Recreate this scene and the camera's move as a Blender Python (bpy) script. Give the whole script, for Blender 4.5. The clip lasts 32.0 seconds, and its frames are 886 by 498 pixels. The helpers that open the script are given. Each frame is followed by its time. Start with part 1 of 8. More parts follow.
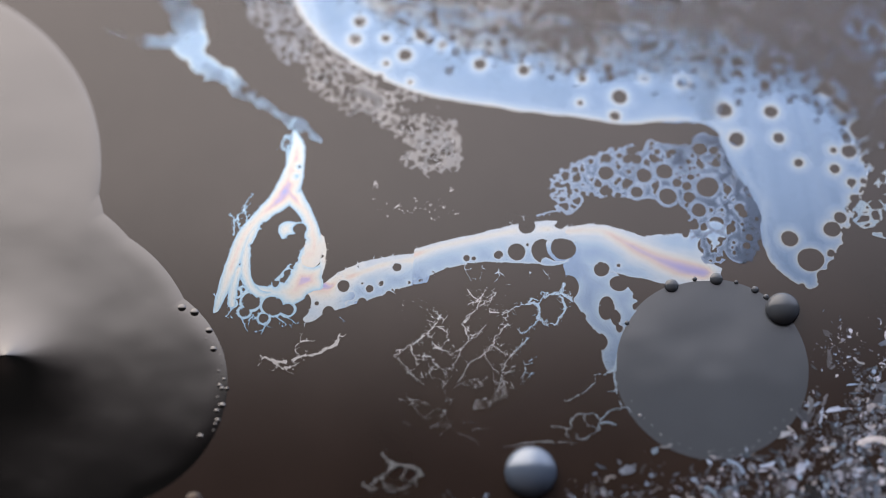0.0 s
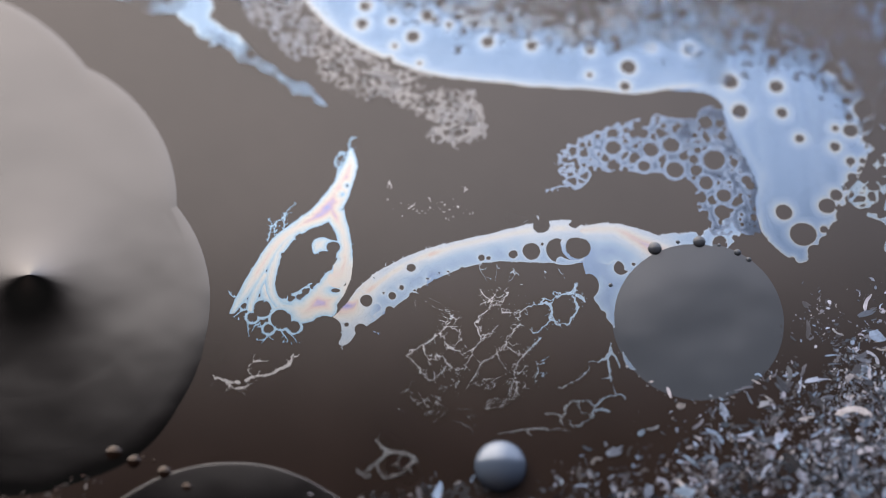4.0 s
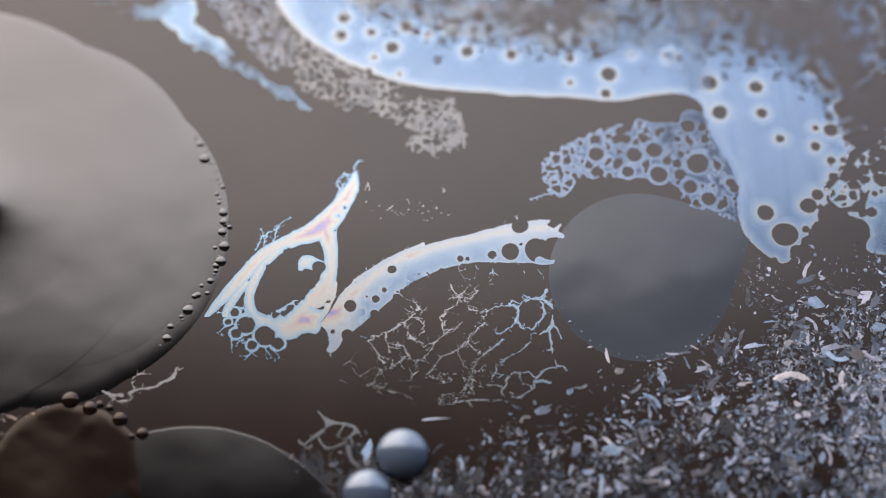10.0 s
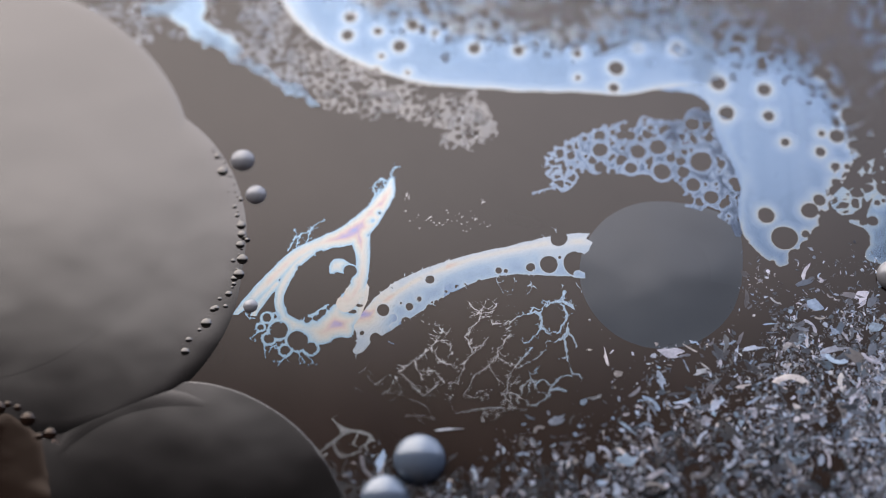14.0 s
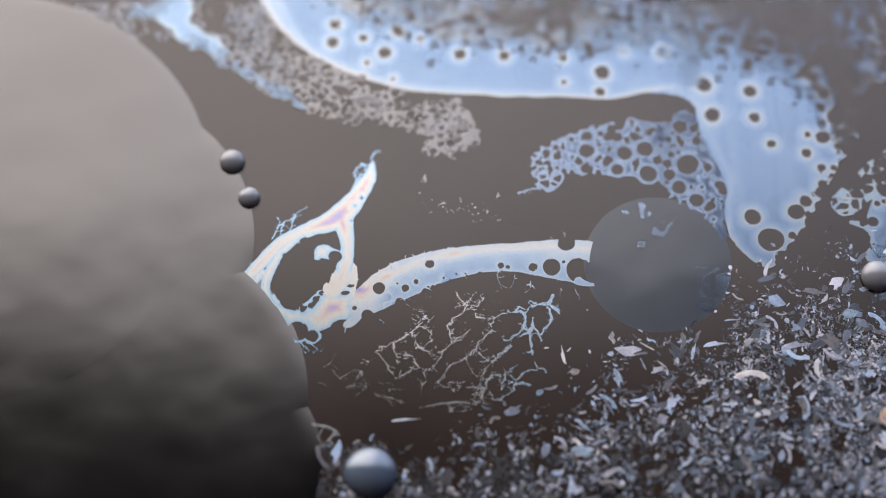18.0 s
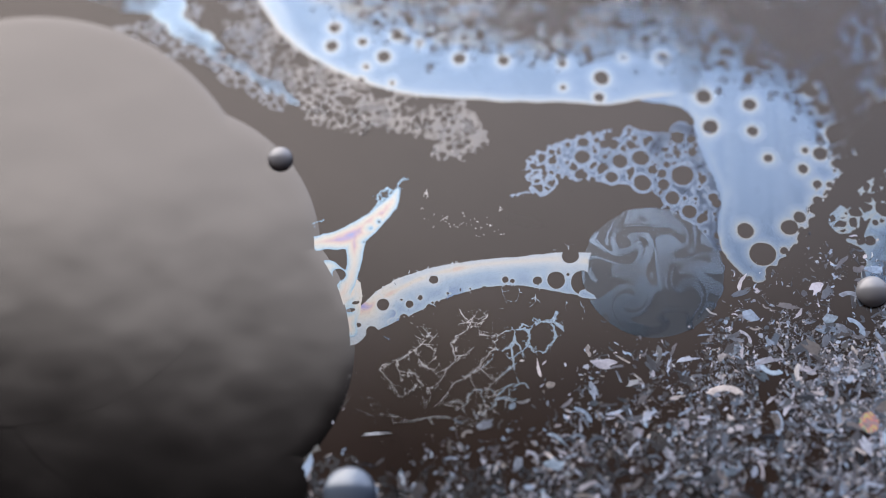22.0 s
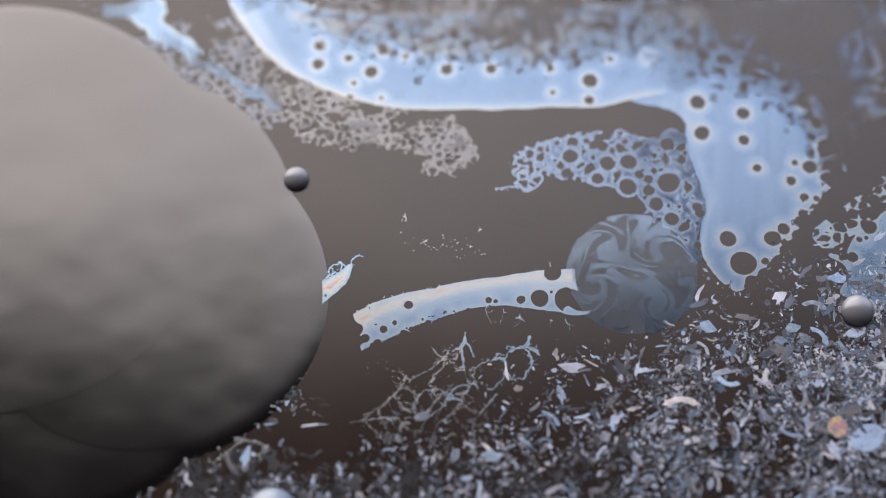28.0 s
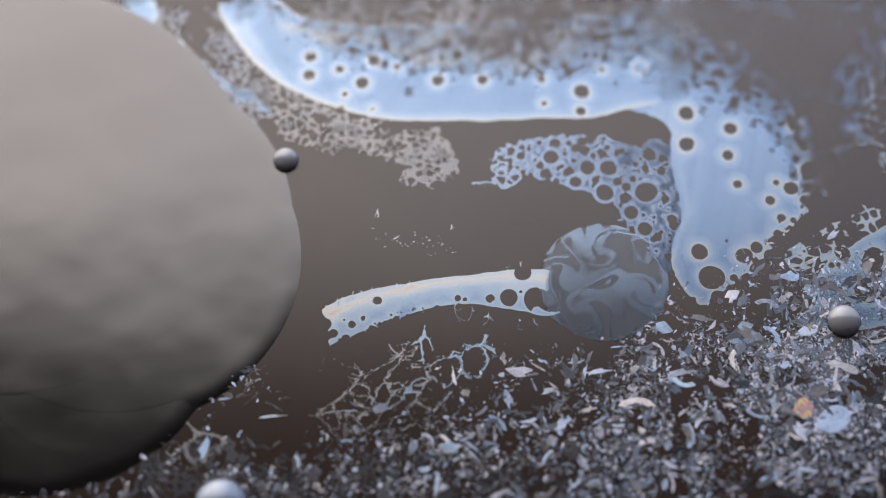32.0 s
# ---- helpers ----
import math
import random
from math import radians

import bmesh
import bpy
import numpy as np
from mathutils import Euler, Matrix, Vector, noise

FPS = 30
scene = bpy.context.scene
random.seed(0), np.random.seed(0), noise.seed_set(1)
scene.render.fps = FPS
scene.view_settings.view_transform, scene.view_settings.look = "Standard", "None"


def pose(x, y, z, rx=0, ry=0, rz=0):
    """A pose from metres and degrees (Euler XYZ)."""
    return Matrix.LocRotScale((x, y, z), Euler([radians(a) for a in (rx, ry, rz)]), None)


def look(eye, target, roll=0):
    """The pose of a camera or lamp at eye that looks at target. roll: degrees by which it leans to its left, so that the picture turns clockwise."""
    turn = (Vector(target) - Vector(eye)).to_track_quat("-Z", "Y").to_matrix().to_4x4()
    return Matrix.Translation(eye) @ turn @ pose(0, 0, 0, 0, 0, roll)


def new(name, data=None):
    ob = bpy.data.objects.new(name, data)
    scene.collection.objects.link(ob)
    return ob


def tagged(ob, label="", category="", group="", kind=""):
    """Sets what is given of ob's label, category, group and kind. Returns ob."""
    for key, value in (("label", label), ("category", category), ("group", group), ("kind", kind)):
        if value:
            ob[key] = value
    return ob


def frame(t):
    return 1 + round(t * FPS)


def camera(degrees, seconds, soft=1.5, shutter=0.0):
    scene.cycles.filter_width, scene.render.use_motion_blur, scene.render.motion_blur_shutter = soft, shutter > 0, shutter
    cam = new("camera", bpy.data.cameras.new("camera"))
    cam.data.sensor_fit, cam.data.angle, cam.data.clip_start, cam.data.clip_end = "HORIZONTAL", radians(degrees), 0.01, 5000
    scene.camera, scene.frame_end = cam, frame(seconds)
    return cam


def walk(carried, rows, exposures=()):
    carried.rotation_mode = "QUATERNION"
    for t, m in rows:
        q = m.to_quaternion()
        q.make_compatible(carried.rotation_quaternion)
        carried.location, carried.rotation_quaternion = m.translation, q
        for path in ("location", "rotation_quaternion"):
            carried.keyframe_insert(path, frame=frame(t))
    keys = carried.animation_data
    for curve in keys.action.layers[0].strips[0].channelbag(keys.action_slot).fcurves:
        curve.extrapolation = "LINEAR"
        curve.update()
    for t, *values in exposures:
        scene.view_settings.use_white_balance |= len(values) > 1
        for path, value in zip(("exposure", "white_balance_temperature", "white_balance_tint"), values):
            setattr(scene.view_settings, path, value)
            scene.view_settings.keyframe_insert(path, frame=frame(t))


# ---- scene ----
MM = 0.001
cam = camera(24, 32.0, soft=0.8)
EYE = (0.0, -0.02984, 0.06399)
walk(cam, [(0, look(EYE, (0, 0, 0))), (32, look(EYE, (0, 0, 0)))])
# a macro lens: only a strip of the surface is sharp
cam.data.dof.use_dof = True
cam.data.dof.focus_distance = 0.0699
cam.data.dof.aperture_fstop = 22.0
scene.view_settings.exposure = 0.0

# ---- light: soft daylight from one side, falling off overhead ----
world = bpy.data.worlds.new("world")
scene.world = world
world.use_nodes = True
wn, wl = world.node_tree.nodes, world.node_tree.links
for n in list(wn):
    wn.remove(n)
w_out, w_bg = wn.new("ShaderNodeOutputWorld"), wn.new("ShaderNodeBackground")
w_co, w_xyz, w_ramp = wn.new("ShaderNodeTexCoord"), wn.new("ShaderNodeSeparateXYZ"), wn.new("ShaderNodeValToRGB")
wl.new(w_co.outputs["Generated"], w_xyz.inputs[0])
wl.new(w_xyz.outputs["Y"], w_ramp.inputs[0])
w_x, w_side, w_mul = wn.new("ShaderNodeMapRange"), wn.new("ShaderNodeValToRGB"), wn.new("ShaderNodeMix")
wl.new(w_xyz.outputs["X"], w_x.inputs[0])
w_x.inputs[1].default_value, w_x.inputs[2].default_value = -0.5, 0.5
wl.new(w_x.outputs[0], w_side.inputs[0])
side = w_side.color_ramp
side.interpolation = "B_SPLINE"
side.elements[0].position, side.elements[0].color = 0.2, (1.0, 0.94, 0.90, 1)
side.elements[1].position, side.elements[1].color = 0.8, (0.325, 0.365, 0.47, 1)
side.elements.new(0.5).color = (0.83, 0.82, 0.855, 1)
w_mul.data_type, w_mul.blend_type = "RGBA", "MULTIPLY"
w_mul.inputs[0].default_value = 1.0
wl.new(w_ramp.outputs[0], w_mul.inputs[6])
wl.new(w_side.outputs[0], w_mul.inputs[7])
wl.new(w_mul.outputs[2], w_bg.inputs[0])
wl.new(w_bg.outputs[0], w_out.inputs[0])
w_bg.inputs[1].default_value = 11.5
ramp = w_ramp.color_ramp
ramp.interpolation = "CARDINAL"
ramp.elements[0].position, ramp.elements[0].color = 0.0, (0.012, 0.010, 0.010, 1)
ramp.elements[1].position, ramp.elements[1].color = 1.0, (0.75, 0.72, 0.70, 1)
for p, c in ((0.24, (0.004, 0.004, 0.004)), (0.315, (0.009, 0.0085, 0.009)), (0.352, (0.049, 0.047, 0.050)), (0.39, (0.195, 0.192, 0.20)), (0.43, (0.39, 0.384, 0.40)), (0.50, (0.528, 0.515, 0.535)), (0.62, (0.615, 0.60, 0.62))):
    e = ramp.elements.new(p)
    e.color = (*c, 1)


# ---- materials ----
def mat(name):
    m = bpy.data.materials.new(name)
    m.use_nodes = True
    b = m.node_tree.nodes["Principled BSDF"]
    return m, m.node_tree.nodes, m.node_tree.links, b


def noise_node(nodes, links, scale, detail=4.0, kind="Object", rough=0.5, distortion=0.0):
    co, n = nodes.new("ShaderNodeTexCoord"), nodes.new("ShaderNodeTexNoise")
    n.inputs["Scale"].default_value, n.inputs["Detail"].default_value = scale, detail
    n.inputs["Roughness"].default_value, n.inputs["Distortion"].default_value = rough, distortion
    links.new(co.outputs[kind], n.inputs["Vector"])
    return n


def math_node(nodes, links, op, a, b, c=None):
    n = nodes.new("ShaderNodeMath")
    n.operation = op
    for i, v in enumerate((a, b) if c is None else (a, b, c)):
        if isinstance(v, (int, float)):
            n.inputs[i].default_value = v
        else:
            links.new(v, n.inputs[i])
    return n.outputs[0]


def ramp_node(nodes, links, src, stops):
    n = nodes.new("ShaderNodeValToRGB")
    r = n.color_ramp
    r.elements[0].position, r.elements[0].color = stops[0][0], (*stops[0][1], 1)
    r.elements[1].position, r.elements[1].color = stops[-1][0], (*stops[-1][1], 1)
    for p, c in stops[1:-1]:
        r.elements.new(p).color = (*c, 1)
    links.new(src, n.inputs[0])
    return n.outputs[0]


def bump(nodes, links, b, height, strength, distance):
    n = nodes.new("ShaderNodeBump")
    n.inputs["Strength"].default_value, n.inputs["Distance"].default_value = strength, distance
    links.new(height, n.inputs["Height"])
    links.new(n.outputs[0], b.inputs["Normal"])


def liquid_material():
    m, nd, lk, b = mat("dark_liquid")
    n = noise_node(nd, lk, 160.0, 3.0)
    lk.new(ramp_node(nd, lk, n.outputs[0], ((0.3, (0.014, 0.0092, 0.0072)), (0.7, (0.023, 0.0155, 0.0125)))), b.inputs["Base Color"])
    b.inputs["Roughness"].default_value = 0.06
    b.inputs["IOR"].default_value = 1.45
    b.inputs["Specular Tint"].default_value = (1.0, 0.955, 0.885, 1)
    n2 = noise_node(nd, lk, 90.0, 2.0)
    bump(nd, lk, b, n2.outputs[0], 0.25, 0.00006)
    return m


def film_material(name, bands, inner=0.6, swirl=0.2, scale=120.0, sharp=1.0, rough=0.16, mottle=0.3, base=0.0, even=False, thinning=0.6):
    """An interference film: its reflectance follows the bands of its thickness, and a thin film lets the liquid show."""
    m, nd, lk, b = mat(name)
    at, tone, lum = nd.new("ShaderNodeAttribute"), nd.new("ShaderNodeAttribute"), nd.new("ShaderNodeAttribute")
    at.attribute_name, tone.attribute_name, lum.attribute_name = "rim", "tone", "depth"
    n = noise_node(nd, lk, scale, 3.0, distortion=0.8)
    fine = noise_node(nd, lk, 1300.0, 4.0)
    u = math_node(nd, lk, "POWER", at.outputs["Fac"], sharp)
    if even:
        t = math_node(nd, lk, "MULTIPLY_ADD", u, inner, math_node(nd, lk, "ADD", tone.outputs["Fac"], base))
    else:
        t = math_node(nd, lk, "MULTIPLY_ADD", u, math_node(nd, lk, "ADD", tone.outputs["Fac"], inner), base)
    wave = math_node(nd, lk, "MULTIPLY", math_node(nd, lk, "SUBTRACT", n.outputs[0], 0.5), math_node(nd, lk, "MULTIPLY", u, 2.0 * swirl))
    t = math_node(nd, lk, "ADD", t, wave)
    t = math_node(nd, lk, "ADD", t, math_node(nd, lk, "MULTIPLY_ADD", fine.outputs[0], 0.06, -0.03))
    thin = math_node(nd, lk, "MAXIMUM", math_node(nd, lk, "SUBTRACT", 0.75, lum.outputs["Fac"]), 0.0)
    t = math_node(nd, lk, "MULTIPLY_ADD", thin, thinning, t)
    lk.new(ramp_node(nd, lk, t, bands), b.inputs["Base Color"])
    b.inputs["Metallic"].default_value = 1.0
    b.inputs["Roughness"].default_value = rough
    bump(nd, lk, b, n.outputs[0], 0.1, 0.00004)
    clear, mix = nd.new("ShaderNodeBsdfTransparent"), nd.new("ShaderNodeMixShader")
    spots = math_node(nd, lk, "MULTIPLY_ADD", noise_node(nd, lk, 420.0, 4.0).outputs[0], mottle, 1.0 - 0.5 * mottle)
    edge = math_node(nd, lk, "MULTIPLY_ADD", math_node(nd, lk, "POWER", math_node(nd, lk, "SUBTRACT", 1.0, at.outputs["Fac"]), 2.0), 0.45, 1.0)
    fac = nd.new("ShaderNodeClamp")
    lk.new(math_node(nd, lk, "MULTIPLY", math_node(nd, lk, "MULTIPLY", lum.outputs["Fac"], spots), edge), fac.inputs[0])
    lk.new(fac.outputs[0], mix.inputs[0])
    lk.new(clear.outputs[0], mix.inputs[1])
    lk.new(b.outputs[0], mix.inputs[2])
    lk.new(mix.outputs[0], nd["Material Output"].inputs["Surface"])
    return m


def drop_material(name, ior, diffuse, rough=0.1, tint=(1.0, 0.98, 0.95), swell=0.0):
    m, nd, lk, b = mat(name)
    n = noise_node(nd, lk, 130.0, 4.0)
    lo = tuple(0.75 * c for c in diffuse)
    lk.new(ramp_node(nd, lk, n.outputs[0], ((0.3, lo), (0.7, diffuse))), b.inputs["Base Color"])
    b.inputs["IOR"].default_value = ior
    b.inputs["Specular Tint"].default_value = (*tint, 1)
    n2 = noise_node(nd, lk, 60.0, 3.0)
    lk.new(math_node(nd, lk, "MULTIPLY_ADD", n2.outputs[0], 0.06, rough), b.inputs["Roughness"])
    if swell:
        # one slow undulation that runs on across the joined bulges
        geo, slow = nd.new("ShaderNodeNewGeometry"), nd.new("ShaderNodeTexNoise")
        lk.new(geo.outputs["Position"], slow.inputs["Vector"])
        slow.inputs["Scale"].default_value, slow.inputs["Detail"].default_value, slow.inputs["Roughness"].default_value = 190.0, 2.5, 0.42
        bump(nd, lk, b, slow.outputs[0], 1.0, swell)
    else:
        bump(nd, lk, b, noise_node(nd, lk, 240.0, 3.0).outputs[0], 0.3, 0.00003)
    return m


def flake_material(name="film_flakes", least=0.0, dull=False):
    m, nd, lk, b = mat(name)
    info, geo = nd.new("ShaderNodeObjectInfo"), nd.new("ShaderNodeNewGeometry")
    r = math_node(nd, lk, "FRACT", math_node(nd, lk, "ADD", info.outputs["Random"], geo.outputs["Random Per Island"]), 0.0)
    r2 = math_node(nd, lk, "FRACT", math_node(nd, lk, "MULTIPLY", r, 37.0), 0.0)
    r = math_node(nd, lk, "MULTIPLY_ADD", r, 1.0 - least, least)
    n = noise_node(nd, lk, 3000.0, 5.0, distortion=1.0)
    value = math_node(nd, lk, "MULTIPLY_ADD", math_node(nd, lk, "SUBTRACT", n.outputs[0], 0.5), 0.7, r)
    bright = ramp_node(nd, lk, value, ((0.0, (0.02, 0.02, 0.02)), (0.3, (0.06, 0.06, 0.06)), (0.62, (0.135, 0.135, 0.135)), (1.0, (0.46, 0.46, 0.46))))
    hue = ramp_node(nd, lk, r2, ((0.0, (0.52, 0.72, 1.0)), (0.35, (0.74, 0.82, 1.0)), (0.65, (0.88, 0.87, 1.0)), (0.87, (1.0, 0.92, 0.87)), (1.0, (0.5, 0.74, 1.0))))
    if dull:
        hue = ramp_node(nd, lk, r2, ((0.0, (0.42, 0.27, 0.2)), (0.6, (0.5, 0.36, 0.3)), (1.0, (0.62, 0.56, 0.54))))
    mul = nd.new("ShaderNodeMix")
    mul.data_type, mul.blend_type = "RGBA", "MULTIPLY"
    mul.inputs[0].default_value = 1.0
    lk.new(bright, mul.inputs[6])
    lk.new(hue, mul.inputs[7])
    lk.new(mul.outputs[2], b.inputs["Base Color"])
    b.inputs["Metallic"].default_value = 0.5
    b.inputs["Roughness"].default_value = 0.36
    bump(nd, lk, b, noise_node(nd, lk, 2600.0, 3.0).outputs[0], 0.4, 0.00002)
    return m


LIQUID = liquid_material()
FILM = film_material("film_blue", ((0.0, (0.185, 0.195, 0.185)), (0.05, (0.155, 0.185, 0.2)), (0.2, (0.122, 0.162, 0.2)), (0.4, (0.108, 0.147, 0.192)), (1.0, (0.092, 0.130, 0.180))), 0.6, 0.14)
FILM_BROAD = film_material("film_broad", ((0.0, (0.205, 0.20, 0.178)), (0.03, (0.175, 0.19, 0.195)), (0.12, (0.142, 0.174, 0.206)), (0.3, (0.112, 0.148, 0.194)), (0.55, (0.092, 0.128, 0.176)), (0.68, (0.1, 0.134, 0.176)), (0.8, (0.165, 0.172, 0.168)), (0.9, (0.19, 0.155, 0.14)), (1.0, (0.14, 0.12, 0.175))), 0.55, 0.10, 90.0, mottle=0.16, thinning=0.0)
FILM_IRIS = film_material("film_iridescent", ((0, (0.13, 0.20, 0.262)), (0.12, (0.19, 0.245, 0.275)), (0.26, (0.245, 0.258, 0.25)), (0.38, (0.27, 0.255, 0.228)), (0.48, (0.262, 0.22, 0.205)), (0.57, (0.205, 0.175, 0.235)), (0.67, (0.115, 0.17, 0.285)), (0.78, (0.12, 0.25, 0.26)), (0.9, (0.24, 0.26, 0.165)), (1, (0.265, 0.19, 0.18))), 0.44, 0.26, 150.0, 0.66, mottle=0.1, base=0.0)
FILM_BODY = film_material("film_pearl", ((0.0, (0.125, 0.165, 0.222)), (0.2, (0.165, 0.208, 0.25)), (0.36, (0.232, 0.25, 0.258)), (0.50, (0.26, 0.256, 0.235)), (0.63, (0.265, 0.225, 0.20)), (0.78, (0.215, 0.185, 0.222)), (0.95, (0.155, 0.15, 0.245))), 0.0, 0.14, 130.0, 0.45, mottle=0.1, base=0.33)
FILM_DIM = film_material("film_dim", ((0.0, (0.135, 0.16, 0.192)), (0.2, (0.092, 0.116, 0.15)), (0.5, (0.058, 0.074, 0.1)), (1.0, (0.05, 0.064, 0.088))), 0.7, 0.1)
FILM_LACE = film_material("film_lace", ((0.0, (0.115, 0.11, 0.104)), (0.5, (0.09, 0.092, 0.096)), (1.0, (0.07, 0.08, 0.096))), mottle=0.9, even=True)
FILM_THREAD = film_material("film_thread", ((0.0, (0.265, 0.255, 0.245)), (0.35, (0.23, 0.24, 0.24)), (0.7, (0.19, 0.24, 0.28)), (1.0, (0.175, 0.23, 0.28))), 0.3, 0.2, mottle=0.4, even=True)
FILM_SWIRL = film_material("film_swirl", ((0.0, (0.128, 0.156, 0.182)), (0.4, (0.123, 0.155, 0.189)), (1.0, (0.116, 0.146, 0.180))), rough=0.2, mottle=0.1)
DROP = drop_material("grey_drop", 1.73, (0.003, 0.0029, 0.0028), 0.02, (1.0, 0.962, 0.915), swell=0.000045)
LENS = drop_material("blue_grey_drop", 1.36, (0.056, 0.064, 0.074), 0.13, (1.0, 0.97, 0.94), swell=0.00016)
BROWN = drop_material("brown_drop", 1.36, (0.008, 0.0042, 0.0028), 0.10, (1.0, 0.82, 0.68), swell=0.00014)
BEAD_BLUE = drop_material("blue_bead", 1.75, (0.075, 0.10, 0.14), 0.15, (0.88, 0.94, 1.0))
BEAD = drop_material("bead_drop", 1.6, (0.17, 0.175, 0.19), 0.18, (0.95, 0.97, 1.0))
FLAKE = flake_material()
CHIP = flake_material("pale_chips", 0.34)
FLAKE_DULL = flake_material("dull_flakes", dull=True)
FLAKE_RAINBOW, nd_r, lk_r, b_r = mat("rainbow_flake")
lk_r.new(ramp_node(nd_r, lk_r, noise_node(nd_r, lk_r, 1400.0, 1.0, distortion=1.5).outputs[0], ((0.30, (0.12, 0.11, 0.11)), (0.42, (0.2, 0.17, 0.18)), (0.48, (0.36, 0.12, 0.14)), (0.53, (0.42, 0.33, 0.1)), (0.58, (0.12, 0.3, 0.22)), (0.66, (0.14, 0.13, 0.13)))), b_r.inputs["Base Color"])
b_r.inputs["Roughness"].default_value = 0.3


# ---- builders ----
def mesh_of(name, verts, faces, material, smooth=True):
    me = bpy.data.meshes.new(name)
    me.from_pydata(verts, [], faces)
    me.materials.append(material)
    if smooth:
        me.polygons.foreach_set("use_smooth", [True] * len(me.polygons))
    me.update()
    return me


def part(name, me, parent, label="", loc=None):
    ob = new(name, me)
    ob.parent = parent
    if loc:
        ob.location = loc
    return tagged(ob, label)


def hash2(i, j, seed):
    h = np.sin(i * 127.1 + j * 311.7 + seed * 74.7) * 43758.5453
    return h - np.floor(h)


def value_noise(x, y, seed=0):
    i, j = np.floor(x), np.floor(y)
    u, v = x - i, y - j
    u, v = u * u * (3 - 2 * u), v * v * (3 - 2 * v)
    a, b = hash2(i, j, seed), hash2(i + 1, j, seed)
    c, d = hash2(i, j + 1, seed), hash2(i + 1, j + 1, seed)
    return (a * (1 - u) + b * u) * (1 - v) + (c * (1 - u) + d * u) * v


def fbm(x, y, scale, seed=0, octaves=3):
    total, amp, k = 0.0, 0.5, 1.0 / scale
    for o in range(octaves):
        total = total + amp * (value_noise(x * k, y * k, seed + 13 * o) - 0.5)
        amp, k = amp * 0.55, k * 2.03
    return total


def spline(rows, steps=7):
    """Catmull-Rom through rows of numbers."""
    p = np.array([rows[0]] + list(rows) + [rows[-1]], float)
    out = []
    for i in range(1, len(p) - 2):
        for s in range(steps):
            t = s / steps
            out.append(0.5 * (2 * p[i] + (p[i + 1] - p[i - 1]) * t + (2 * p[i - 1] - 5 * p[i] + 4 * p[i + 1] - p[i + 2]) * t * t
                              + (3 * p[i] - p[i - 1] - 3 * p[i + 1] + p[i + 2]) * t ** 3))
    out.append(p[-2])
    return np.array(out)


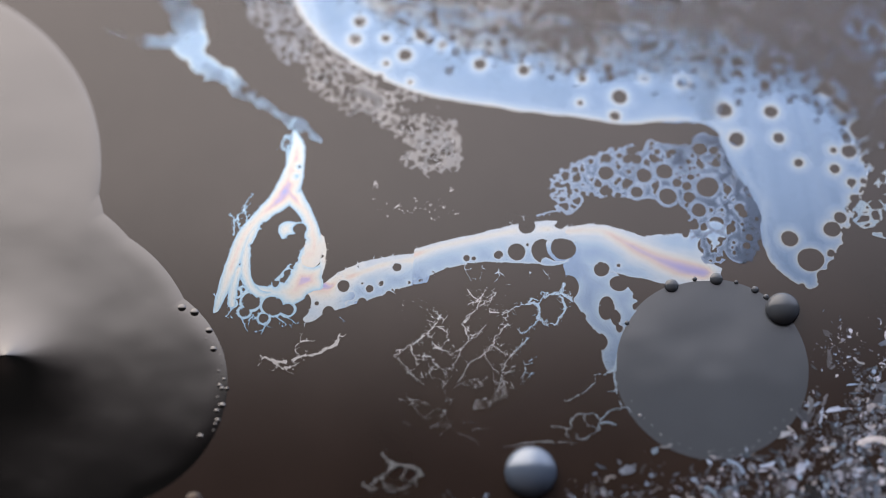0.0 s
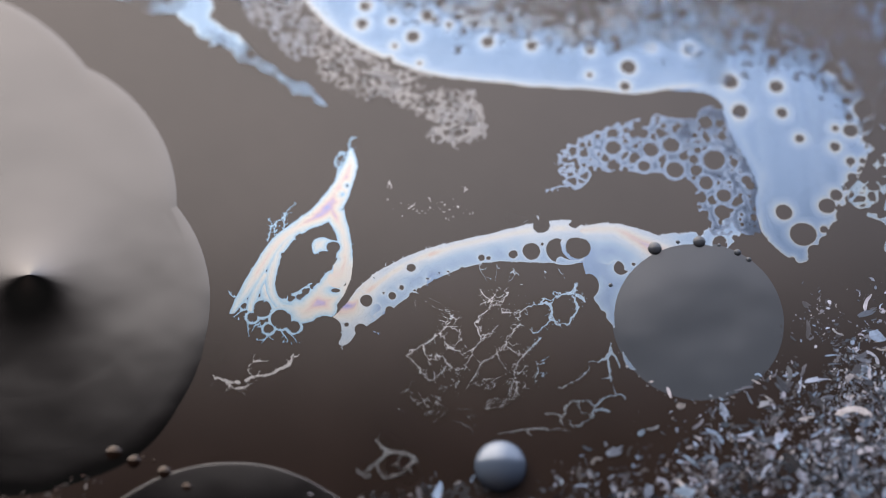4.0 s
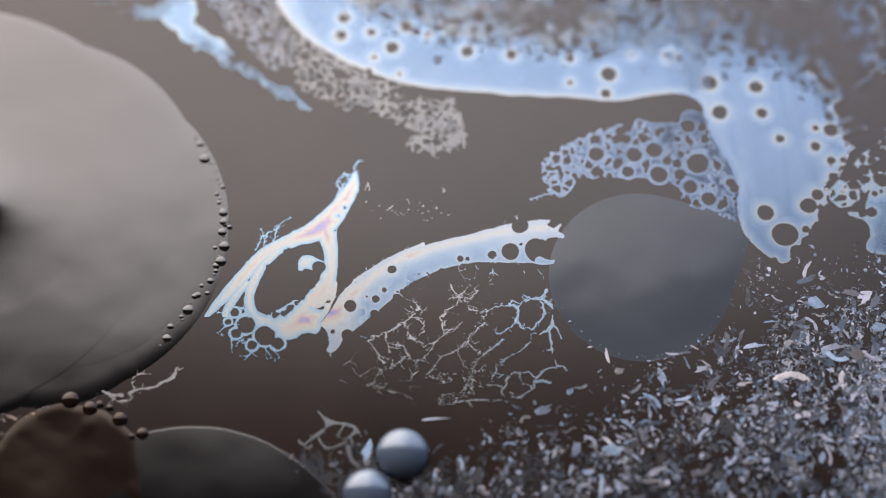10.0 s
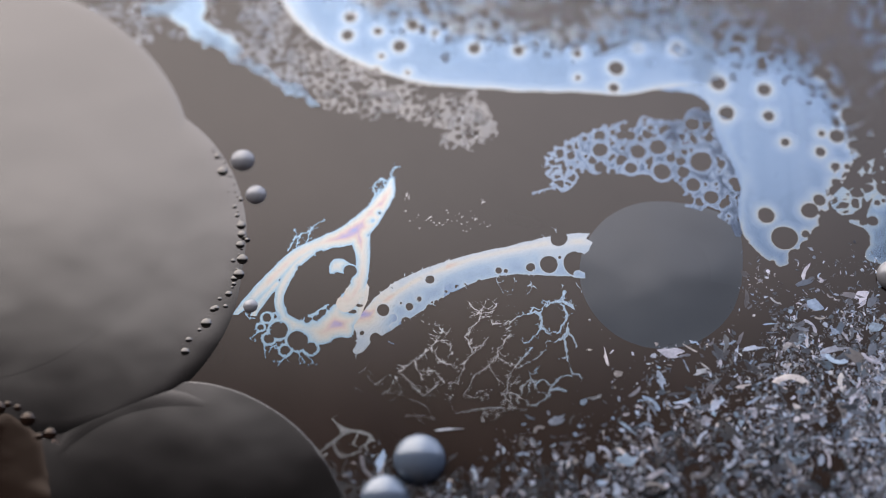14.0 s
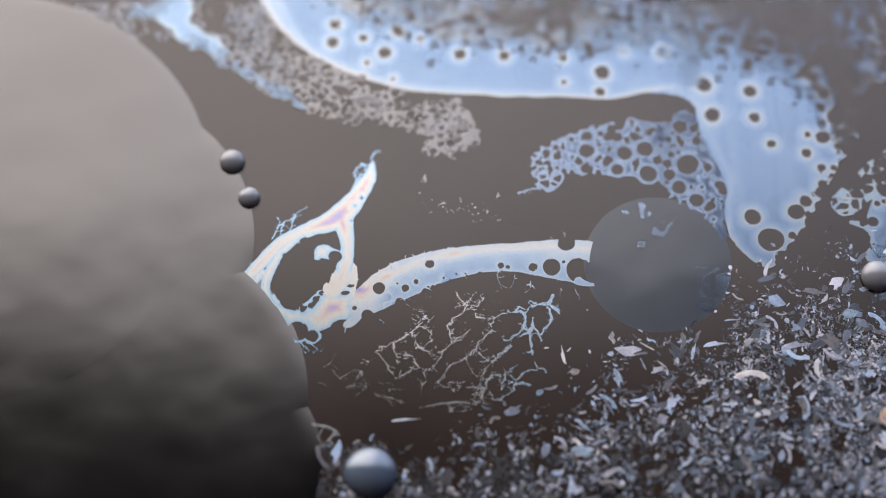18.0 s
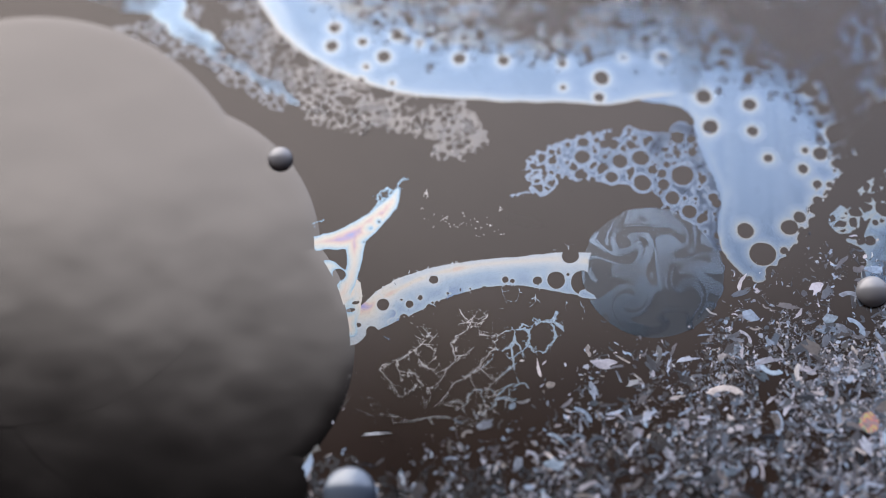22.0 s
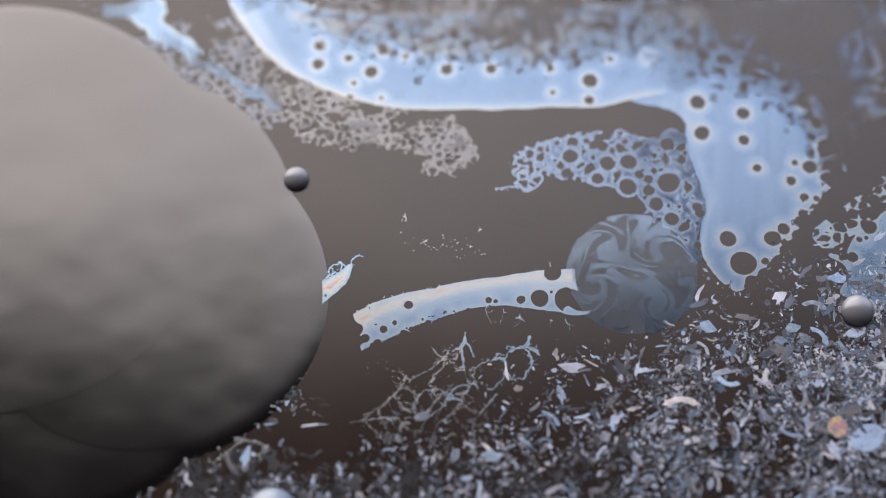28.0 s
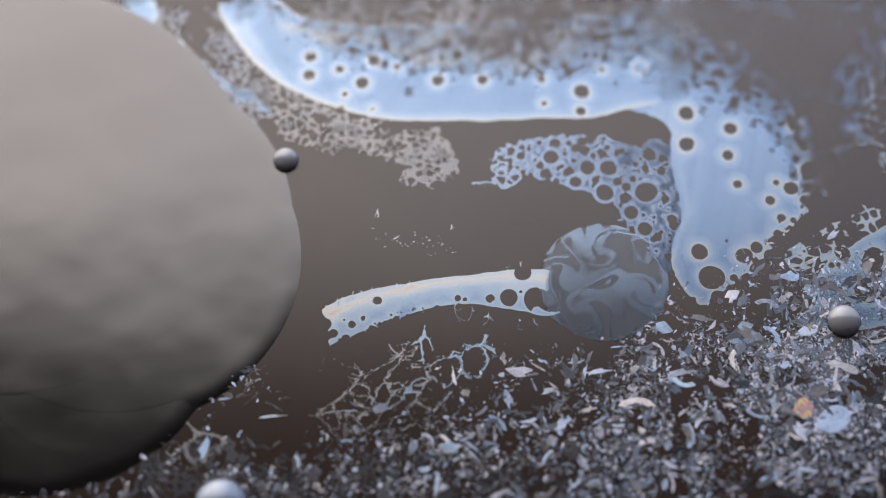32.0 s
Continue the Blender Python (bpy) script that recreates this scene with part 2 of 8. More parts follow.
class Sheet:
    """A thin film drawn as a field over the liquid: above zero there is film. Millimetres."""

    def __init__(self, x0, y0, x1, y1, step=0.045):
        self.x0, self.y0, self.step = x0, y0, step
        self.nx, self.ny = int((x1 - x0) / step) + 1, int((y1 - y0) / step) + 1
        self.x, self.y = np.meshgrid(x0 + step * np.arange(self.nx), y0 + step * np.arange(self.ny))
        self.f = np.full(self.x.shape, -2.0)
        self.calm, self.depth, self.tone = None, None, None

    def window(self, x0, y0, x1, y1):
        i0, i1 = max(0, int((x0 - self.x0) / self.step)), min(self.nx, int((x1 - self.x0) / self.step) + 2)
        j0, j1 = max(0, int((y0 - self.y0) / self.step)), min(self.ny, int((y1 - self.y0) / self.step) + 2)
        return (slice(j0, j1), slice(i0, i1)) if i1 > i0 and j1 > j0 else None

    def stroke(self, ax, ay, aw, bx, by, bw, pad=0.5, field=None):
        f = self.f if field is None else field
        r = max(aw, bw) + pad
        w = self.window(min(ax, bx) - r, min(ay, by) - r, max(ax, bx) + r, max(ay, by) + r)
        if w is None:
            return
        x, y = self.x[w], self.y[w]
        dx, dy = bx - ax, by - ay
        t = np.clip(((x - ax) * dx + (y - ay) * dy) / (dx * dx + dy * dy + 1e-9), 0, 1)
        f[w] = np.maximum(f[w], aw + (bw - aw) * t - np.hypot(x - ax - t * dx, y - ay - t * dy))

    def ribbon(self, rows, pad=0.6, field=None):
        p = spline(rows)
        for a, b in zip(p[:-1], p[1:]):
            self.stroke(*a, *b, pad=pad, field=field)
        return self

    def region(self, rows, pad=0.8):
        g = np.full(self.x.shape, -2.0)
        self.ribbon(rows, pad, g)
        return g

    def fray(self, amount, scale, seed=1):
        self.f += amount * 2 * fbm(self.x, self.y, scale, seed)
        return self

    def hole(self, x, y, rx, ry=None, seed=0):
        ry = ry or rx
        w = self.window(x - rx - 0.7, y - ry - 0.7, x + rx + 0.7, y + ry + 0.7)
        if w is None:
            return
        a = np.arctan2(self.y[w] - y, self.x[w] - x)
        wob = 1 + 0.03 * np.sin(2 * a + x * 7) + 0.015 * np.sin(3 * a + y * 9)
        d = (np.hypot((self.x[w] - x) / rx, (self.y[w] - y) / ry) - wob) * min(rx, ry)
        self.f[w] = np.minimum(self.f[w], d)

    def bites(self, rows, n, lo, hi, seed=0, spread=0.1):
        """Round bites along a line, as bursting holes leave them."""
        rng, p = random.Random(seed), spline(rows)
        for k in range(n):
            x, y = p[int((k + rng.random()) / n * (len(p) - 1))]
            self.hole(x + rng.gauss(0, spread), y + rng.gauss(0, spread), lo + (hi - lo) * rng.random() ** 2)
        return self

    def barbs(self, n, reach, seed=0, width=0.016):
        """Short thorns that stand out from the film's edge."""
        rng = random.Random(seed)
        gy, gx = np.gradient(self.f, self.step)
        rim = np.argwhere((self.f > 0) & (self.f < 1.2 * self.step))
        for k in range(n if len(rim) else 0):
            j, i = rim[rng.randrange(len(rim))]
            g = math.hypot(gx[j, i], gy[j, i]) + 1e-6
            a = math.atan2(-gy[j, i], -gx[j, i]) + rng.gauss(0, 0.5)
            d = reach * (0.35 + rng.random() ** 2)
            x, y = float(self.x[j, i]), float(self.y[j, i])
            self.stroke(x, y, width * rng.uniform(0.7, 1.6), x + d * math.cos(a), y + d * math.sin(a), 0.003, 0.1)
        return self

    def cells(self, size, seed=0, jitter=0.95):
        """Distances to the two nearest of the scattered centres, and a number for the nearest."""
        px, py = self.x / size, self.y / size
        ci, cj = np.floor(px), np.floor(py)
        d1, d2, who = np.full(px.shape, 9.0), np.full(px.shape, 9.0), np.zeros(px.shape)
        for a in (-1, 0, 1):
            for b in (-1, 0, 1):
                i, j = ci + a, cj + b
                d = np.hypot(i + 0.5 + jitter * (hash2(i, j, seed) - 0.5) - px, j + 0.5 + jitter * (hash2(i, j, seed + 5) - 0.5) - py)
                near = d < d1
                d2 = np.where(near, d1, np.minimum(d2, d))
                who = np.where(near, hash2(i, j, seed + 9), who)
                d1 = np.where(near, d, d1)
        return d1 * size, d2 * size, who

    def lace(self, where, size, width, seed=0, patchy=0.0, grain=0.5):
        """A torn net along the cell borders inside the region where > 0."""
        d1, d2, who = self.cells(size, seed)
        line = width * (0.55 + 1.0 * value_noise(self.x / (1.7 * size), self.y / (1.7 * size), seed + 4)) - (d2 - d1) / 2 + width * 2.0 * fbm(self.x, self.y, size * grain, seed + 3)
        if patchy:
            line = line - patchy * np.maximum(0, fbm(self.x, self.y, size * 2.2, seed + 21) * 2) * size
        self.f = np.maximum(self.f, np.minimum(line, where))
        return self

    def bubbles(self, where, size, gap, seed=0, share=1.0):
        """Round holes of mixed size, cut where the region is above zero."""
        d1, d2, who = self.cells(size, seed)
        r = size * (0.16 + 0.34 * who) - gap
        d = np.where((where > 0) & (hash2(who * 91, who * 37, 3) < share), d1 - r, 9.0)
        self.f = np.minimum(self.f, d)
        return self

    def mesh(self, name, material, z=0.0065, rim=0.45, thick=0.003, smooth=False):
        """The film's upper face with a thin wall down along its rim."""
        f, nx = self.f, self.nx
        inside = f > 0
        ids = np.full(f.shape, -1)
        ids[inside] = np.arange(inside.sum())
        verts = np.stack([self.x[inside], self.y[inside]], 1)
        val = np.clip(f[inside] / rim, 0, 1)

        def cross(fa, fb, xa, ya, xb, yb, start):
            cut = (fa > 0) != (fb > 0)
            t = fa[cut] / (fa[cut] - fb[cut])
            k = np.full(cut.shape, -1)
            k[cut] = start + np.arange(cut.sum())
            return k, np.stack([xa[cut] + t * (xb[cut] - xa[cut]), ya[cut] + t * (yb[cut] - ya[cut])], 1)

        h, hv = cross(f[:, :-1], f[:, 1:], self.x[:, :-1], self.y[:, :-1], self.x[:, 1:], self.y[:, 1:], len(verts))
        v, vv = cross(f[:-1], f[1:], self.x[:-1], self.y[:-1], self.x[1:], self.y[1:], len(verts) + len(hv))
        n_in = len(verts)
        verts = np.concatenate([verts, hv, vv])
        val = np.concatenate([val, np.zeros(len(hv) + len(vv))])
        if self.calm:
            val = np.maximum(val, self.calm(verts[:, 0], verts[:, 1]))
        c = [ids[:-1, :-1], h[:-1], ids[:-1, 1:], v[:, 1:], ids[1:, 1:], h[1:], ids[1:, :-1], v[:, :-1]]
        loop = np.stack([a.ravel() for a in c], 1)
        full = (loop[:, ::2] >= 0).all(1)
        some = (loop[:, ::2] >= 0).any(1) & ~full
        faces = loop[full][:, ::2].tolist()
        low = {}
        pts = [(x * MM, y * MM, z * MM) for x, y in verts.tolist()]
        vals = val.tolist()
        for ring in loop[some].tolist():
            poly = [k for k in ring if k >= 0]
            if len(poly) < 3:
                continue
            faces.append(poly)
            for a, b in zip(poly, poly[1:] + poly[:1]):
                if a >= n_in and b >= n_in and a != b:
                    for k in (a, b):
                        if k not in low:
                            low[k] = len(pts)
                            pts.append((pts[k][0], pts[k][1], (z - thick) * MM))
                            vals.append(0.0)
                    faces.append((b, a, low[a], low[b]))
        me = mesh_of(name, pts, faces, material, smooth)
        deep = np.array([(p[0] / MM, p[1] / MM) for p in pts])
        tone = self.tone(deep[:, 0], deep[:, 1]) if self.tone else np.zeros(len(pts))
        deep = self.depth(deep[:, 0], deep[:, 1]) if self.depth else np.ones(len(pts))
        me.attributes.new("tone", "FLOAT", "POINT").data.foreach_set("value", tone.astype(np.float32))
        me.attributes.new("depth", "FLOAT", "POINT").data.foreach_set("value", np.clip(deep, 0.02, 1.6).astype(np.float32))
        me.attributes.new("rim", "FLOAT", "POINT").data.foreach_set("value", vals)
        return me


def film_thing(name, sheet, material, pivot, label, category="film", z=0.0065, rim=0.45):
    """A floating film whose origin lies at its pivot on the liquid."""
    me = sheet.mesh(name, material, z, rim)
    me.transform(Matrix.Translation((-pivot[0] * MM, -pivot[1] * MM, 0)))
    ob = new(name, me)
    ob.location = (pivot[0] * MM, pivot[1] * MM, 0)
    return tagged(ob, label, category, "floating films")


def twigs(sheet, x, y, heading, length, width, rng, depth=0):
    """A branching white thread."""
    n = max(2, int(length / 0.06))
    for k in range(n):
        heading += rng.uniform(-0.55, 0.55)
        nx, ny = x + 0.06 * math.cos(heading), y + 0.06 * math.sin(heading)
        w = width * (1 - 0.6 * k / n)
        sheet.stroke(x, y, w, nx, ny, w * 0.94, 0.12)
        if depth < 3 and rng.random() < 0.22:
            twigs(sheet, nx, ny, heading + rng.choice((-1, 1)) * rng.uniform(0.6, 1.2), length * rng.uniform(0.25, 0.6), w * 0.8, rng, depth + 1)
        x, y = nx, ny


def dome(name, radius, height, material, seed=0, rings=40, spokes=128, wobble=0.03, shoulder=0.35, lumps=0.0, profile=None, crease=0.0):
    """A floating drop: a low cap, level near its rim and rounded off over its shoulder (mm), that dips under the liquid at an uneven rim."""
    rng = random.Random(seed)
    ph = [rng.uniform(0, 6.28) for _ in range(8)]
    inner = [radius * (k / (rings * 0.6)) * (1 - shoulder / radius) for k in range(1, int(rings * 0.6) + 1)]
    m = rings - len(inner)
    radii = inner + [radius - shoulder + shoulder * math.sin(0.5 * math.pi * k / m) for k in range(1, m + 1)]
    verts, faces = [(0, 0, (profile(0) if profile else height) * MM)], []
    for i, r0 in enumerate(radii):
        q = max(0.0, (r0 - radius + shoulder) / shoulder)
        u = max(0.0, min(1.0, (radius - 0.5 - r0) / 3.0))
        swell = u * u * (3 - 2 * u)
        for j in range(spokes):
            a = 2 * math.pi * j / spokes
            out = 1 + wobble * (math.sin(2 * a + ph[0]) + 0.6 * math.sin(3 * a + ph[1]) + 0.35 * math.sin(5 * a + ph[2]) + 0.15 * math.sin(11 * a + ph[3]) + 0.08 * math.sin(23 * a + ph[4]))
            r = r0 * out
            x, y = r * math.cos(a), r * math.sin(a)
            z = profile(r0) if profile else height * (1 - q ** 3) - (0.3 if i == rings - 1 else 0)
            z += lumps * (noise.noise((x * 0.28 + seed, y * 0.28, 0.3)) + 0.25 * noise.noise((x * 0.7, y * 0.7 + seed, 1.3))) * swell
            near = max(0.0, min(1.0, (r0 - radius + shoulder + 1.3) / 1.3)) * (1 - q ** 4)
            z += crease * near * max(0.0, noise.noise((x * 1.1 + 7, y * 1.1 + seed, 2.3))) ** 1.5
            verts.append((x * MM, y * MM, z * MM))
    for j in range(spokes):
        faces.append((0, 1 + j, 1 + (j + 1) % spokes))
        for i in range(rings - 1):
            a, b = 1 + i * spokes, 1 + (i + 1) * spokes
            faces.append((a + j, b + j, b + (j + 1) % spokes, a + (j + 1) % spokes))
    return mesh_of(name, verts, faces, material)


def lens_profile(r):
    """Height of the low round dome over its rim line, in mm."""
    return 0.11 * (1 - (r / 3.407) ** 2) - (0.3 if r > 3.404 else 0)


def front_profile(r):
    """Height of the near drop's dome over its rim line, in mm."""
    return 0.036 * (1 - (r / 5.742) ** 2) + 0.004 * (r < 5.7) - (0.3 if r > 5.739 else 0)


def crest_profile(r):
    """Height of the pointed crest over the drop's skin, in mm."""
    return (0.09 * math.exp(-((r / 0.40) ** 1.15)) + 0.17 * math.exp(-r / 1.4)) * max(0.0, 1 - (r / 5.2) ** 2) ** 2


def pointed_mesh():
    """The cap's skin drawn out to one rounded corner along x; it leaves the cap without a fold."""
    round_r, far, start, sunk = 3.09, 4.55, 1.7, 0.0192
    open_a = math.acos(round_r / far)
    spokes, rings = 80, 44
    verts, faces = [], []
    for j in range(spokes + 1):
        a = open_a * (2 * j / spokes - 1)
        rho = round_r / math.cos(max(0.0, open_a - math.sqrt(a * a + 0.006)))
        lift = max(0.0, (0.11 * ((rho / 3.407) ** 2 - 1) + sunk) / (rho - start) ** 2)
        for i in range(rings + 1):
            r = start + (rho + 0.4 - start) * i / rings
            z = 0.11 * (1 - (r / 3.407) ** 2) + lift * (r - start) ** 2 + 0.0002 - (0.3 if i == rings else 0)
            verts.append((r * math.cos(a) * MM, r * math.sin(a) * MM, z * MM))
    n = rings + 1
    for j in range(spokes):
        for i in range(rings):
            faces.append((j * n + i, j * n + i + 1, (j + 1) * n + i + 1, (j + 1) * n + i))
    return mesh_of("tip", verts, faces, LENS)


def bead_mesh(name, radius, material, squash=0.85, seg=20):
    bm = bmesh.new()
    bmesh.ops.create_uvsphere(bm, u_segments=seg, v_segments=seg // 2 + 2, radius=radius * MM)
    bmesh.ops.scale(bm, vec=(1, 1, squash), verts=bm.verts)
    for f in bm.faces:
        f.smooth = True
    me = bpy.data.meshes.new(name)
    bm.to_mesh(me)
    bm.free()
    me.materials.append(material)
    return me


# ---- liquid ----
def liquid():
    n, size = 96, 150.0
    verts, faces = [(0, 0, 0)], []
    radii = [4, 8, 12, 16, 20, 26, 34, 46, 62, 84, 110, size]
    for r in radii:
        verts += [(r * MM * math.cos(2 * math.pi * j / n), r * MM * math.sin(2 * math.pi * j / n), 0) for j in range(n)]
    for j in range(n):
        faces.append((0, 1 + j, 1 + (j + 1) % n))
        for i in range(len(radii) - 1):
            a, b = 1 + i * n, 1 + (i + 1) * n
            faces.append((a + j, b + j, b + (j + 1) % n, a + (j + 1) % n))
    ob = new("water", mesh_of("water", verts, faces, LIQUID))
    return tagged(ob, "dark brown liquid surface with a soft daylight sheen", "liquid", kind="structure")


def dish():
    """The shallow bowl that holds the liquid; it closes the place round and below."""
    prof = ((0, -9), (148, -9), (151, -8), (151.2, 3), (152.5, 3.8), (154, 3), (154, -10), (152, -11), (0, -11))
    n = 96
    verts, faces = [], []
    for r, z in prof:
        verts += [(r * MM * math.cos(2 * math.pi * j / n), r * MM * math.sin(2 * math.pi * j / n), z * MM) for j in range(n)]
    for i in range(len(prof) - 1):
        for j in range(n):
            faces.append((i * n + j, i * n + (j + 1) % n, (i + 1) * n + (j + 1) % n, (i + 1) * n + j))
    m, nd, lk, b = mat("dark_dish")
    lk.new(ramp_node(nd, lk, noise_node(nd, lk, 60.0).outputs[0], ((0.3, (0.02, 0.018, 0.016)), (0.7, (0.04, 0.035, 0.03)))), b.inputs["Base Color"])
    b.inputs["Roughness"].default_value = 0.35
    ob = new("dish", mesh_of("dish", verts, faces, m))
    return tagged(ob, "shallow dark round dish holding the liquid", "dish", kind="structure")


liquid()
dish()


# ---- films ----
PIVOT = {"band": (1.70, 7.53), "lobe": (11.41, 4.33), "net": (7.17, 3.50), "streak": (-7.47, 7.54), "lace": (-0.97, 6.48), "neck": (-3.65, 0.88), "loop": (-4.04, -1.49), "body": (0.81, -0.33), "start": (-2.29, -1.56), "dend": (2.35, -1.70), "dendlow": (3.84, -4.97), "tail": (-8.44, -4.50), "rafta": (3.84, -6.14), "raftb": (13.85, -3.58), "raftc": (12.02, -5.05), "raftd": (9.10, -4.44), "rafte": (15.28, -7.21), "raftg": (-13.37, -8.02)}


def far_side(x):
    """Where the large film begins to thin out, away from its open edge."""
    return np.interp(x, [-4.95, -2.70, 0.30, 4.05, 7.81, 10.06, 11.8, 13.2, 14.0, 14.56], [11.06, 9.0, 8.0, 7.4, 7.3, 7.3, 6.9, 5.9, 4.4, 2.16])


def open_edge(x):
    """The large film's open edge."""
    return np.interp(x, [-5.6, -4.8, -4.2, -3.0, -1.8, 0.0, 2.3, 4.2, 6.3, 6.6, 7.9, 8.3], [10.6, 8.9, 7.8, 7.1, 6.5, 6.05, 5.85, 5.72, 5.5, 5.52, 5.95, 5.2])


def veil(x, y):
    """How strongly the large film shines: full along its open edge, thinning out towards its far side in soft spots."""
    w = 0.5 * fbm(x * 1.6, y, 1.3, 44) + 0.3 * fbm(x, y, 0.35, 45)
    d = y - far_side(x)
    v = 0.97 + 0.25 * w - 0.58 * np.clip(d / 1.2 + 0.9 * w, 0, 1) - 0.14 * np.clip((d - 1.1) / 1.6, 0, 1)
    grain = np.clip((d + 0.5) / 1.0, 0, 1)
    v = v + 0.06 * grain + grain * (0.4 * fbm(x, y, 0.36, 61) + 0.4 * fbm(x, y, 0.8, 62))
    # brown clouds where it has almost gone
    v = v - 0.38 * np.clip((d - 1.0) / 0.6, 0, 1) * np.clip(0.25 + 3.0 * fbm(x * 0.6, y, 1.8, 63), 0, 1)
    # a bare lane past its far rim
    lane = (x - 13.35 - 0.32 * (9.9 - y)) * 0.9
    return v - 0.34 * np.exp(-(lane / 0.5) ** 2) * np.clip((y - 4.5) / 1.5, 0, 1)


def soft_spots(s, where, size, seed, share, deep=0.8):
    """Round worn spots with soft rims, as a field of what they take from the film."""
    d1, d2, who = s.cells(size, seed)
    r = size * (0.10 + 0.26 * who)
    on = (hash2(who * 91, who * 37, 3) < share * np.clip(where, 0, 1)) & (where > 0)
    return np.where(on, deep * np.clip((r - d1) / 0.09 + 0.5, 0, 1), 0.0)


def sampled(s, field):
    """A function of the place that reads a field kept on the sheet's grid."""
    return lambda x, y: field[np.clip(np.rint((y - s.y0) / s.step).astype(int), 0, s.ny - 1), np.clip(np.rint((x - s.x0) / s.step).astype(int), 0, s.nx - 1)]


def build_band():
    s = Sheet(-8.0, 3.6, 10.6, 13.2, 0.06)
    s.ribbon(((-5.60, 11.44, 0.995), (-4.54, 9.89, 1.263), (-2.98, 8.94, 1.608), (-0.68, 8.29, 1.914), (1.83, 8.06, 1.991), (4.33, 7.92, 1.991), (6.13, 7.85, 2.067), (7.94, 7.97, 1.876), (9.14, 7.97, 1.761)))
    s.fray(0.10, 1.2, 4)
    far = s.y - far_side(s.x)
    worn = soft_spots(s, (far + 1.1) / 1.8, 0.55, 25, 0.8, 0.7) + soft_spots(s, (far + 0.5) / 1.0, 0.38, 5, 0.9, 0.6) + soft_spots(s, (far + 0.2) / 1.2, 0.72, 8, 0.7, 0.55)
    for x, y, r in ((-3.47, 9.16, 0.211), (-3.58, 8.41, 0.211), (-2.49, 8.55, 0.153), (-1.25, 8.78, 0.211), (-1.74, 7.92, 0.230), (-2.57, 6.95, 0.134), (-2.38, 7.53, 0.096), (-1.47, 6.84, 0.077),
                    (0.92, 7.76, 0.211), (2.48, 7.64, 0.191), (4.53, 6.49, 0.096), (5.90, 6.84, 0.268), (5.77, 6.06, 0.172), (4.56, 7.46, 0.134), (8.08, 7.60, 0.211), (6.73, 7.64, 0.115), (-0.48, 8.45, 0.115)):
        s.hole(x, y, r)
    g = Sheet(-8.0, 5.6, 17.5, 13.2, 0.055)
    up = g.region(((-5.43, 12.51, 1.148), (-2.93, 10.58, 1.340), (0.32, 9.86, 1.608), (3.36, 9.75, 1.876), (6.41, 9.86, 1.914), (9.65, 9.86, 2.010), (12.47, 9.63, 1.340)))
    up = np.maximum(up, g.region(((-4.62, 13.00, 1.914), (4.44, 12.51, 2.297), (12.67, 12.51, 1.723))))
    g.lace(up + 0.5 * fbm(g.x, g.y, 0.8, 6), 0.38, 0.085, 7, 0.45)
    g.depth = lambda x, y: 0.30 + 1.3 * fbm(x, y, 1.1, 46) - np.clip((x - (8.74)) / 8.0, 0, 0.4)
    mottle = g.mesh("speckled_margin", FILM_LACE, 0.004, 0.25)
    mottle.transform(Matrix.Translation((-PIVOT["band"][0] * MM, -PIVOT["band"][1] * MM, 0)))
    s.calm = lambda x, y: np.clip((x - (8.3)) / 0.6, 0, 1)
    thin = sampled(s, worn)
    s.depth = lambda x, y: (veil(x, y) - thin(x, y)) * np.clip(((9.60) - x) / 1.2, 0, 1)
    s.tone = lambda x, y: 0.12 * np.clip((y - open_edge(x) - 1.0) / 1.4, 0, 1) - 0.42 * np.exp(-np.clip(y - open_edge(x), 0, 9) / 0.55) + 0.22 * fbm(x * 0.5, y, 0.5, 64) + 0.06 * np.clip((y - far_side(x) + 0.2) / 1.0, 0, 1)
    ob = film_thing("surface_film", s, FILM_BROAD, PIVOT["band"], "pale blue iridescent surface film with round holes on dark liquid", z=0.008, rim=0.4)
    part("speckled_margin", mottle, ob, "mottled grey lacy film margin")
    return ob


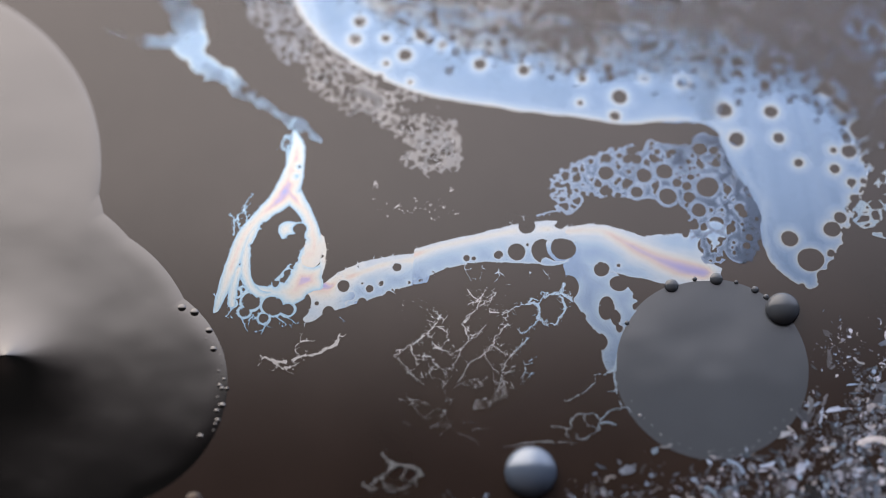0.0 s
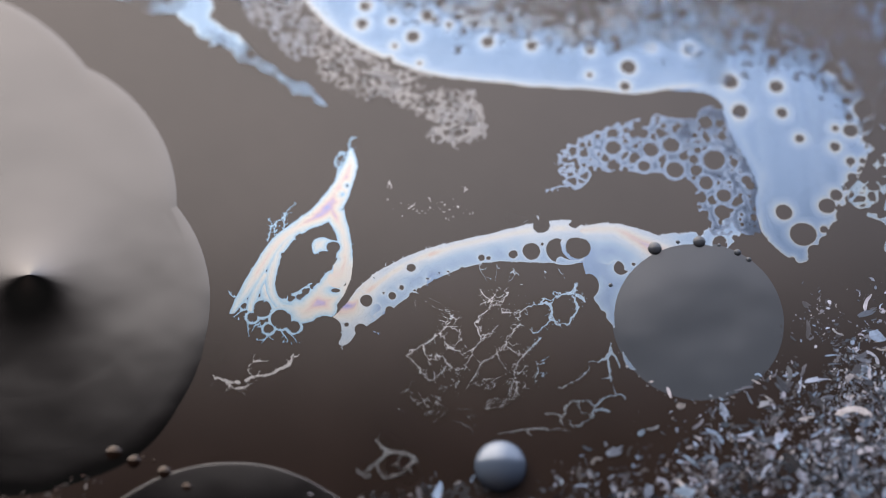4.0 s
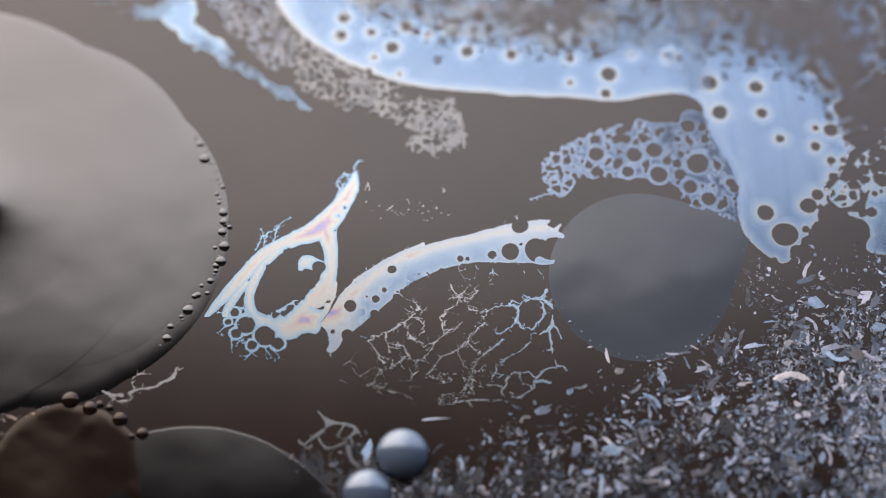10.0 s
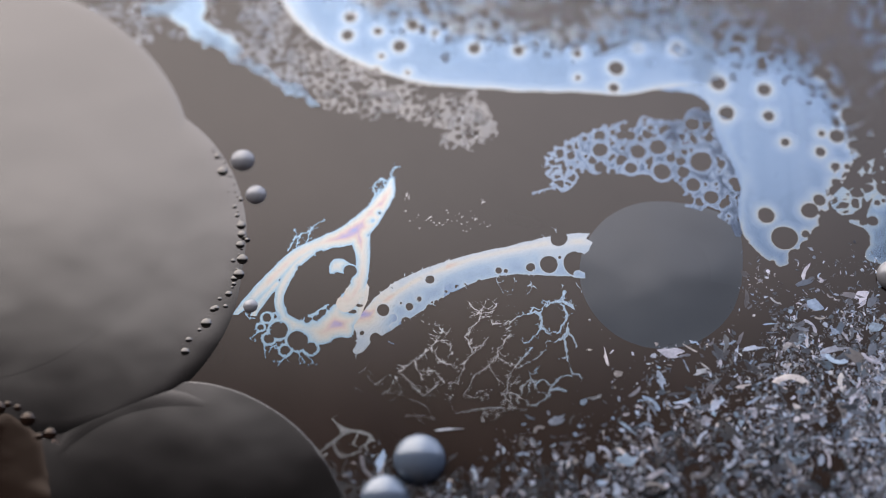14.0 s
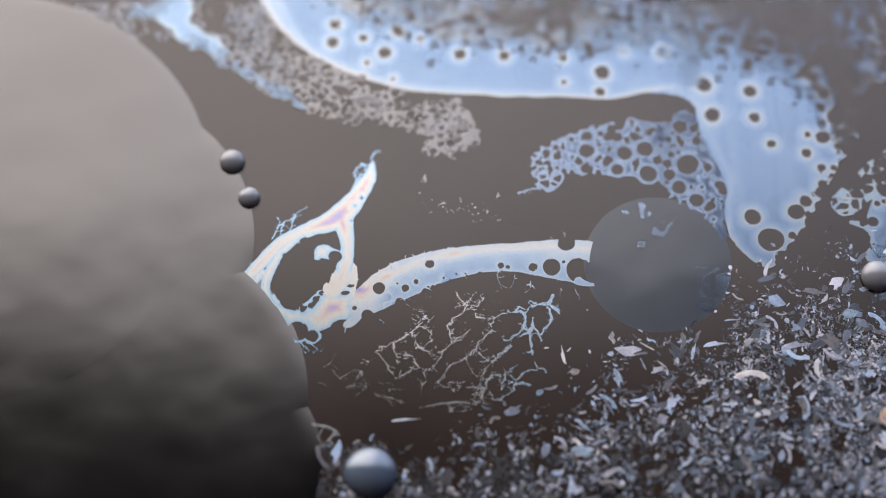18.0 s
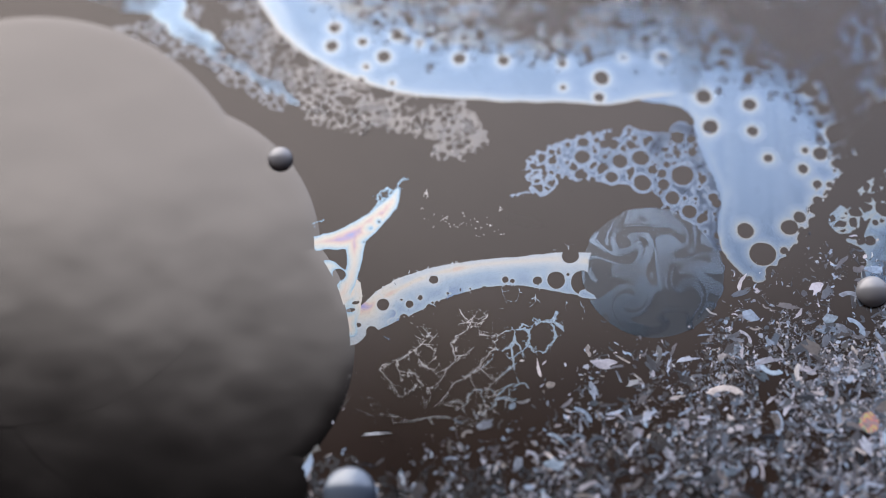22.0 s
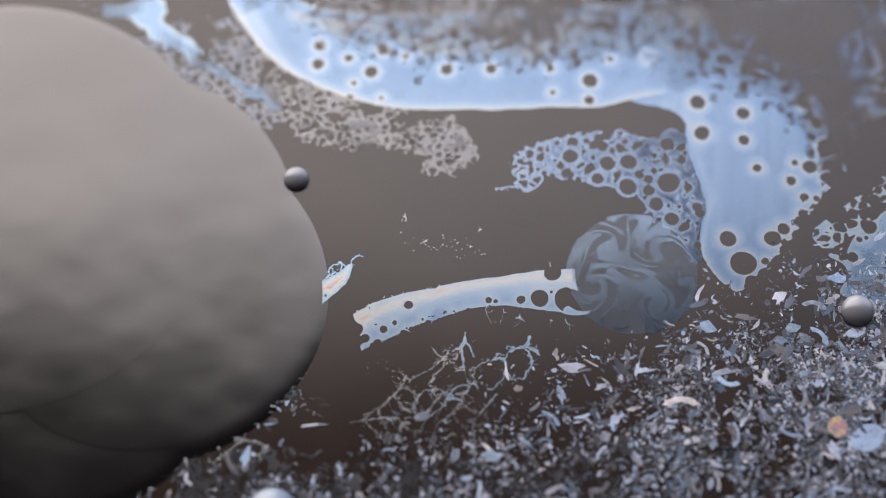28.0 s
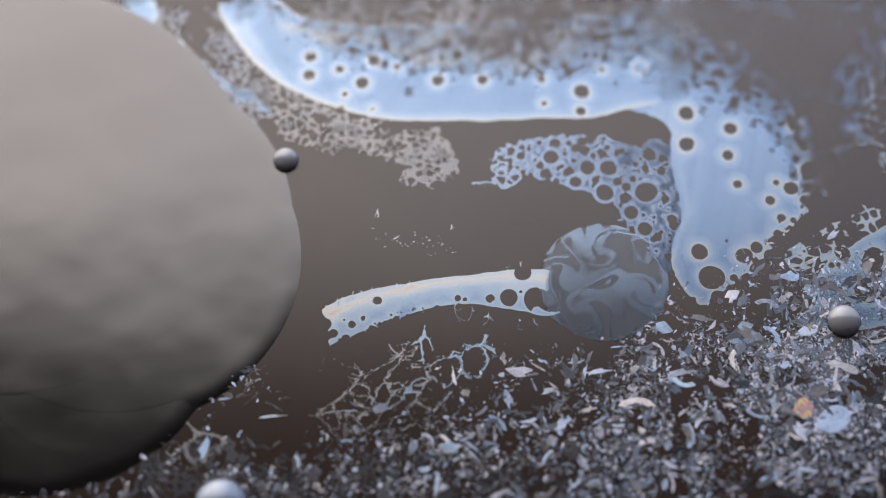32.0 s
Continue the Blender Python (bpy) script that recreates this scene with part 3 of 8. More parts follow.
def build_lobe():
    s = Sheet(6.2, -1.2, 20.6, 13.4, 0.05)
    s.ribbon(((7.33, 7.76, 1.531), (9.33, 7.76, 1.876), (11.18, 6.95, 2.393), (11.88, 5.47, 2.584), (12.03, 3.36, 1.799), (11.67, 1.62, 1.340), (11.68, 0.61, 0.804), (11.77, -0.23, 0.153)))
    s.ribbon(((8.04, 10.10, 2.106), (10.26, 9.86, 2.297), (12.42, 8.92, 2.201), (13.57, 6.84, 1.627), (13.92, 5.03, 0.957)))
    s.ribbon(((8.04, 12.0, 2.106), (12.0, 11.6, 2.6), (15.4, 10.6, 2.6), (17.4, 8.6, 2.3), (18.6, 6.9, 1.9)))
    s.fray(0.14, 0.6, 14)
    s.bites(((15.1, 6.0), (14.5, 4.36), (13.72, 2.60), (12.91, 0.87), (12.16, -0.19)), 30, 0.05, 0.26, 13)
    s.bites(((10.06, 3.03), (10.18, 1.30), (10.85, 0.23), (11.48, -0.40)), 10, 0.05, 0.16, 14)
    far = s.y - far_side(s.x)
    worn = soft_spots(s, (far + 1.0) / 1.8, 0.62, 15, 0.8, 0.7) + soft_spots(s, (far + 0.5) / 1.0, 0.40, 18, 0.9, 0.6) + soft_spots(s, (far + 0.2) / 1.2, 0.76, 19, 0.7, 0.55)
    s.bubbles(s.x - np.interp(s.y, [-1, 0, 2, 4, 6, 7], [11.9, 12.4, 13.1, 13.7, 14.4, 15.2]), 0.42, 0.02, 91, 0.75)
    s.bubbles(s.x - np.interp(s.y, [-1, 0, 2, 4, 6, 7], [12.1, 12.7, 13.4, 14.0, 14.8, 16.0]), 0.27, 0.015, 93, 0.8)
    rim_side = np.clip((s.x - np.interp(s.y, [0, 2, 4, 6], [12.4, 12.9, 13.4, 14.0])) / 0.8, 0, 1)
    worn = worn + soft_spots(s, rim_side, 0.42, 27, 0.7, 0.7)
    for x, y, r in ((9.43, 6.59, 0.268), (11.05, 6.47, 0.230), (9.76, 5.41, 0.268), (11.23, 5.43, 0.191), (8.90, 5.54, 0.134), (11.83, 4.44, 0.153), (13.61, 4.85, 0.249), (13.05, 4.18, 0.172),
                    (11.88, 0.76, 0.440), (11.24, 1.56, 0.287), (12.72, 1.88, 0.287), (13.04, 2.31, 0.211), (12.59, 0.98, 0.134), (13.57, 3.65, 0.153), (13.60, 3.03, 0.153), (14.07, 5.70, 0.345), (13.61, 6.61, 0.191),
                    (14.56, 4.47, 0.306), (13.08, 4.91, 0.115), (13.10, 7.30, 0.230), (11.49, -0.23, 0.115), (12.17, -0.08, 0.096), (14.47, 6.84, 0.191)):
        s.hole(x, y, r)
    s.calm = lambda x, y: np.clip((np.interp(y, [1.3, 3.0, 4.5, 5.6, 7.0], [10.6, 10.6, 10.0, 9.4, 9.0]) - x) / 0.4, 0, 1) * np.clip((y - 1.0) / 0.5, 0, 1)
    thin = sampled(s, worn)
    s.depth = lambda x, y: veil(x, y) - thin(x, y)

    def tint(x, y):
        """Pink and cream near the tip, cream streaks that run down the tongue."""
        tip = np.exp(-((x - 12.3) ** 2 + (y - 0.5) ** 2) / 0.9) + 0.5 * np.exp(-((x - 11.3) ** 2 + (y - 0.3) ** 2) / 0.5)
        return 0.42 * tip - 0.17 + 0.17 * np.clip((y - far_side(x) + 0.2) / 1.0, 0, 1) + 0.4 * fbm(x * 1.8 + 0.2 * y, y * 0.22, 0.6, 65) - 0.2 * np.exp(-((y - 5.6) / 1.0) ** 2) * np.clip((10.2 - x) / 1.5, 0, 1)

    s.tone = tint
    return film_thing("lobe_film", s, FILM_BROAD, PIVOT["lobe"], "pale blue film tongue with round holes and a frayed tip", z=0.0065, rim=0.4)


def strands(sheet, lines, rng, every=0.07, reach=0.26, width=0.010):
    """Wriggling threads with short side twigs all along."""
    for rows in lines:
        p = spline(rows, 9)
        path = []
        for x, y, w in p:
            k = 0.13 if w < 0.04 else 0.04
            path.append((x + k * 2 * fbm(np.float64(x), np.float64(y), 0.16, 97), y + k * 2 * fbm(np.float64(x), np.float64(y), 0.16, 98), w * rng.uniform(0.4, 1.05)))
        for a, b in zip(path[:-1], path[1:]):
            sheet.stroke(*a, *b, 0.12)
            d = math.hypot(b[0] - a[0], b[1] - a[1])
            if rng.random() < d / every:
                turn = math.atan2(b[1] - a[1], b[0] - a[0]) + rng.choice((-1, 1)) * rng.uniform(0.5, 1.4)
                twigs(sheet, a[0], a[1], turn, reach * (0.25 + rng.random() ** 2), width, rng, 2)


def build_net():
    s = Sheet(2.6, 0.5, 11.0, 5.9, 0.04)
    area = s.region(((3.91, 2.81, 0.421), (4.61, 3.36, 0.727), (5.79, 3.69, 0.957), (7.17, 3.87, 1.110), (8.53, 3.69, 1.263), (9.30, 2.81, 1.072), (9.36, 1.73, 0.842), (9.26, 0.98, 0.574)))
    s.f = area + 0.45 * fbm(s.x, s.y, 0.5, 3)
    s.bubbles(s.f + 0.3, 0.50, 0.035, 31, 0.95)
    s.bubbles(s.f + 0.3, 0.30, 0.02, 35, 0.75)
    d1, d2, who = s.cells(0.36, 37)
    left = np.clip(((6.12) - s.x) / 2.0, 0, 1)
    s.f = np.minimum(s.f, 0.03 + 0.3 * (1 - left) - (d2 - d1) / 2 + 0.08 * fbm(s.x, s.y, 0.25, 9))
    solid = s.region(((8.80, 5.05, 0.45), (9.75, 4.23, 0.80), (10.20, 2.80, 0.80), (10.20, 1.20, 0.60)))
    s.calm = lambda x, y: np.clip((x - np.interp(y, [1.0, 3.0, 4.5, 5.4], [10.1, 10.2, 9.9, 9.0])) / 0.2, 0, 1)
    s.f = np.maximum(s.f, solid)
    s.bubbles(solid + 0.2, 0.46, 0.05, 39, 0.75)
    s.bubbles(solid + 0.2, 0.27, 0.04, 40, 0.5)
    big = ((8.96, 3.40, 0.383), (7.46, 3.87, 0.287), (6.77, 3.65, 0.268), (5.46, 3.63, 0.268), (7.62, 2.92, 0.306), (6.55, 2.99, 0.211), (8.70, 2.49, 0.249), (9.32, 2.05, 0.249))
    for x, y, r in big:
        s.stroke(x, y, r + 0.11, x + 0.01, y, r + 0.11)
    for x, y, r in ((8.96, 3.40, 0.383), (7.46, 3.87, 0.287), (6.77, 3.65, 0.268), (5.46, 3.63, 0.268), (6.16, 4.24, 0.172), (8.70, 2.49, 0.249), (9.32, 2.05, 0.249), (9.28, 1.41, 0.268), (8.54, 1.90, 0.191), (7.62, 2.92, 0.306), (6.55, 2.99, 0.211), (8.63, 4.85, 0.249), (9.65, 3.36, 0.153), (10.08, 2.70, 0.172)):
        s.hole(x, y, r)
    rng = random.Random(5)
    s.lace(s.region(((3.79, 3.25, 0.191), (3.91, 2.70, 0.306), (4.15, 2.20, 0.306), (4.49, 2.49, 0.268))), 0.30, 0.035, 38)
    strands(s, (((3.13, 1.77, 0.019), (3.50, 1.90, 0.038), (3.89, 1.99, 0.029)),), rng, 0.1, 0.12)
    s.depth = lambda x, y: 0.68 + 0.3 * np.clip((6.5 - x) / 2.5, 0, 1) + 0.4 * fbm(x, y, 1.0, 49)
    return film_thing("net_film", s, FILM_DIM, PIVOT["net"], "blue-grey film torn into a net of round cells", z=0.0055, rim=0.25)


def build_streak():
    s = Sheet(-13.2, 4.4, -3.6, 11.4, 0.055)
    s.ribbon(((-12.44, 9.75, 0.10), (-10.77, 9.25, 0.22), (-9.78, 9.27, 0.40), (-8.93, 8.41, 0.42), (-7.88, 7.57, 0.33), (-6.86, 6.88, 0.24), (-5.63, 5.99, 0.15), (-4.72, 5.36, 0.05)))
    s.ribbon(((-10.10, 11.30, 0.498), (-9.62, 10.10, 0.536), (-9.33, 9.16, 0.498)))
    s.fray(0.3, 0.45, 24)
    s.bites(((-11.82, 9.63), (-9.72, 8.22), (-7.65, 6.84), (-5.22, 5.36)), 26, 0.05, 0.2, 25, 0.12)
    for x, y, r in ((-7.44, 7.39, 0.153), (-7.02, 7.07, 0.115), (-8.46, 9.16, 0.172), (-6.55, 6.61, 0.077)):
        s.hole(x, y, r)
    s.depth = lambda x, y: 0.30 + 0.75 * np.exp(-((x - (-8.9)) ** 2 + (y - (9.0)) ** 2) / 1.8) + 0.9 * fbm(x, y, 0.5, 47) - 0.3 * np.clip((-10.2 - x) / 1.0, 0, 1)
    return film_thing("streak_film", s, FILM, PIVOT["streak"], "thin pale blue film streak with a wispy end", z=0.005, rim=0.4)


def build_lace():
    s = Sheet(-14.6, 2.8, 2.0, 12.4, 0.045)
    area = s.region(((-7.85, 11.30, 1.148), (-6.75, 9.39, 1.148), (-5.29, 7.76, 0.995), (-3.66, 6.49, 0.842), (-1.86, 5.81, 0.804), (-0.28, 5.25, 0.842), (0.12, 4.36, 0.574), (-0.86, 4.02, 0.306)))
    area = np.maximum(area, s.region(((-6.40, 10.82, 0.957), (-5.11, 8.69, 0.842), (-3.68, 7.53, 0.689), (-1.67, 6.38, 0.574), (0.12, 5.59, 0.459))))
    area = np.maximum(area, s.region(((-14.0, 11.2, 1.0), (-11.2, 10.9, 0.9), (-8.5, 10.8, 0.9))))
    area = area + 0.3 * fbm(s.x, s.y, 0.7, 33)
    s.lace(area, 0.31, 0.044, 41, 0.65)
    s.lace(s.region(((-3.2, 6.3, 0.45), (-1.4, 5.45, 0.55), (-0.1, 5.0, 0.7), (0.3, 4.3, 0.6), (-0.1, 3.8, 0.35))) + 0.35 * fbm(s.x, s.y, 0.5, 34), 0.27, 0.034, 43, 0.3)
    s.depth = lambda x, y: 0.72 + 1.5 * fbm(x, y, 0.35, 48)
    s.tone = lambda x, y: np.clip(((-4.95) - x) / 2.0, 0, 0.5) + 0.6 * fbm(x, y, 0.6, 55)
    return film_thing("lace_film", s, FILM_LACE, PIVOT["lace"], "beige-grey lacy film remnants in fine cells", z=0.0028, rim=0.2)


def build_neck():
    s = Sheet(-9.2, -2.6, -1.6, 4.2, 0.022)
    for rows in (((-3.01, 2.79, 0.096), (-3.10, 2.28, 0.234), (-3.43, 1.62, 0.322), (-3.91, 0.94, 0.407), (-4.42, 0.54, 0.373), (-5.19, 0.23, 0.244), (-5.95, -0.24, 0.234), (-6.56, -0.95, 0.234), (-7.11, -1.65, 0.217), (-7.59, -2.27, 0.149), (-7.89, -2.69, 0.044)),
                 ((-3.98, 0.90, 0.407), (-3.85, 0.26, 0.286), (-3.73, -0.31, 0.234), (-3.77, -0.95, 0.252), (-3.92, -1.51, 0.322), (-4.17, -1.93, 0.322)),
                 ((-4.74, 0.23, 0.114), (-5.44, -0.10, 0.139), (-6.00, -0.67, 0.157), (-6.35, -1.44, 0.174), (-6.42, -2.00, 0.157), (-6.25, -2.48, 0.157), (-5.86, -2.76, 0.183)),
                 ((-3.82, -0.71, 0.131), (-4.26, -0.65, 0.217), (-4.57, -0.54, 0.252), (-4.77, -0.82, 0.079)),
                 ((-6.55, -1.37, 0.131), (-6.91, -1.89, 0.149), (-7.17, -2.41, 0.131), (-7.20, -2.83, 0.061))):
        s.ribbon(rows)
    s.fray(0.03, 0.25, 8)
    for x, y, r in ((-4.13, -0.74, 0.222),):
        s.hole(x, y, r)
    s.bites(((-4.41, 0.14), (-5.18, -0.14), (-5.80, -0.74), (-6.05, -1.58), (-5.98, -2.27)), 13, 0.04, 0.10, 5, 0.04)
    s.bites(((-4.15, -1.23), (-4.29, -1.44), (-4.41, -1.72)), 6, 0.06, 0.12, 7, 0.03)
    s.bites(((-2.74, 2.28), (-3.08, 1.62), (-3.52, 0.94), (-3.59, -0.03)), 8, 0.02, 0.07, 6)
    rng = random.Random(3)
    strands(s, (((-6.27, -0.11, 0.027), (-6.03, 0.44, 0.023), (-5.65, 0.70, 0.023), (-5.24, 1.04, 0.015)), ((-6.03, 0.44, 0.019), (-6.19, 0.74, 0.013)), ((-5.65, 0.70, 0.019), (-5.35, 0.79, 0.013)),
                ((-6.01, 0.02, 0.019), (-5.95, 0.53, 0.017)), ((-5.71, 0.19, 0.019), (-5.65, 0.66, 0.017)), ((-3.56, 1.90, 0.038), (-3.54, 2.46, 0.027), (-3.35, 2.77, 0.027), (-2.99, 2.64, 0.023)),
                ((-2.91, 2.16, 0.057), (-2.98, 2.77, 0.038), (-2.96, 3.16, 0.031), (-2.81, 3.34, 0.019)), ((-3.53, 2.20, 0.027), (-3.22, 2.46, 0.027), (-2.95, 2.33, 0.027)), ((-3.35, 2.77, 0.023), (-3.22, 2.46, 0.023))), rng, 0.12, 0.16)
    s.barbs(110, 0.08, 101)
    s.calm = lambda x, y: 0.7 * np.clip((-1.1 - y) / 0.5, 0, 1) * (x > -4.9)
    s.tone = lambda x, y: 0.55 * fbm(x, y, 0.9, 59) + 0.02 + 0.12 * np.clip((y - (0.02)) / 0.8, 0, 1)
    return film_thing("neck_film", s, FILM_IRIS, PIVOT["neck"], "iridescent film strand with pink and blue bands", z=0.0085, rim=0.36)


def build_loop():
    s = Sheet(-8.6, -4.4, -2.6, 0.4, 0.022)
    for rows in (((-3.76, -1.37, 0.294), (-4.00, -1.89, 0.446), (-4.50, -2.48, 0.618), (-5.03, -2.85, 0.599), (-5.47, -2.94, 0.428), (-5.88, -2.80, 0.219)),
                 ((-4.53, -2.72, 0.599), (-4.24, -2.9, 0.34)),
                 ((-6.42, -2.00, 0.143), (-6.27, -2.48, 0.171), (-5.88, -2.77, 0.238))):
        s.ribbon(rows)
    s.bites(((-4.24, -1.41), (-4.54, -1.75), (-4.80, -2.11), (-5.11, -2.41), (-5.48, -2.58)), 15, 0.05, 0.12, 8, 0.04)
    # small open cells with thin walls
    for x, y, r in ((-6.42, -2.96, 0.353), (-6.83, -2.52, 0.196), (-6.72, -3.27, 0.222), (-5.76, -3.32, 0.393), (-6.15, -3.68, 0.209), (-7.02, -2.87, 0.144), (-6.58, -2.48, 0.131), (-5.32, -3.58, 0.262)):
        for k in range(14):
            a, b = 2 * math.pi * k / 14, 2 * math.pi * (k + 1) / 14
            s.stroke(x + r * math.cos(a), y + r * math.sin(a), 0.035, x + r * math.cos(b), y + r * math.sin(b), 0.045)
    for x, y, r in ((-6.42, -2.96, 0.301), (-6.83, -2.52, 0.144), (-6.72, -3.27, 0.170), (-5.76, -3.32, 0.340), (-6.15, -3.68, 0.157), (-7.02, -2.87, 0.105), (-4.31, -3.54, 0.393), (-5.32, -3.58, 0.209)):
        s.hole(x, y, r)
    s.fray(0.03, 0.2, 18)
    s.hole(-3.99, -2.23, 0.15, 0.075)
    s.hole(-3.77, -2.00, 0.13, 0.06)
    rng = random.Random(8)
    for x, y, h in ((-6.13, -3.85, -1.4), (-5.76, -3.73, -1.2), (-5.44, -3.78, -1.0), (-6.84, -3.51, -2.2), (-7.05, -3.03, 3.4), (-7.24, -2.55, 3.0), (-6.46, -3.44, -1.8), (-5.95, -3.76, -1.9)):
        twigs(s, x, y, h, 0.5, 0.02, rng)
    s.calm = lambda x, y: np.clip((x - (-4.00)) / 0.4, 0, 1) * 0.6 + 0.6 * np.clip((y + 1.35) / 0.3, 0, 1) * (x > -4.9)
    s.barbs(170, 0.09, 102)
    s.tone = lambda x, y: 0.55 * fbm(x, y, 0.9, 60) - 0.02
    return film_thing("loop_film", s, FILM_IRIS, PIVOT["loop"], "iridescent film loop breaking into small open cells", z=0.007, rim=0.42)


def body_sheet():
    s = Sheet(-4.4, -4.4, 5.8, 2.2, 0.025)
    s.ribbon(((-3.87, -2.99, 0.268), (-3.37, -2.78, 0.498), (-2.81, -2.17, 0.651), (-2.20, -1.61, 0.689), (-1.31, -0.97, 0.593), (-0.17, -0.40, 0.517), (1.07, -0.02, 0.517), (2.22, 0.19, 0.689), (3.38, 0.34, 0.804), (4.14, 0.30, 0.766), (4.81, 0.11, 0.613), (5.20, -0.15, 0.191)))
    s.ribbon(((-3.46, -3.09, 0.268), (-3.56, -3.54, 0.191), (-3.71, -3.74, 0.115)))
    s.fray(0.03, 0.3, 28)
    s.bites(((-2.70, -3.29), (-1.77, -2.27), (-0.84, -1.24), (0.88, -0.74), (2.40, -0.82), (3.92, -0.82)), 34, 0.04, 0.14, 10, 0.05)
    s.bites(((-3.48, -1.96), (-1.60, -0.30), (0.31, 0.44), (2.23, 1.04), (3.39, 1.30)), 22, 0.02, 0.07, 11, 0.05)
    s.barbs(150, 0.09, 103)
    for x, y, r in ((-3.00, -2.19, 0.211), (-1.56, -0.92, 0.153), (-2.14, -1.98, 0.134), (-1.86, -1.67, 0.096), (-2.44, -1.88, 0.038), (2.41, -0.08, 0.306), (3.33, 0.02, 0.440), (3.98, 0.15, 0.421), (1.80, -0.23, 0.153), (0.73, -0.42, 0.115), (0.97, -0.42, 0.077), (2.76, 0.21, 0.057),
                    (-4.17, -3.21, 0.383), (-3.12, -3.25, 0.211), (-2.19, -2.54, 0.172), (-3.61, -3.09, 0.077), (2.71, 0.91, 0.287), (-2.76, -3.43, 0.172), (4.36, -0.02, 0.268), (4.91, 0.34, 0.306), (4.98, -0.44, 0.249), (4.50, -0.78, 0.211)):
        s.hole(x, y, r)
    rng = random.Random(4)
    for x, y, h, n in ((0.72, -0.61, -1.5, 0.8), (1.83, -0.74, -1.6, 0.7), (3.35, -0.69, -1.4, 0.5), (-1.59, -1.40, -0.9, 0.3), (-0.46, -0.95, -1.2, 0.3), (1.26, -0.65, -1.6, 0.5), (2.88, -0.78, -1.8, 0.4), (-3.72, -3.80, -1.0, 0.3), (-2.70, -3.29, -0.8, 0.3), (2.23, 0.87, 1.6, 0.25), (2.62, 1.13, 2.2, 0.35)):
        twigs(s, x, y, h, n, 0.013, rng)
    return s


def across(x, y):
    """A warm band along the strip's upper side, cooler below it."""
    xs = [-3.45, -2.80, -2.18, -1.29, -0.17, 1.05, 2.18, 4.05]
    mid = np.interp(x, xs, [-2.78, -2.17, -1.61, -0.97, -0.40, -0.02, 0.19, 0.34])
    half = np.interp(x, xs, [0.50, 0.65, 0.68, 0.59, 0.52, 0.52, 0.68, 0.78])
    v = (y - mid) / half
    return 0.26 * np.exp(-((v - 0.74) / 0.2) ** 2) - 0.34 * np.clip(0.42 - v, 0, 1) + 0.34 * np.clip(((-2.51) - x) / 0.6, 0, 1) + 0.16 * fbm(x * 0.6, y, 0.7, 57)


def build_body():
    s = body_sheet()
    s.tone = across
    s.f = np.minimum(s.f, s.x - (-1.05))
    # it ends in prongs round its last hole
    s.f = np.minimum(s.f, 3.80 - s.x + 0.9 * fbm(s.x, s.y, 0.3, 67))
    for line in (((3.45, 0.72, 0.30), (3.90, 0.66, 0.14), (4.25, 0.52, 0.06), (4.55, 0.34, 0.01)), ((3.40, -0.38, 0.15), (3.75, -0.42, 0.08), (4.05, -0.34, 0.04), (4.2, -0.2, 0.01)), ((3.9, 0.75, 0.1), (4.1, 1.02, 0.02))):
        s.ribbon(line, 0.3)
    s.barbs(40, 0.1, 106)
    s.calm = lambda x, y: np.clip(((-0.45) - x) / 0.4, 0, 1) + np.clip((x - 4.3) / 0.4, 0, 1)
    return film_thing("body_film", s, FILM_BODY, PIVOT["body"], "long pearly film strip with round holes and a frayed edge", z=0.009, rim=0.5)


def build_body_start():
    s = body_sheet()
    s.tone = across
    cut = s.x + 3.05 + 0.5 * (s.y + 2.0) + 0.5 * fbm(s.x, s.y, 0.35, 66)
    s.f = np.minimum(np.minimum(s.f, (-0.41) - s.x), cut)
    for x, y, r in ((-2.66, -2.45, 0.16), (-2.35, -2.62, 0.09), (-3.0, -2.35, 0.09), (-2.95, -2.75, 0.06), (-2.75, -2.85, 0.05), (-3.15, -2.6, 0.07), (-3.2, -2.05, 0.16)):
        s.hole(x, y, r)
    s.barbs(40, 0.1, 107)
    s.calm = lambda x, y: np.clip((x - (-0.92)) / 0.4, 0, 1)
    return film_thing("start_film", s, FILM_BODY, PIVOT["start"], "broad pearly film end with round holes", z=0.0075, rim=0.5)


def build_start_tip():
    s = body_sheet()
    s.tone = across
    s.f = np.minimum(s.f, -2.1 - s.x - 0.5 * (s.y + 2.0))
    s.calm = lambda x, y: np.clip(((-3.23) - x) / 0.4, 0, 1) * (y < (-2.23)) + np.clip((x + 2.9) / 0.4, 0, 1)
    return film_thing("torn_film", s, FILM_BODY, PIVOT["start"], "pearly film corner that joins the strip to a loop", z=0.0068, rim=0.5)


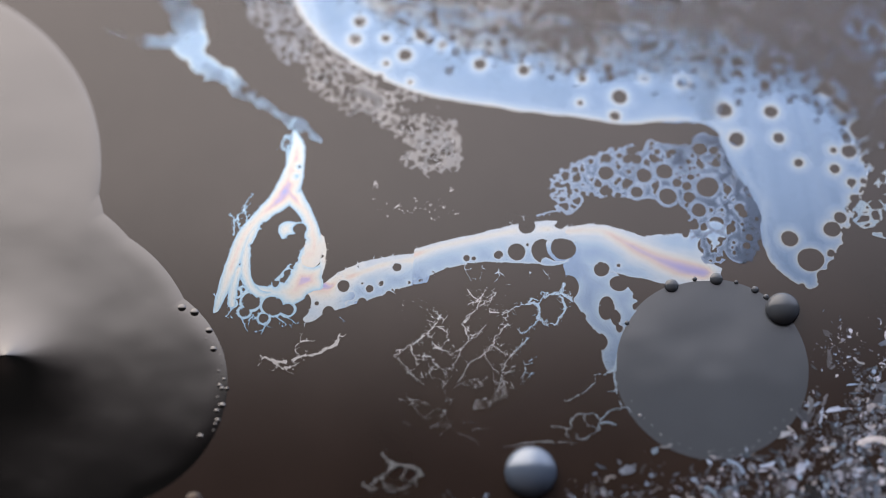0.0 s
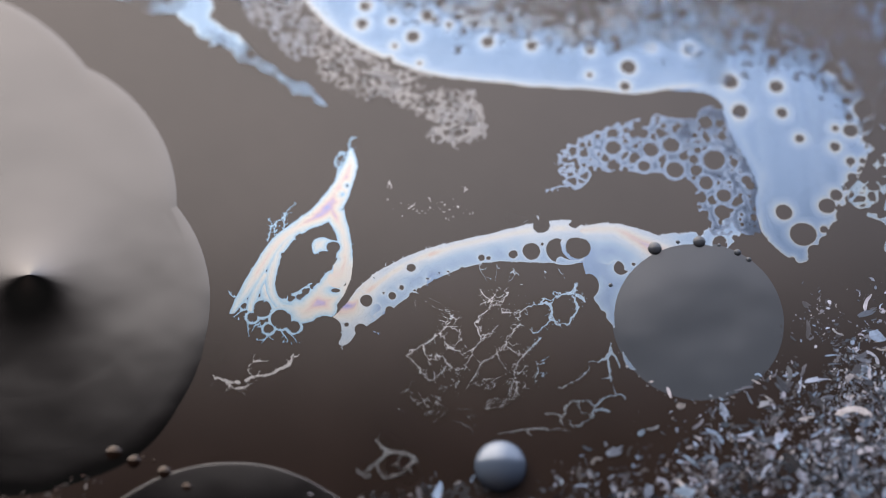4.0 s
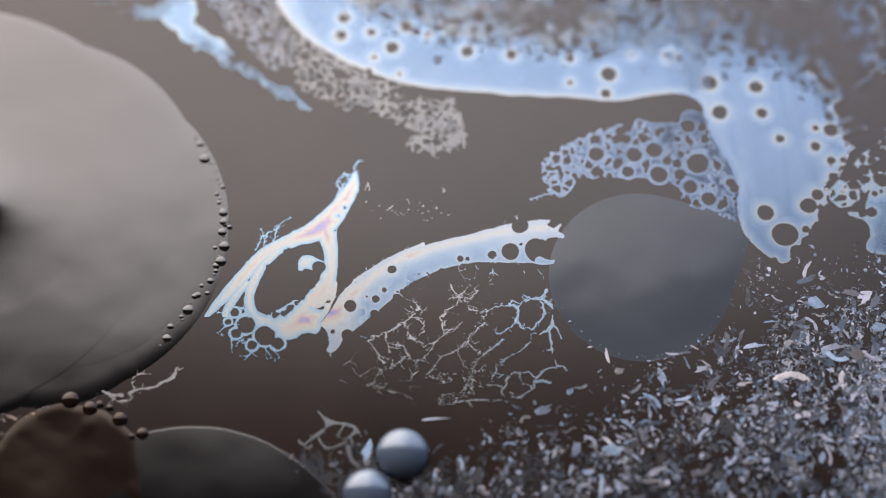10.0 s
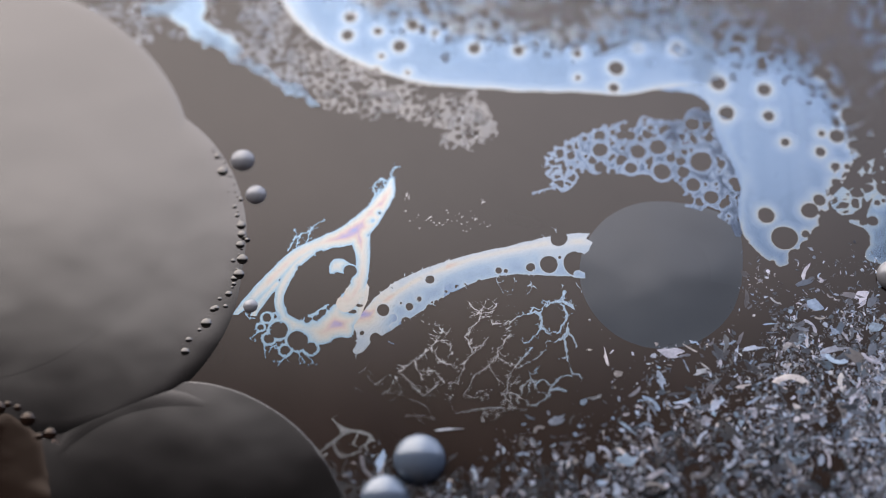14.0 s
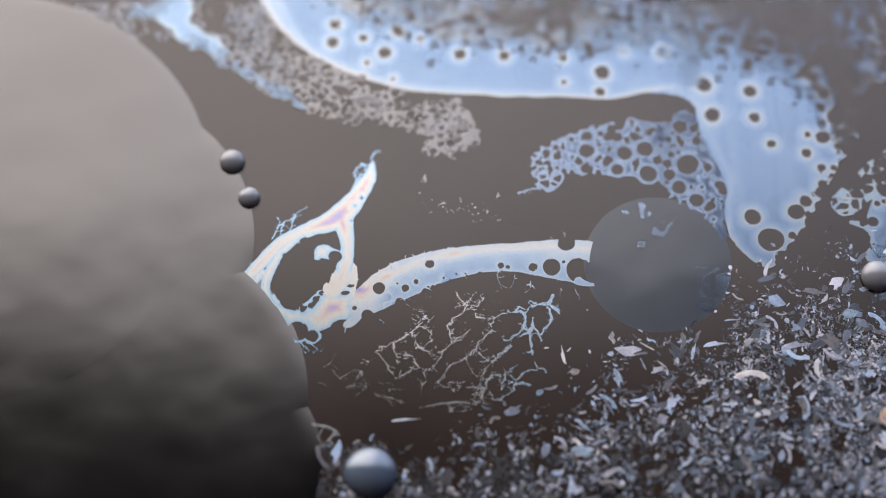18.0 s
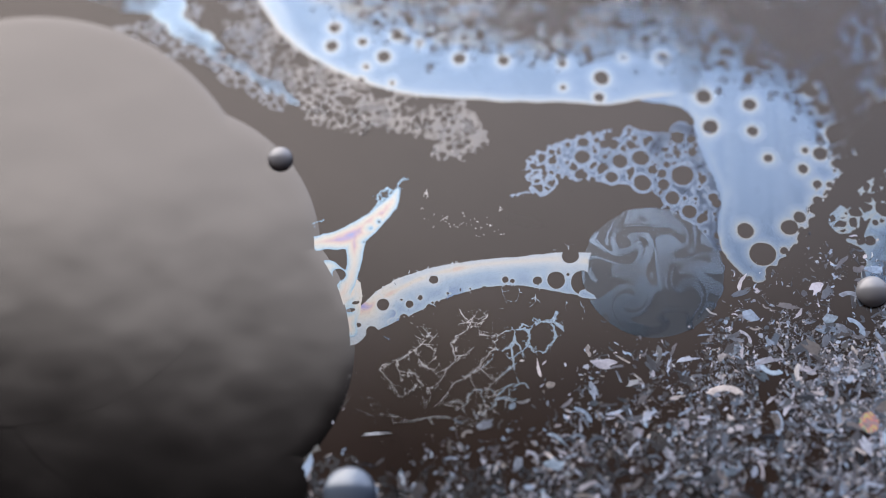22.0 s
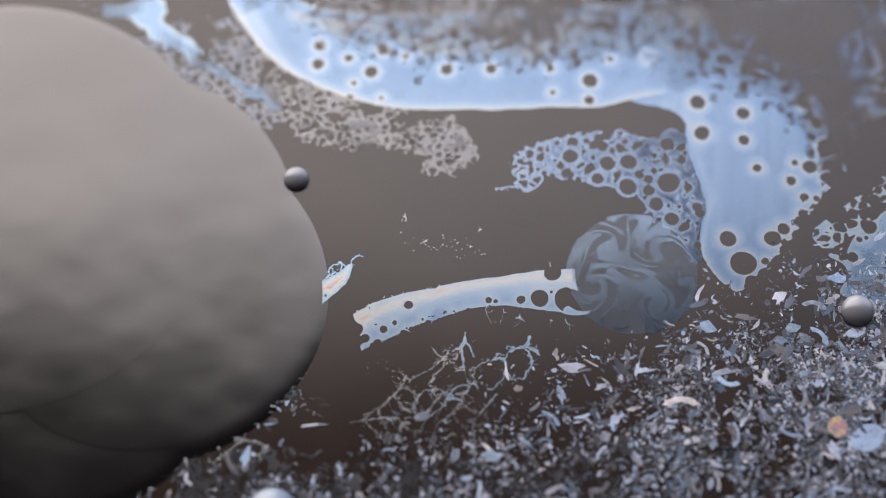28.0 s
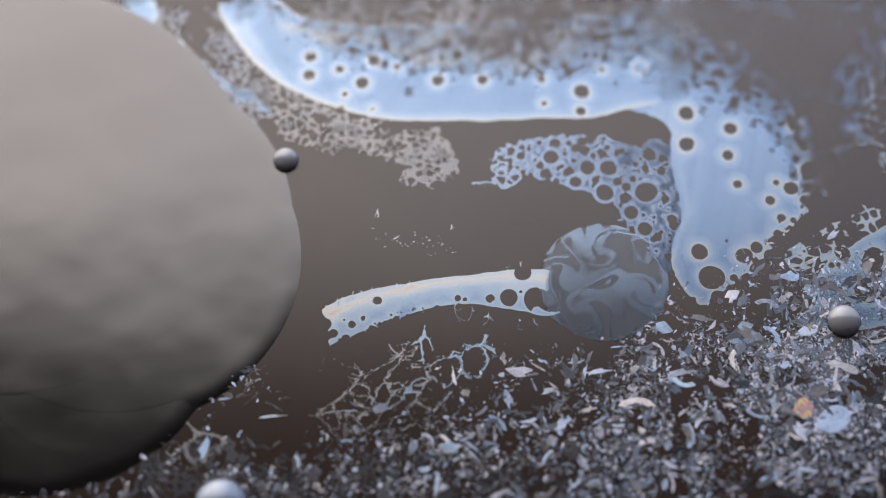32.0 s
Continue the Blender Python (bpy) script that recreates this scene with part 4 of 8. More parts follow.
def end_sheet(lines):
    s = Sheet(3.0, -4.6, 11.6, 3.4, 0.03)
    for rows in lines:
        s.ribbon(rows)
    s.fray(0.05, 0.3, 38)
    for x, y, rx, ry in ((3.98, 0.15, 0.421, 0.421), (5.30, -0.54, 0.263, 0.263), (5.89, -1.04, 0.313, 0.272), (5.51, -1.96, 0.263, 0.445), (5.83, -2.29, 0.165, 0.280), (5.96, -2.68, 0.132, 0.132), (6.47, -1.48, 0.107, 0.107), (6.63, -1.84, 0.263, 0.165), (4.22, -1.28, 0.346, 0.445), (4.67, -2.32, 0.165, 0.165), (4.36, -2.83, 0.494, 0.412), (5.26, -3.21, 0.329, 0.329), (5.87, -0.37, 0.066, 0.066), (6.69, 0.89, 0.132, 0.132), (6.45, 1.22, 0.165, 0.165)):
        s.hole(x, y, rx, ry)
    for x, y, rx, ry in ((7.24, 1.18, 0.132, 0.132), (7.04, 0.98, 0.058, 0.058), (8.78, 0.56, 0.263, 0.296), (9.85, 0.13, 0.206, 0.206), (9.31, 0.81, 0.115, 0.115), (9.81, 0.82, 0.148, 0.148), (8.69, 1.32, 0.198, 0.198), (8.11, 1.01, 0.123, 0.198), (9.48, -0.54, 0.165, 0.329), (10.34, -0.49, 0.329, 0.329), (5.78, 1.32, 0.206, 0.206), (7.61, 1.21, 0.288, 0.288), (6.82, 1.16, 0.148, 0.148), (8.27, 1.57, 0.329, 0.329)):
        s.hole(x, y, rx, ry)
    s.barbs(60, 0.1, 104)
    # a cream, orange and violet band that widens towards the drop
    line = s.region(((3.15, 0.65, 0.099), (4.06, 0.80, 0.132), (5.22, 0.92, 0.165), (5.97, 0.55, 0.214), (6.64, 0.20, 0.280), (7.30, -0.09, 0.362), (7.97, -0.32, 0.428), (8.71, -0.50, 0.461)), 1.2)

    def warm(x, y):
        i, j = np.clip(((x - s.x0) / s.step).astype(int), 0, s.nx - 1), np.clip(((y - s.y0) / s.step).astype(int), 0, s.ny - 1)
        d = line[j, i]
        return np.clip(0.14 + 1.1 * d, 0, 0.6) - 0.28 * np.clip((-d - 0.2) / 0.45, 0, 1) + 0.12 * fbm(x, y, 0.8, 58)

    s.tone = warm
    s.calm = lambda x, y: np.clip((4.9 - x) / 0.4, 0, 1) * np.clip((y + 1.2) / 0.4, 0, 1)
    return s


def build_body_end():
    s = end_sheet((((4.08, 0.25, 0.675), (5.07, 0.36, 0.782), (5.98, 0.14, 0.823), (6.81, -0.08, 0.741), (7.64, -0.30, 0.659), (8.46, -0.34, 0.494), (9.28, -0.51, 0.247)),
                   ((6.6, 0.3, 0.5), (7.6, 0.35, 0.55), (8.5, 0.6, 0.5), (9.1, 1.1, 0.4))))
    return film_thing("end_film", s, FILM_BODY, PIVOT["body"], "iridescent film end with large oval holes", z=0.005, rim=0.4)


def build_foot():
    s = end_sheet((((4.60, -0.40, 0.60), (5.10, -1.15, 0.86), (5.62, -1.90, 0.94), (6.05, -2.60, 0.80), (5.95, -3.30, 0.60), (5.80, -3.95, 0.30)),))
    return film_thing("foot_film", s, FILM_BODY, PIVOT["body"], "pale blue film foot with large oval holes beside a drop", z=0.0042, rim=0.4)


def build_threads():
    s = Sheet(-3.4, -5.6, 6.0, 0.4, 0.016)
    rng = random.Random(21)
    strands(s, (((0.65, -1.28, 0.015), (0.91, -1.80, 0.021), (0.72, -2.13, 0.021), (0.47, -2.31, 0.021), (0.32, -2.56, 0.021), (0.34, -2.91, 0.021), (0.39, -3.11, 0.021), (0.13, -3.45, 0.021), (-0.30, -3.96, 0.021), (-0.50, -4.10, 0.015)),
                ((0.91, -1.80, 0.015), (1.20, -1.40, 0.015)),
                ((0.91, -1.80, 0.015), (1.31, -1.80, 0.021), (1.59, -1.53, 0.015)),
                ((0.91, -1.80, 0.015), (0.57, -1.92, 0.015)),
                ((1.19, -1.65, 0.015), (1.44, -1.49, 0.015)),
                ((1.19, -2.00, 0.015), (1.30, -2.27, 0.021), (1.87, -2.27, 0.021), (2.25, -2.09, 0.021), (2.46, -2.13, 0.015)),
                ((0.91, -1.84, 0.015), (1.19, -2.00, 0.015))), rng)
    strands(s, (((1.87, -2.27, 0.015), (1.73, -2.68, 0.021), (1.43, -2.99, 0.021), (1.14, -3.45, 0.021), (0.79, -3.72, 0.021), (0.21, -4.10, 0.021), (-0.15, -4.64, 0.015)),
                ((0.39, -3.11, 0.015), (0.71, -2.95, 0.021), (1.11, -2.70, 0.015)),
                ((1.14, -3.45, 0.015), (1.42, -3.72, 0.021), (1.80, -3.84, 0.021), (2.15, -3.54, 0.021), (2.44, -3.33, 0.015)),
                ((1.80, -3.84, 0.015), (1.49, -4.18, 0.021), (1.28, -4.56, 0.021), (1.36, -5.02, 0.021), (0.98, -5.47, 0.015)),
                ((0.86, -3.72, 0.015), (1.21, -4.50, 0.015)),
                ((-1.56, -3.07, 0.015), (-1.30, -2.95, 0.021), (-0.94, -2.70, 0.021), (-0.66, -2.56, 0.021), (-0.47, -2.23, 0.021), (-0.23, -2.23, 0.015))), rng)
    strands(s, (((-0.66, -2.56, 0.015), (-0.30, -2.68, 0.021), (-0.26, -2.95, 0.021), (-0.36, -3.03, 0.015)),
                ((-0.94, -2.70, 0.015), (-0.79, -2.95, 0.021), (-0.66, -3.25, 0.021), (-0.30, -3.45, 0.021), (0.11, -3.49, 0.015)),
                ((-0.47, -2.23, 0.015), (-0.59, -1.84, 0.015)),
                ((-0.47, -2.23, 0.015), (-0.74, -2.17, 0.015)),
                ((-1.56, -3.41, 0.015), (-1.16, -3.49, 0.021), (-0.90, -3.58, 0.021), (-0.82, -3.84, 0.021), (-0.50, -4.14, 0.021), (-0.47, -4.34, 0.015)),
                ((-0.82, -3.84, 0.015), (-1.16, -4.18, 0.021), (-1.51, -4.38, 0.015)),
                ((-1.45, -3.17, 0.015), (-1.48, -3.80, 0.015)),
                ((-2.01, -3.17, 0.015), (-1.73, -3.11, 0.021), (-1.56, -3.07, 0.015))), rng)
    strands(s, (((-1.95, -3.58, 0.015), (-2.01, -3.17, 0.015)),
                ((-1.95, -3.58, 0.015), (-1.72, -3.96, 0.021), (-1.51, -4.38, 0.015)),
                ((0.42, -5.83, 0.015), (0.78, -5.47, 0.021), (1.13, -5.18, 0.015)),
                ((0.13, -4.72, 0.015), (0.35, -4.56, 0.021), (0.60, -4.64, 0.021), (0.56, -4.84, 0.021), (0.32, -4.82, 0.015))), rng)
    strands(s, (((2.46, -2.13, 0.038), (2.82, -2.13, 0.065), (2.90, -2.43, 0.050), (2.81, -2.70, 0.065), (3.10, -2.82, 0.027)),
                ((2.57, -2.09, 0.038), (2.74, -1.92, 0.031), (2.89, -2.00, 0.023)),
                ((2.82, -2.09, 0.031), (3.12, -1.96, 0.025), (3.41, -1.86, 0.046), (3.69, -1.84, 0.084), (3.85, -1.55, 0.065)),
                ((3.69, -1.84, 0.080), (3.95, -2.09, 0.065), (4.06, -2.23, 0.046)),
                ((3.67, -2.00, 0.031), (3.77, -2.39, 0.057), (3.60, -2.70, 0.042), (3.38, -2.99, 0.027), (3.10, -2.91, 0.023), (2.88, -2.74, 0.029)),
                ((2.81, -2.70, 0.038), (2.60, -2.91, 0.027), (2.29, -3.07, 0.025), (2.12, -2.99, 0.015)),
                ((3.14, -2.00, 0.023), (3.05, -1.65, 0.011))), rng, 0.09, 0.16)
    strands(s, (((2.44, -3.33, 0.031), (2.15, -3.54, 0.023)),
                ((-0.66, -3.25, 0.057), (-0.54, -3.33, 0.029)),
                ((-0.90, -3.80, 0.038), (-0.79, -3.88, 0.023))), rng, 0.09, 0.16)
    # loose bits of thread round the net
    for k in range(70):
        x, y = rng.uniform(-1.67, 2.18), rng.uniform(-2.48, -1.24)
        twigs(s, x, y, rng.uniform(-0.4, 0.4) + (3.0 if k % 2 else 0.0), rng.uniform(0.05, 0.14), 0.008, rng, 3)
    # side twigs all along the net
    inside = np.argwhere(s.f > 0)
    for k in range(110):
        j, i = inside[rng.randrange(len(inside))]
        twigs(s, float(s.x[j, i]), float(s.y[j, i]), rng.uniform(0, 6.28), 0.1 + 0.28 * rng.random() ** 2, 0.013, rng, 2)
    # fainter threads below it
    for k in range(22):
        twigs(s, rng.uniform(-1.76, 2.55), rng.uniform(-5.59, -3.90), rng.choice((0.5, 3.6)) + rng.gauss(0, 0.5), rng.uniform(0.3, 0.8), 0.02, rng, 1)
    s.barbs(420, 0.12, 105, 0.010)
    s.f -= 0.004
    s.fray(0.006, 0.09, 71)
    s.tone = lambda x, y: np.clip((x - (1.61)) / 1.2, 0, 0.6) + 0.6 * np.clip(fbm(x, y, 0.5, 53), 0, 1)
    s.depth = lambda x, y: 0.85 + 0.8 * fbm(x, y, 0.7, 51) - 0.35 * np.clip(((-3.70) - y) / 0.8, 0, 1)
    return film_thing("thread_net", s, FILM_THREAD, PIVOT["dend"], "white branching thread net of a torn film", z=0.006, rim=0.06)


def build_low_threads():
    s = Sheet(-5.6, -8.4, 5.6, -1.9, 0.022)
    rng = random.Random(31)
    strands(s, (((4.18, -2.60, 0.023), (4.16, -2.91, 0.069), (4.02, -3.17, 0.077), (3.77, -3.29, 0.031), (3.41, -3.37, 0.017)),
                ((4.17, -2.99, 0.050), (4.39, -3.25, 0.038), (4.44, -3.58, 0.019)),
                ((4.05, -3.21, 0.054), (4.12, -3.80, 0.046), (4.15, -4.10, 0.023), (4.25, -4.46, 0.019)),
                ((4.11, -3.88, 0.027), (3.83, -3.92, 0.013)),
                ((3.41, -3.37, 0.017), (3.37, -3.64, 0.019), (2.86, -4.10, 0.023), (2.43, -4.22, 0.019)),
                ((4.64, -4.58, 0.031), (4.25, -4.50, 0.027), (3.93, -4.64, 0.031), (3.62, -4.88, 0.038), (3.51, -5.18, 0.031), (3.34, -5.34, 0.027), (3.05, -5.55, 0.031), (2.68, -5.47, 0.027))), rng, 0.11, 0.22)
    strands(s, (((3.62, -4.88, 0.038), (3.42, -4.72, 0.031), (3.07, -4.68, 0.031), (2.70, -4.84, 0.034), (2.56, -5.10, 0.034), (2.48, -5.42, 0.031), (2.52, -5.63, 0.023)),
                ((3.07, -4.72, 0.027), (3.12, -5.06, 0.019), (3.41, -5.26, 0.023)),
                ((3.55, -5.02, 0.050), (3.84, -5.02, 0.069), (4.08, -5.08, 0.050)),
                ((1.99, -5.14, 0.023), (2.49, -5.18, 0.031)),
                ((2.68, -5.71, 0.019), (1.98, -5.71, 0.034), (1.55, -5.67, 0.042), (1.13, -5.75, 0.027), (0.42, -5.83, 0.017)),
                ((1.40, -5.71, 0.027), (1.55, -6.08, 0.015))), rng, 0.11, 0.22)
    for rows in (
                 ((-4.01, -7.25, 0.023), (-3.56, -6.87, 0.046), (-3.02, -6.48, 0.046), (-2.37, -6.67, 0.034), (-2.64, -7.06, 0.023)),
                 ((-3.56, -6.87, 0.034), (-3.28, -7.35, 0.034), (-2.64, -7.16, 0.034)), ((-3.58, -6.08, 0.023), (-3.11, -6.52, 0.046))):
        s.ribbon(rows, 0.2)
        for x, y, w in rows:
            twigs(s, x, y, rng.uniform(0, 6.28), rng.uniform(0.3, 0.6), 0.013, rng, 1)
    s.lace(s.region(((-3.89, -7.10, 0.268), (-3.29, -6.79, 0.498), (-2.50, -6.90, 0.345))) + 0.2 * fbm(s.x, s.y, 0.4, 76), 0.42, 0.026, 77, 0.2)
    s.f -= 0.005
    s.fray(0.01, 0.12, 72)
    s.tone = lambda x, y: 0.25 + 0.3 * np.clip((x - (2.18)) / 1.5, 0, 1)
    s.depth = lambda x, y: 0.85 + 0.6 * fbm(x, y, 0.7, 54)
    for k in range(16):
        twigs(s, rng.uniform(-3.45, -0.45), rng.uniform(-5.69, -4.10), rng.uniform(-0.3, 0.5), rng.uniform(0.4, 0.9), 0.009, rng, 2)
    return film_thing("low_thread_net", s, FILM_THREAD, PIVOT["dendlow"], "pale blue thread rings drifting at the edge of debris", z=0.0052, rim=0.08)


def build_tail():
    s = Sheet(-11.4, -6.2, -7.2, -3.6, 0.03)
    rng = random.Random(41)
    strands(s, (((-11.12, -5.06, 0.031), (-10.73, -5.30, 0.046), (-10.17, -5.34, 0.077), (-9.81, -5.14, 0.046), (-8.99, -4.96, 0.038), (-8.28, -4.34, 0.015)),
                ((-9.81, -5.14, 0.023), (-9.93, -4.74, 0.019), (-9.29, -4.58, 0.015)), ((-10.73, -5.30, 0.027), (-10.34, -5.57, 0.023), (-9.89, -5.42, 0.019)), ((-8.99, -4.96, 0.023), (-8.67, -4.66, 0.046), (-8.46, -4.40, 0.019))), rng, 0.2, 0.4, 0.013)
    s.hole(-10.13, -5.36, 0.096)
    return film_thing("tail_thread", s, FILM_THREAD, PIVOT["tail"], "short pale thread torn from the film", z=0.0048, rim=0.2)


def build_far_film():
    """Blue film patches that drift in past the debris."""
    s = Sheet(13.0, -4.6, 22.0, 5.0, 0.045)
    for rows in (((15.67, 1.03, 0.316), (15.93, 1.99, 0.631), (16.49, 2.86, 0.631), (17.15, 3.67, 0.631), (17.86, 4.68, 0.552), (18.46, 5.95, 0.316)),
                 ((15.43, 0.39, 0.237), (16.30, 0.84, 0.710), (17.15, 1.42, 0.789), (18.30, 2.09, 0.868), (19.30, 3.25, 0.631)),
                 ((14.72, 1.66, 0.079), (15.24, 1.44, 0.110), (15.53, 1.16, 0.189))):
        s.ribbon(rows)
    s.fray(0.12, 0.6, 81)
    net = s.region(((14.51, 2.32, 0.474), (15.37, 3.28, 0.552), (16.17, 4.22, 0.552), (16.49, 5.14, 0.474)))
    s.lace(net + 0.3 * fbm(s.x, s.y, 0.6, 82), 0.36, 0.045, 83, 0.3)
    for x, y, rx, ry in ((15.90, 2.97, 0.253, 0.253), (15.46, 1.73, 0.189, 0.189), (15.12, 1.63, 0.110, 0.110), (16.90, 3.06, 0.363, 0.474), (17.06, 1.89, 0.513, 0.434), (16.46, 1.19, 0.103, 0.103), (15.61, 2.44, 0.110, 0.110), (15.83, 2.54, 0.079, 0.079), (17.93, 2.88, 0.316, 0.316), (18.67, 2.72, 0.395, 0.316), (17.67, 3.90, 0.237, 0.237), (18.33, 1.92, 0.197, 0.197)):
        s.hole(x, y, rx, ry)
    s.depth = lambda x, y: 0.8 + 0.5 * fbm(x, y, 0.8, 50)
    return film_thing("far_film", s, FILM, PIVOT["lobe"], "ragged pale blue film patch beside debris flakes", z=0.0055, rim=0.5)


def build_specks():
    """Tiny bright crumbs of film on the bare liquid."""
    s = Sheet(-3.2, 0.2, 2.6, 3.2, 0.02)
    rng = random.Random(51)
    for k in range(46):
        x, y = -0.9 + rng.gauss(0, 0.7), 1.35 + rng.gauss(0, 0.16)
        r = rng.uniform(0.006, 0.018)
        s.stroke(x, y, r, x + rng.uniform(-0.05, 0.05), y + rng.uniform(-0.03, 0.03), r * 0.7, 0.1)
    for x, y, h in ((-2.56, 2.33, -1.2), (-2.50, 2.05, 1.4), (0.02, 2.05, 1.2), (-1.81, 1.34, 0.4)):
        twigs(s, x, y, h, 0.25, 0.014, rng, 2)
    return film_thing("film_specks", s, FILM_THREAD, PIVOT["body"], "tiny white film specks scattered on bare liquid", z=0.0045, rim=0.2)


# ---- debris ----
def flake_shape(rng, kind, round_off=False):
    """A thin irregular chip with a little thickness, about one millimetre long before scaling."""
    if kind == 2:
        # a curled sliver
        outer = [(0.5 * math.cos(a), 0.5 * math.sin(a)) for a in [0.2 + 2.3 * k / 6 for k in range(7)]]
        inner = [(rng.uniform(0.27, 0.34) * math.cos(a), 0.30 * math.sin(a)) for a in [2.5 - 2.3 * k / 6 for k in range(7)]]
        ring = outer + inner
    else:
        # a jagged chip: few corners, some deep
        n = rng.choice((7, 9, 11, 14))
        wide = {0: 0.7, 1: 0.26, 3: 0.42}[kind]
        turn = sorted(2 * math.pi * (k + rng.uniform(-0.35, 0.35)) / n for k in range(n))
        ring = []
        notch = rng.randrange(n)
        bend = rng.uniform(-0.5, 0.5)
        for k, a in enumerate(turn):
            r = rng.uniform(0.3, 0.45) if k == notch else rng.uniform(0.62, 1.0)
            u = 0.5 * r * math.cos(a)
            ring.append((u, 0.5 * wide * r * math.sin(a) + bend * u * u))
    if round_off:
        closed = np.array(ring[-1:] + ring + ring[:2])
        ring = [tuple(q) for q in spline(closed, 3)[3:-3]]
    t = 0.003
    m = len(ring)
    warp = rng.uniform(-0.008, 0.008)
    verts = [(x * MM, y * MM, (t + warp * x * y * 4) * MM) for x, y in ring] + [(x * 1.04 * MM, y * 1.04 * MM, (-t + warp * x * y * 4) * MM) for x, y in ring]
    faces = [tuple(range(m))] + [(k, m + k, m + (k + 1) % m, (k + 1) % m) for k in range(m)]
    return verts, faces


FLAKES = []
rng_f = random.Random(77)
for k in range(32):
    v, f = flake_shape(rng_f, (3, 1, 3, 0, 1, 2, 3, 1)[k % 8])
    FLAKES.append((v, f, mesh_of("flake", v, f, FLAKE, smooth=False)))
DULL_PLATES = [mesh_of("flake", *flake_shape(rng_f, (3, 0)[k % 2], True), FLAKE_DULL, smooth=False) for k in range(10)]
PLATES = [mesh_of("flake", *flake_shape(rng_f, (3, 0, 2, 3, 1, 0, 2, 3)[k % 8], True), FLAKE, smooth=False) for k in range(40)]


# a crumbly blob and a rainbow-coloured scrap
for extra_mat in (FLAKE, FLAKE_RAINBOW):
    ring = [(0.5 * math.cos(0.35 * k) * rng_f.uniform(0.82, 1.0), 0.5 * math.sin(0.35 * k) * rng_f.uniform(0.82, 1.0)) for k in range(18)]
    v = [(x * MM, y * MM, 0.004 * MM) for x, y in ring] + [(1.03 * x * MM, 1.03 * y * MM, -0.003 * MM) for x, y in ring]
    f = [tuple(range(18))] + [(k, 18 + k, 18 + (k + 1) % 18, (k + 1) % 18) for k in range(18)]
    FLAKES.append((v, f, mesh_of("flake", v, f, extra_mat, smooth=False)))


def raft(name, pivot, spots, count, extra, seed, label, size=(0.14, 0.72), small=(0.03, 0.30), mush=None, dull=False):
    """Film chips that drift together: the larger ones singly, the fine grit joined."""
    rng = random.Random(seed)
    top = tagged(new(name), label, "debris", "debris rafts")
    top.location = (pivot[0] * MM, pivot[1] * MM, 0)

    def place():
        x0, y0, x1, y1, p = rng.choices(spots, [q[4] for q in spots])[0]
        return rng.uniform(x0, x1) + rng.gauss(0, 0.45), rng.uniform(y0, y1) + rng.gauss(0, 0.45)

    for k in range(count):
        x, y = place()
        for _ in range(4):
            if value_noise(np.float64(x / 0.9), np.float64(y / 0.9), seed) > 0.42:
                break
            x, y = place()
        s = size[0] + (size[1] - size[0]) * rng.random() ** 2.6
        ob = new("flake", rng.choice(DULL_PLATES if dull else PLATES))
        ob.parent = top
        ob.location = ((x - pivot[0]) * MM, (y - pivot[1]) * MM, rng.uniform(0.003, 0.007) * MM)
        ob.rotation_euler = (rng.gauss(0, 0.012), rng.gauss(0, 0.012), rng.uniform(0, 6.28))
        ob.scale = (s * rng.uniform(0.9, 1.5), s * rng.uniform(0.55, 1.1), 1.0)
    verts, faces = [], []
    for k in range(extra):
        x, y = place()
        for _ in range(5):
            if value_noise(np.float64(x / 0.7), np.float64(y / 0.7), seed + 7) > 0.37:
                break
            x, y = place()
        s = small[0] + (small[1] - small[0]) * rng.random() ** 3.2
        v, f, _ = FLAKES[rng.randrange(32)]
        m = pose((x - pivot[0]) * MM, (y - pivot[1]) * MM, rng.uniform(0.003, 0.006) * MM, rng.gauss(0, 1.2), rng.gauss(0, 1.2), rng.uniform(0, 360)) @ Matrix.Diagonal((s, s, 0.5, 1))
        b = len(verts)
        verts += [tuple(m @ Vector(p)) for p in v]
        faces += [tuple(i + b for i in q) for q in f]
    grit = part("grit", mesh_of("grit", verts, faces, FLAKE_DULL if dull else FLAKE, smooth=False), top)
    grit["kind"] = "stuff"
    if mush:
        # crumbled film that still hangs together between the flakes
        x0, y0, x1, y1 = mush
        c = Sheet(x0 - 0.8, y0 - 0.8, x1 + 0.8, y1 + 0.8, 0.05)
        inner = np.minimum(np.minimum(c.x - x0, x1 - c.x), np.minimum(c.y - y0, (y1 - c.y) * 0.6)) + 2.0 * fbm(c.x, c.y, 1.1, seed + 60)
        c.lace(inner, 0.30, 0.05, seed + 61, 0.9, 0.35)
        c.f = np.maximum(c.f, np.minimum(inner, 0.5 * fbm(c.x, c.y, 0.22, seed + 62) - 0.075))
        c.depth = lambda x, y: 0.75 + 1.6 * fbm(x, y, 0.3, seed + 63)
        c.tone = lambda x, y: 0.4 + 1.2 * fbm(x, y, 0.5, seed + 64)
        me = c.mesh("crumbled_film", FILM_LACE, 0.003, 0.2)
        me.transform(Matrix.Translation((-pivot[0] * MM, -pivot[1] * MM, 0)))
        part("crumbled_film", me, top, "grey crumbled film between the flakes")["kind"] = "stuff"
    return top


CHIPS = {}


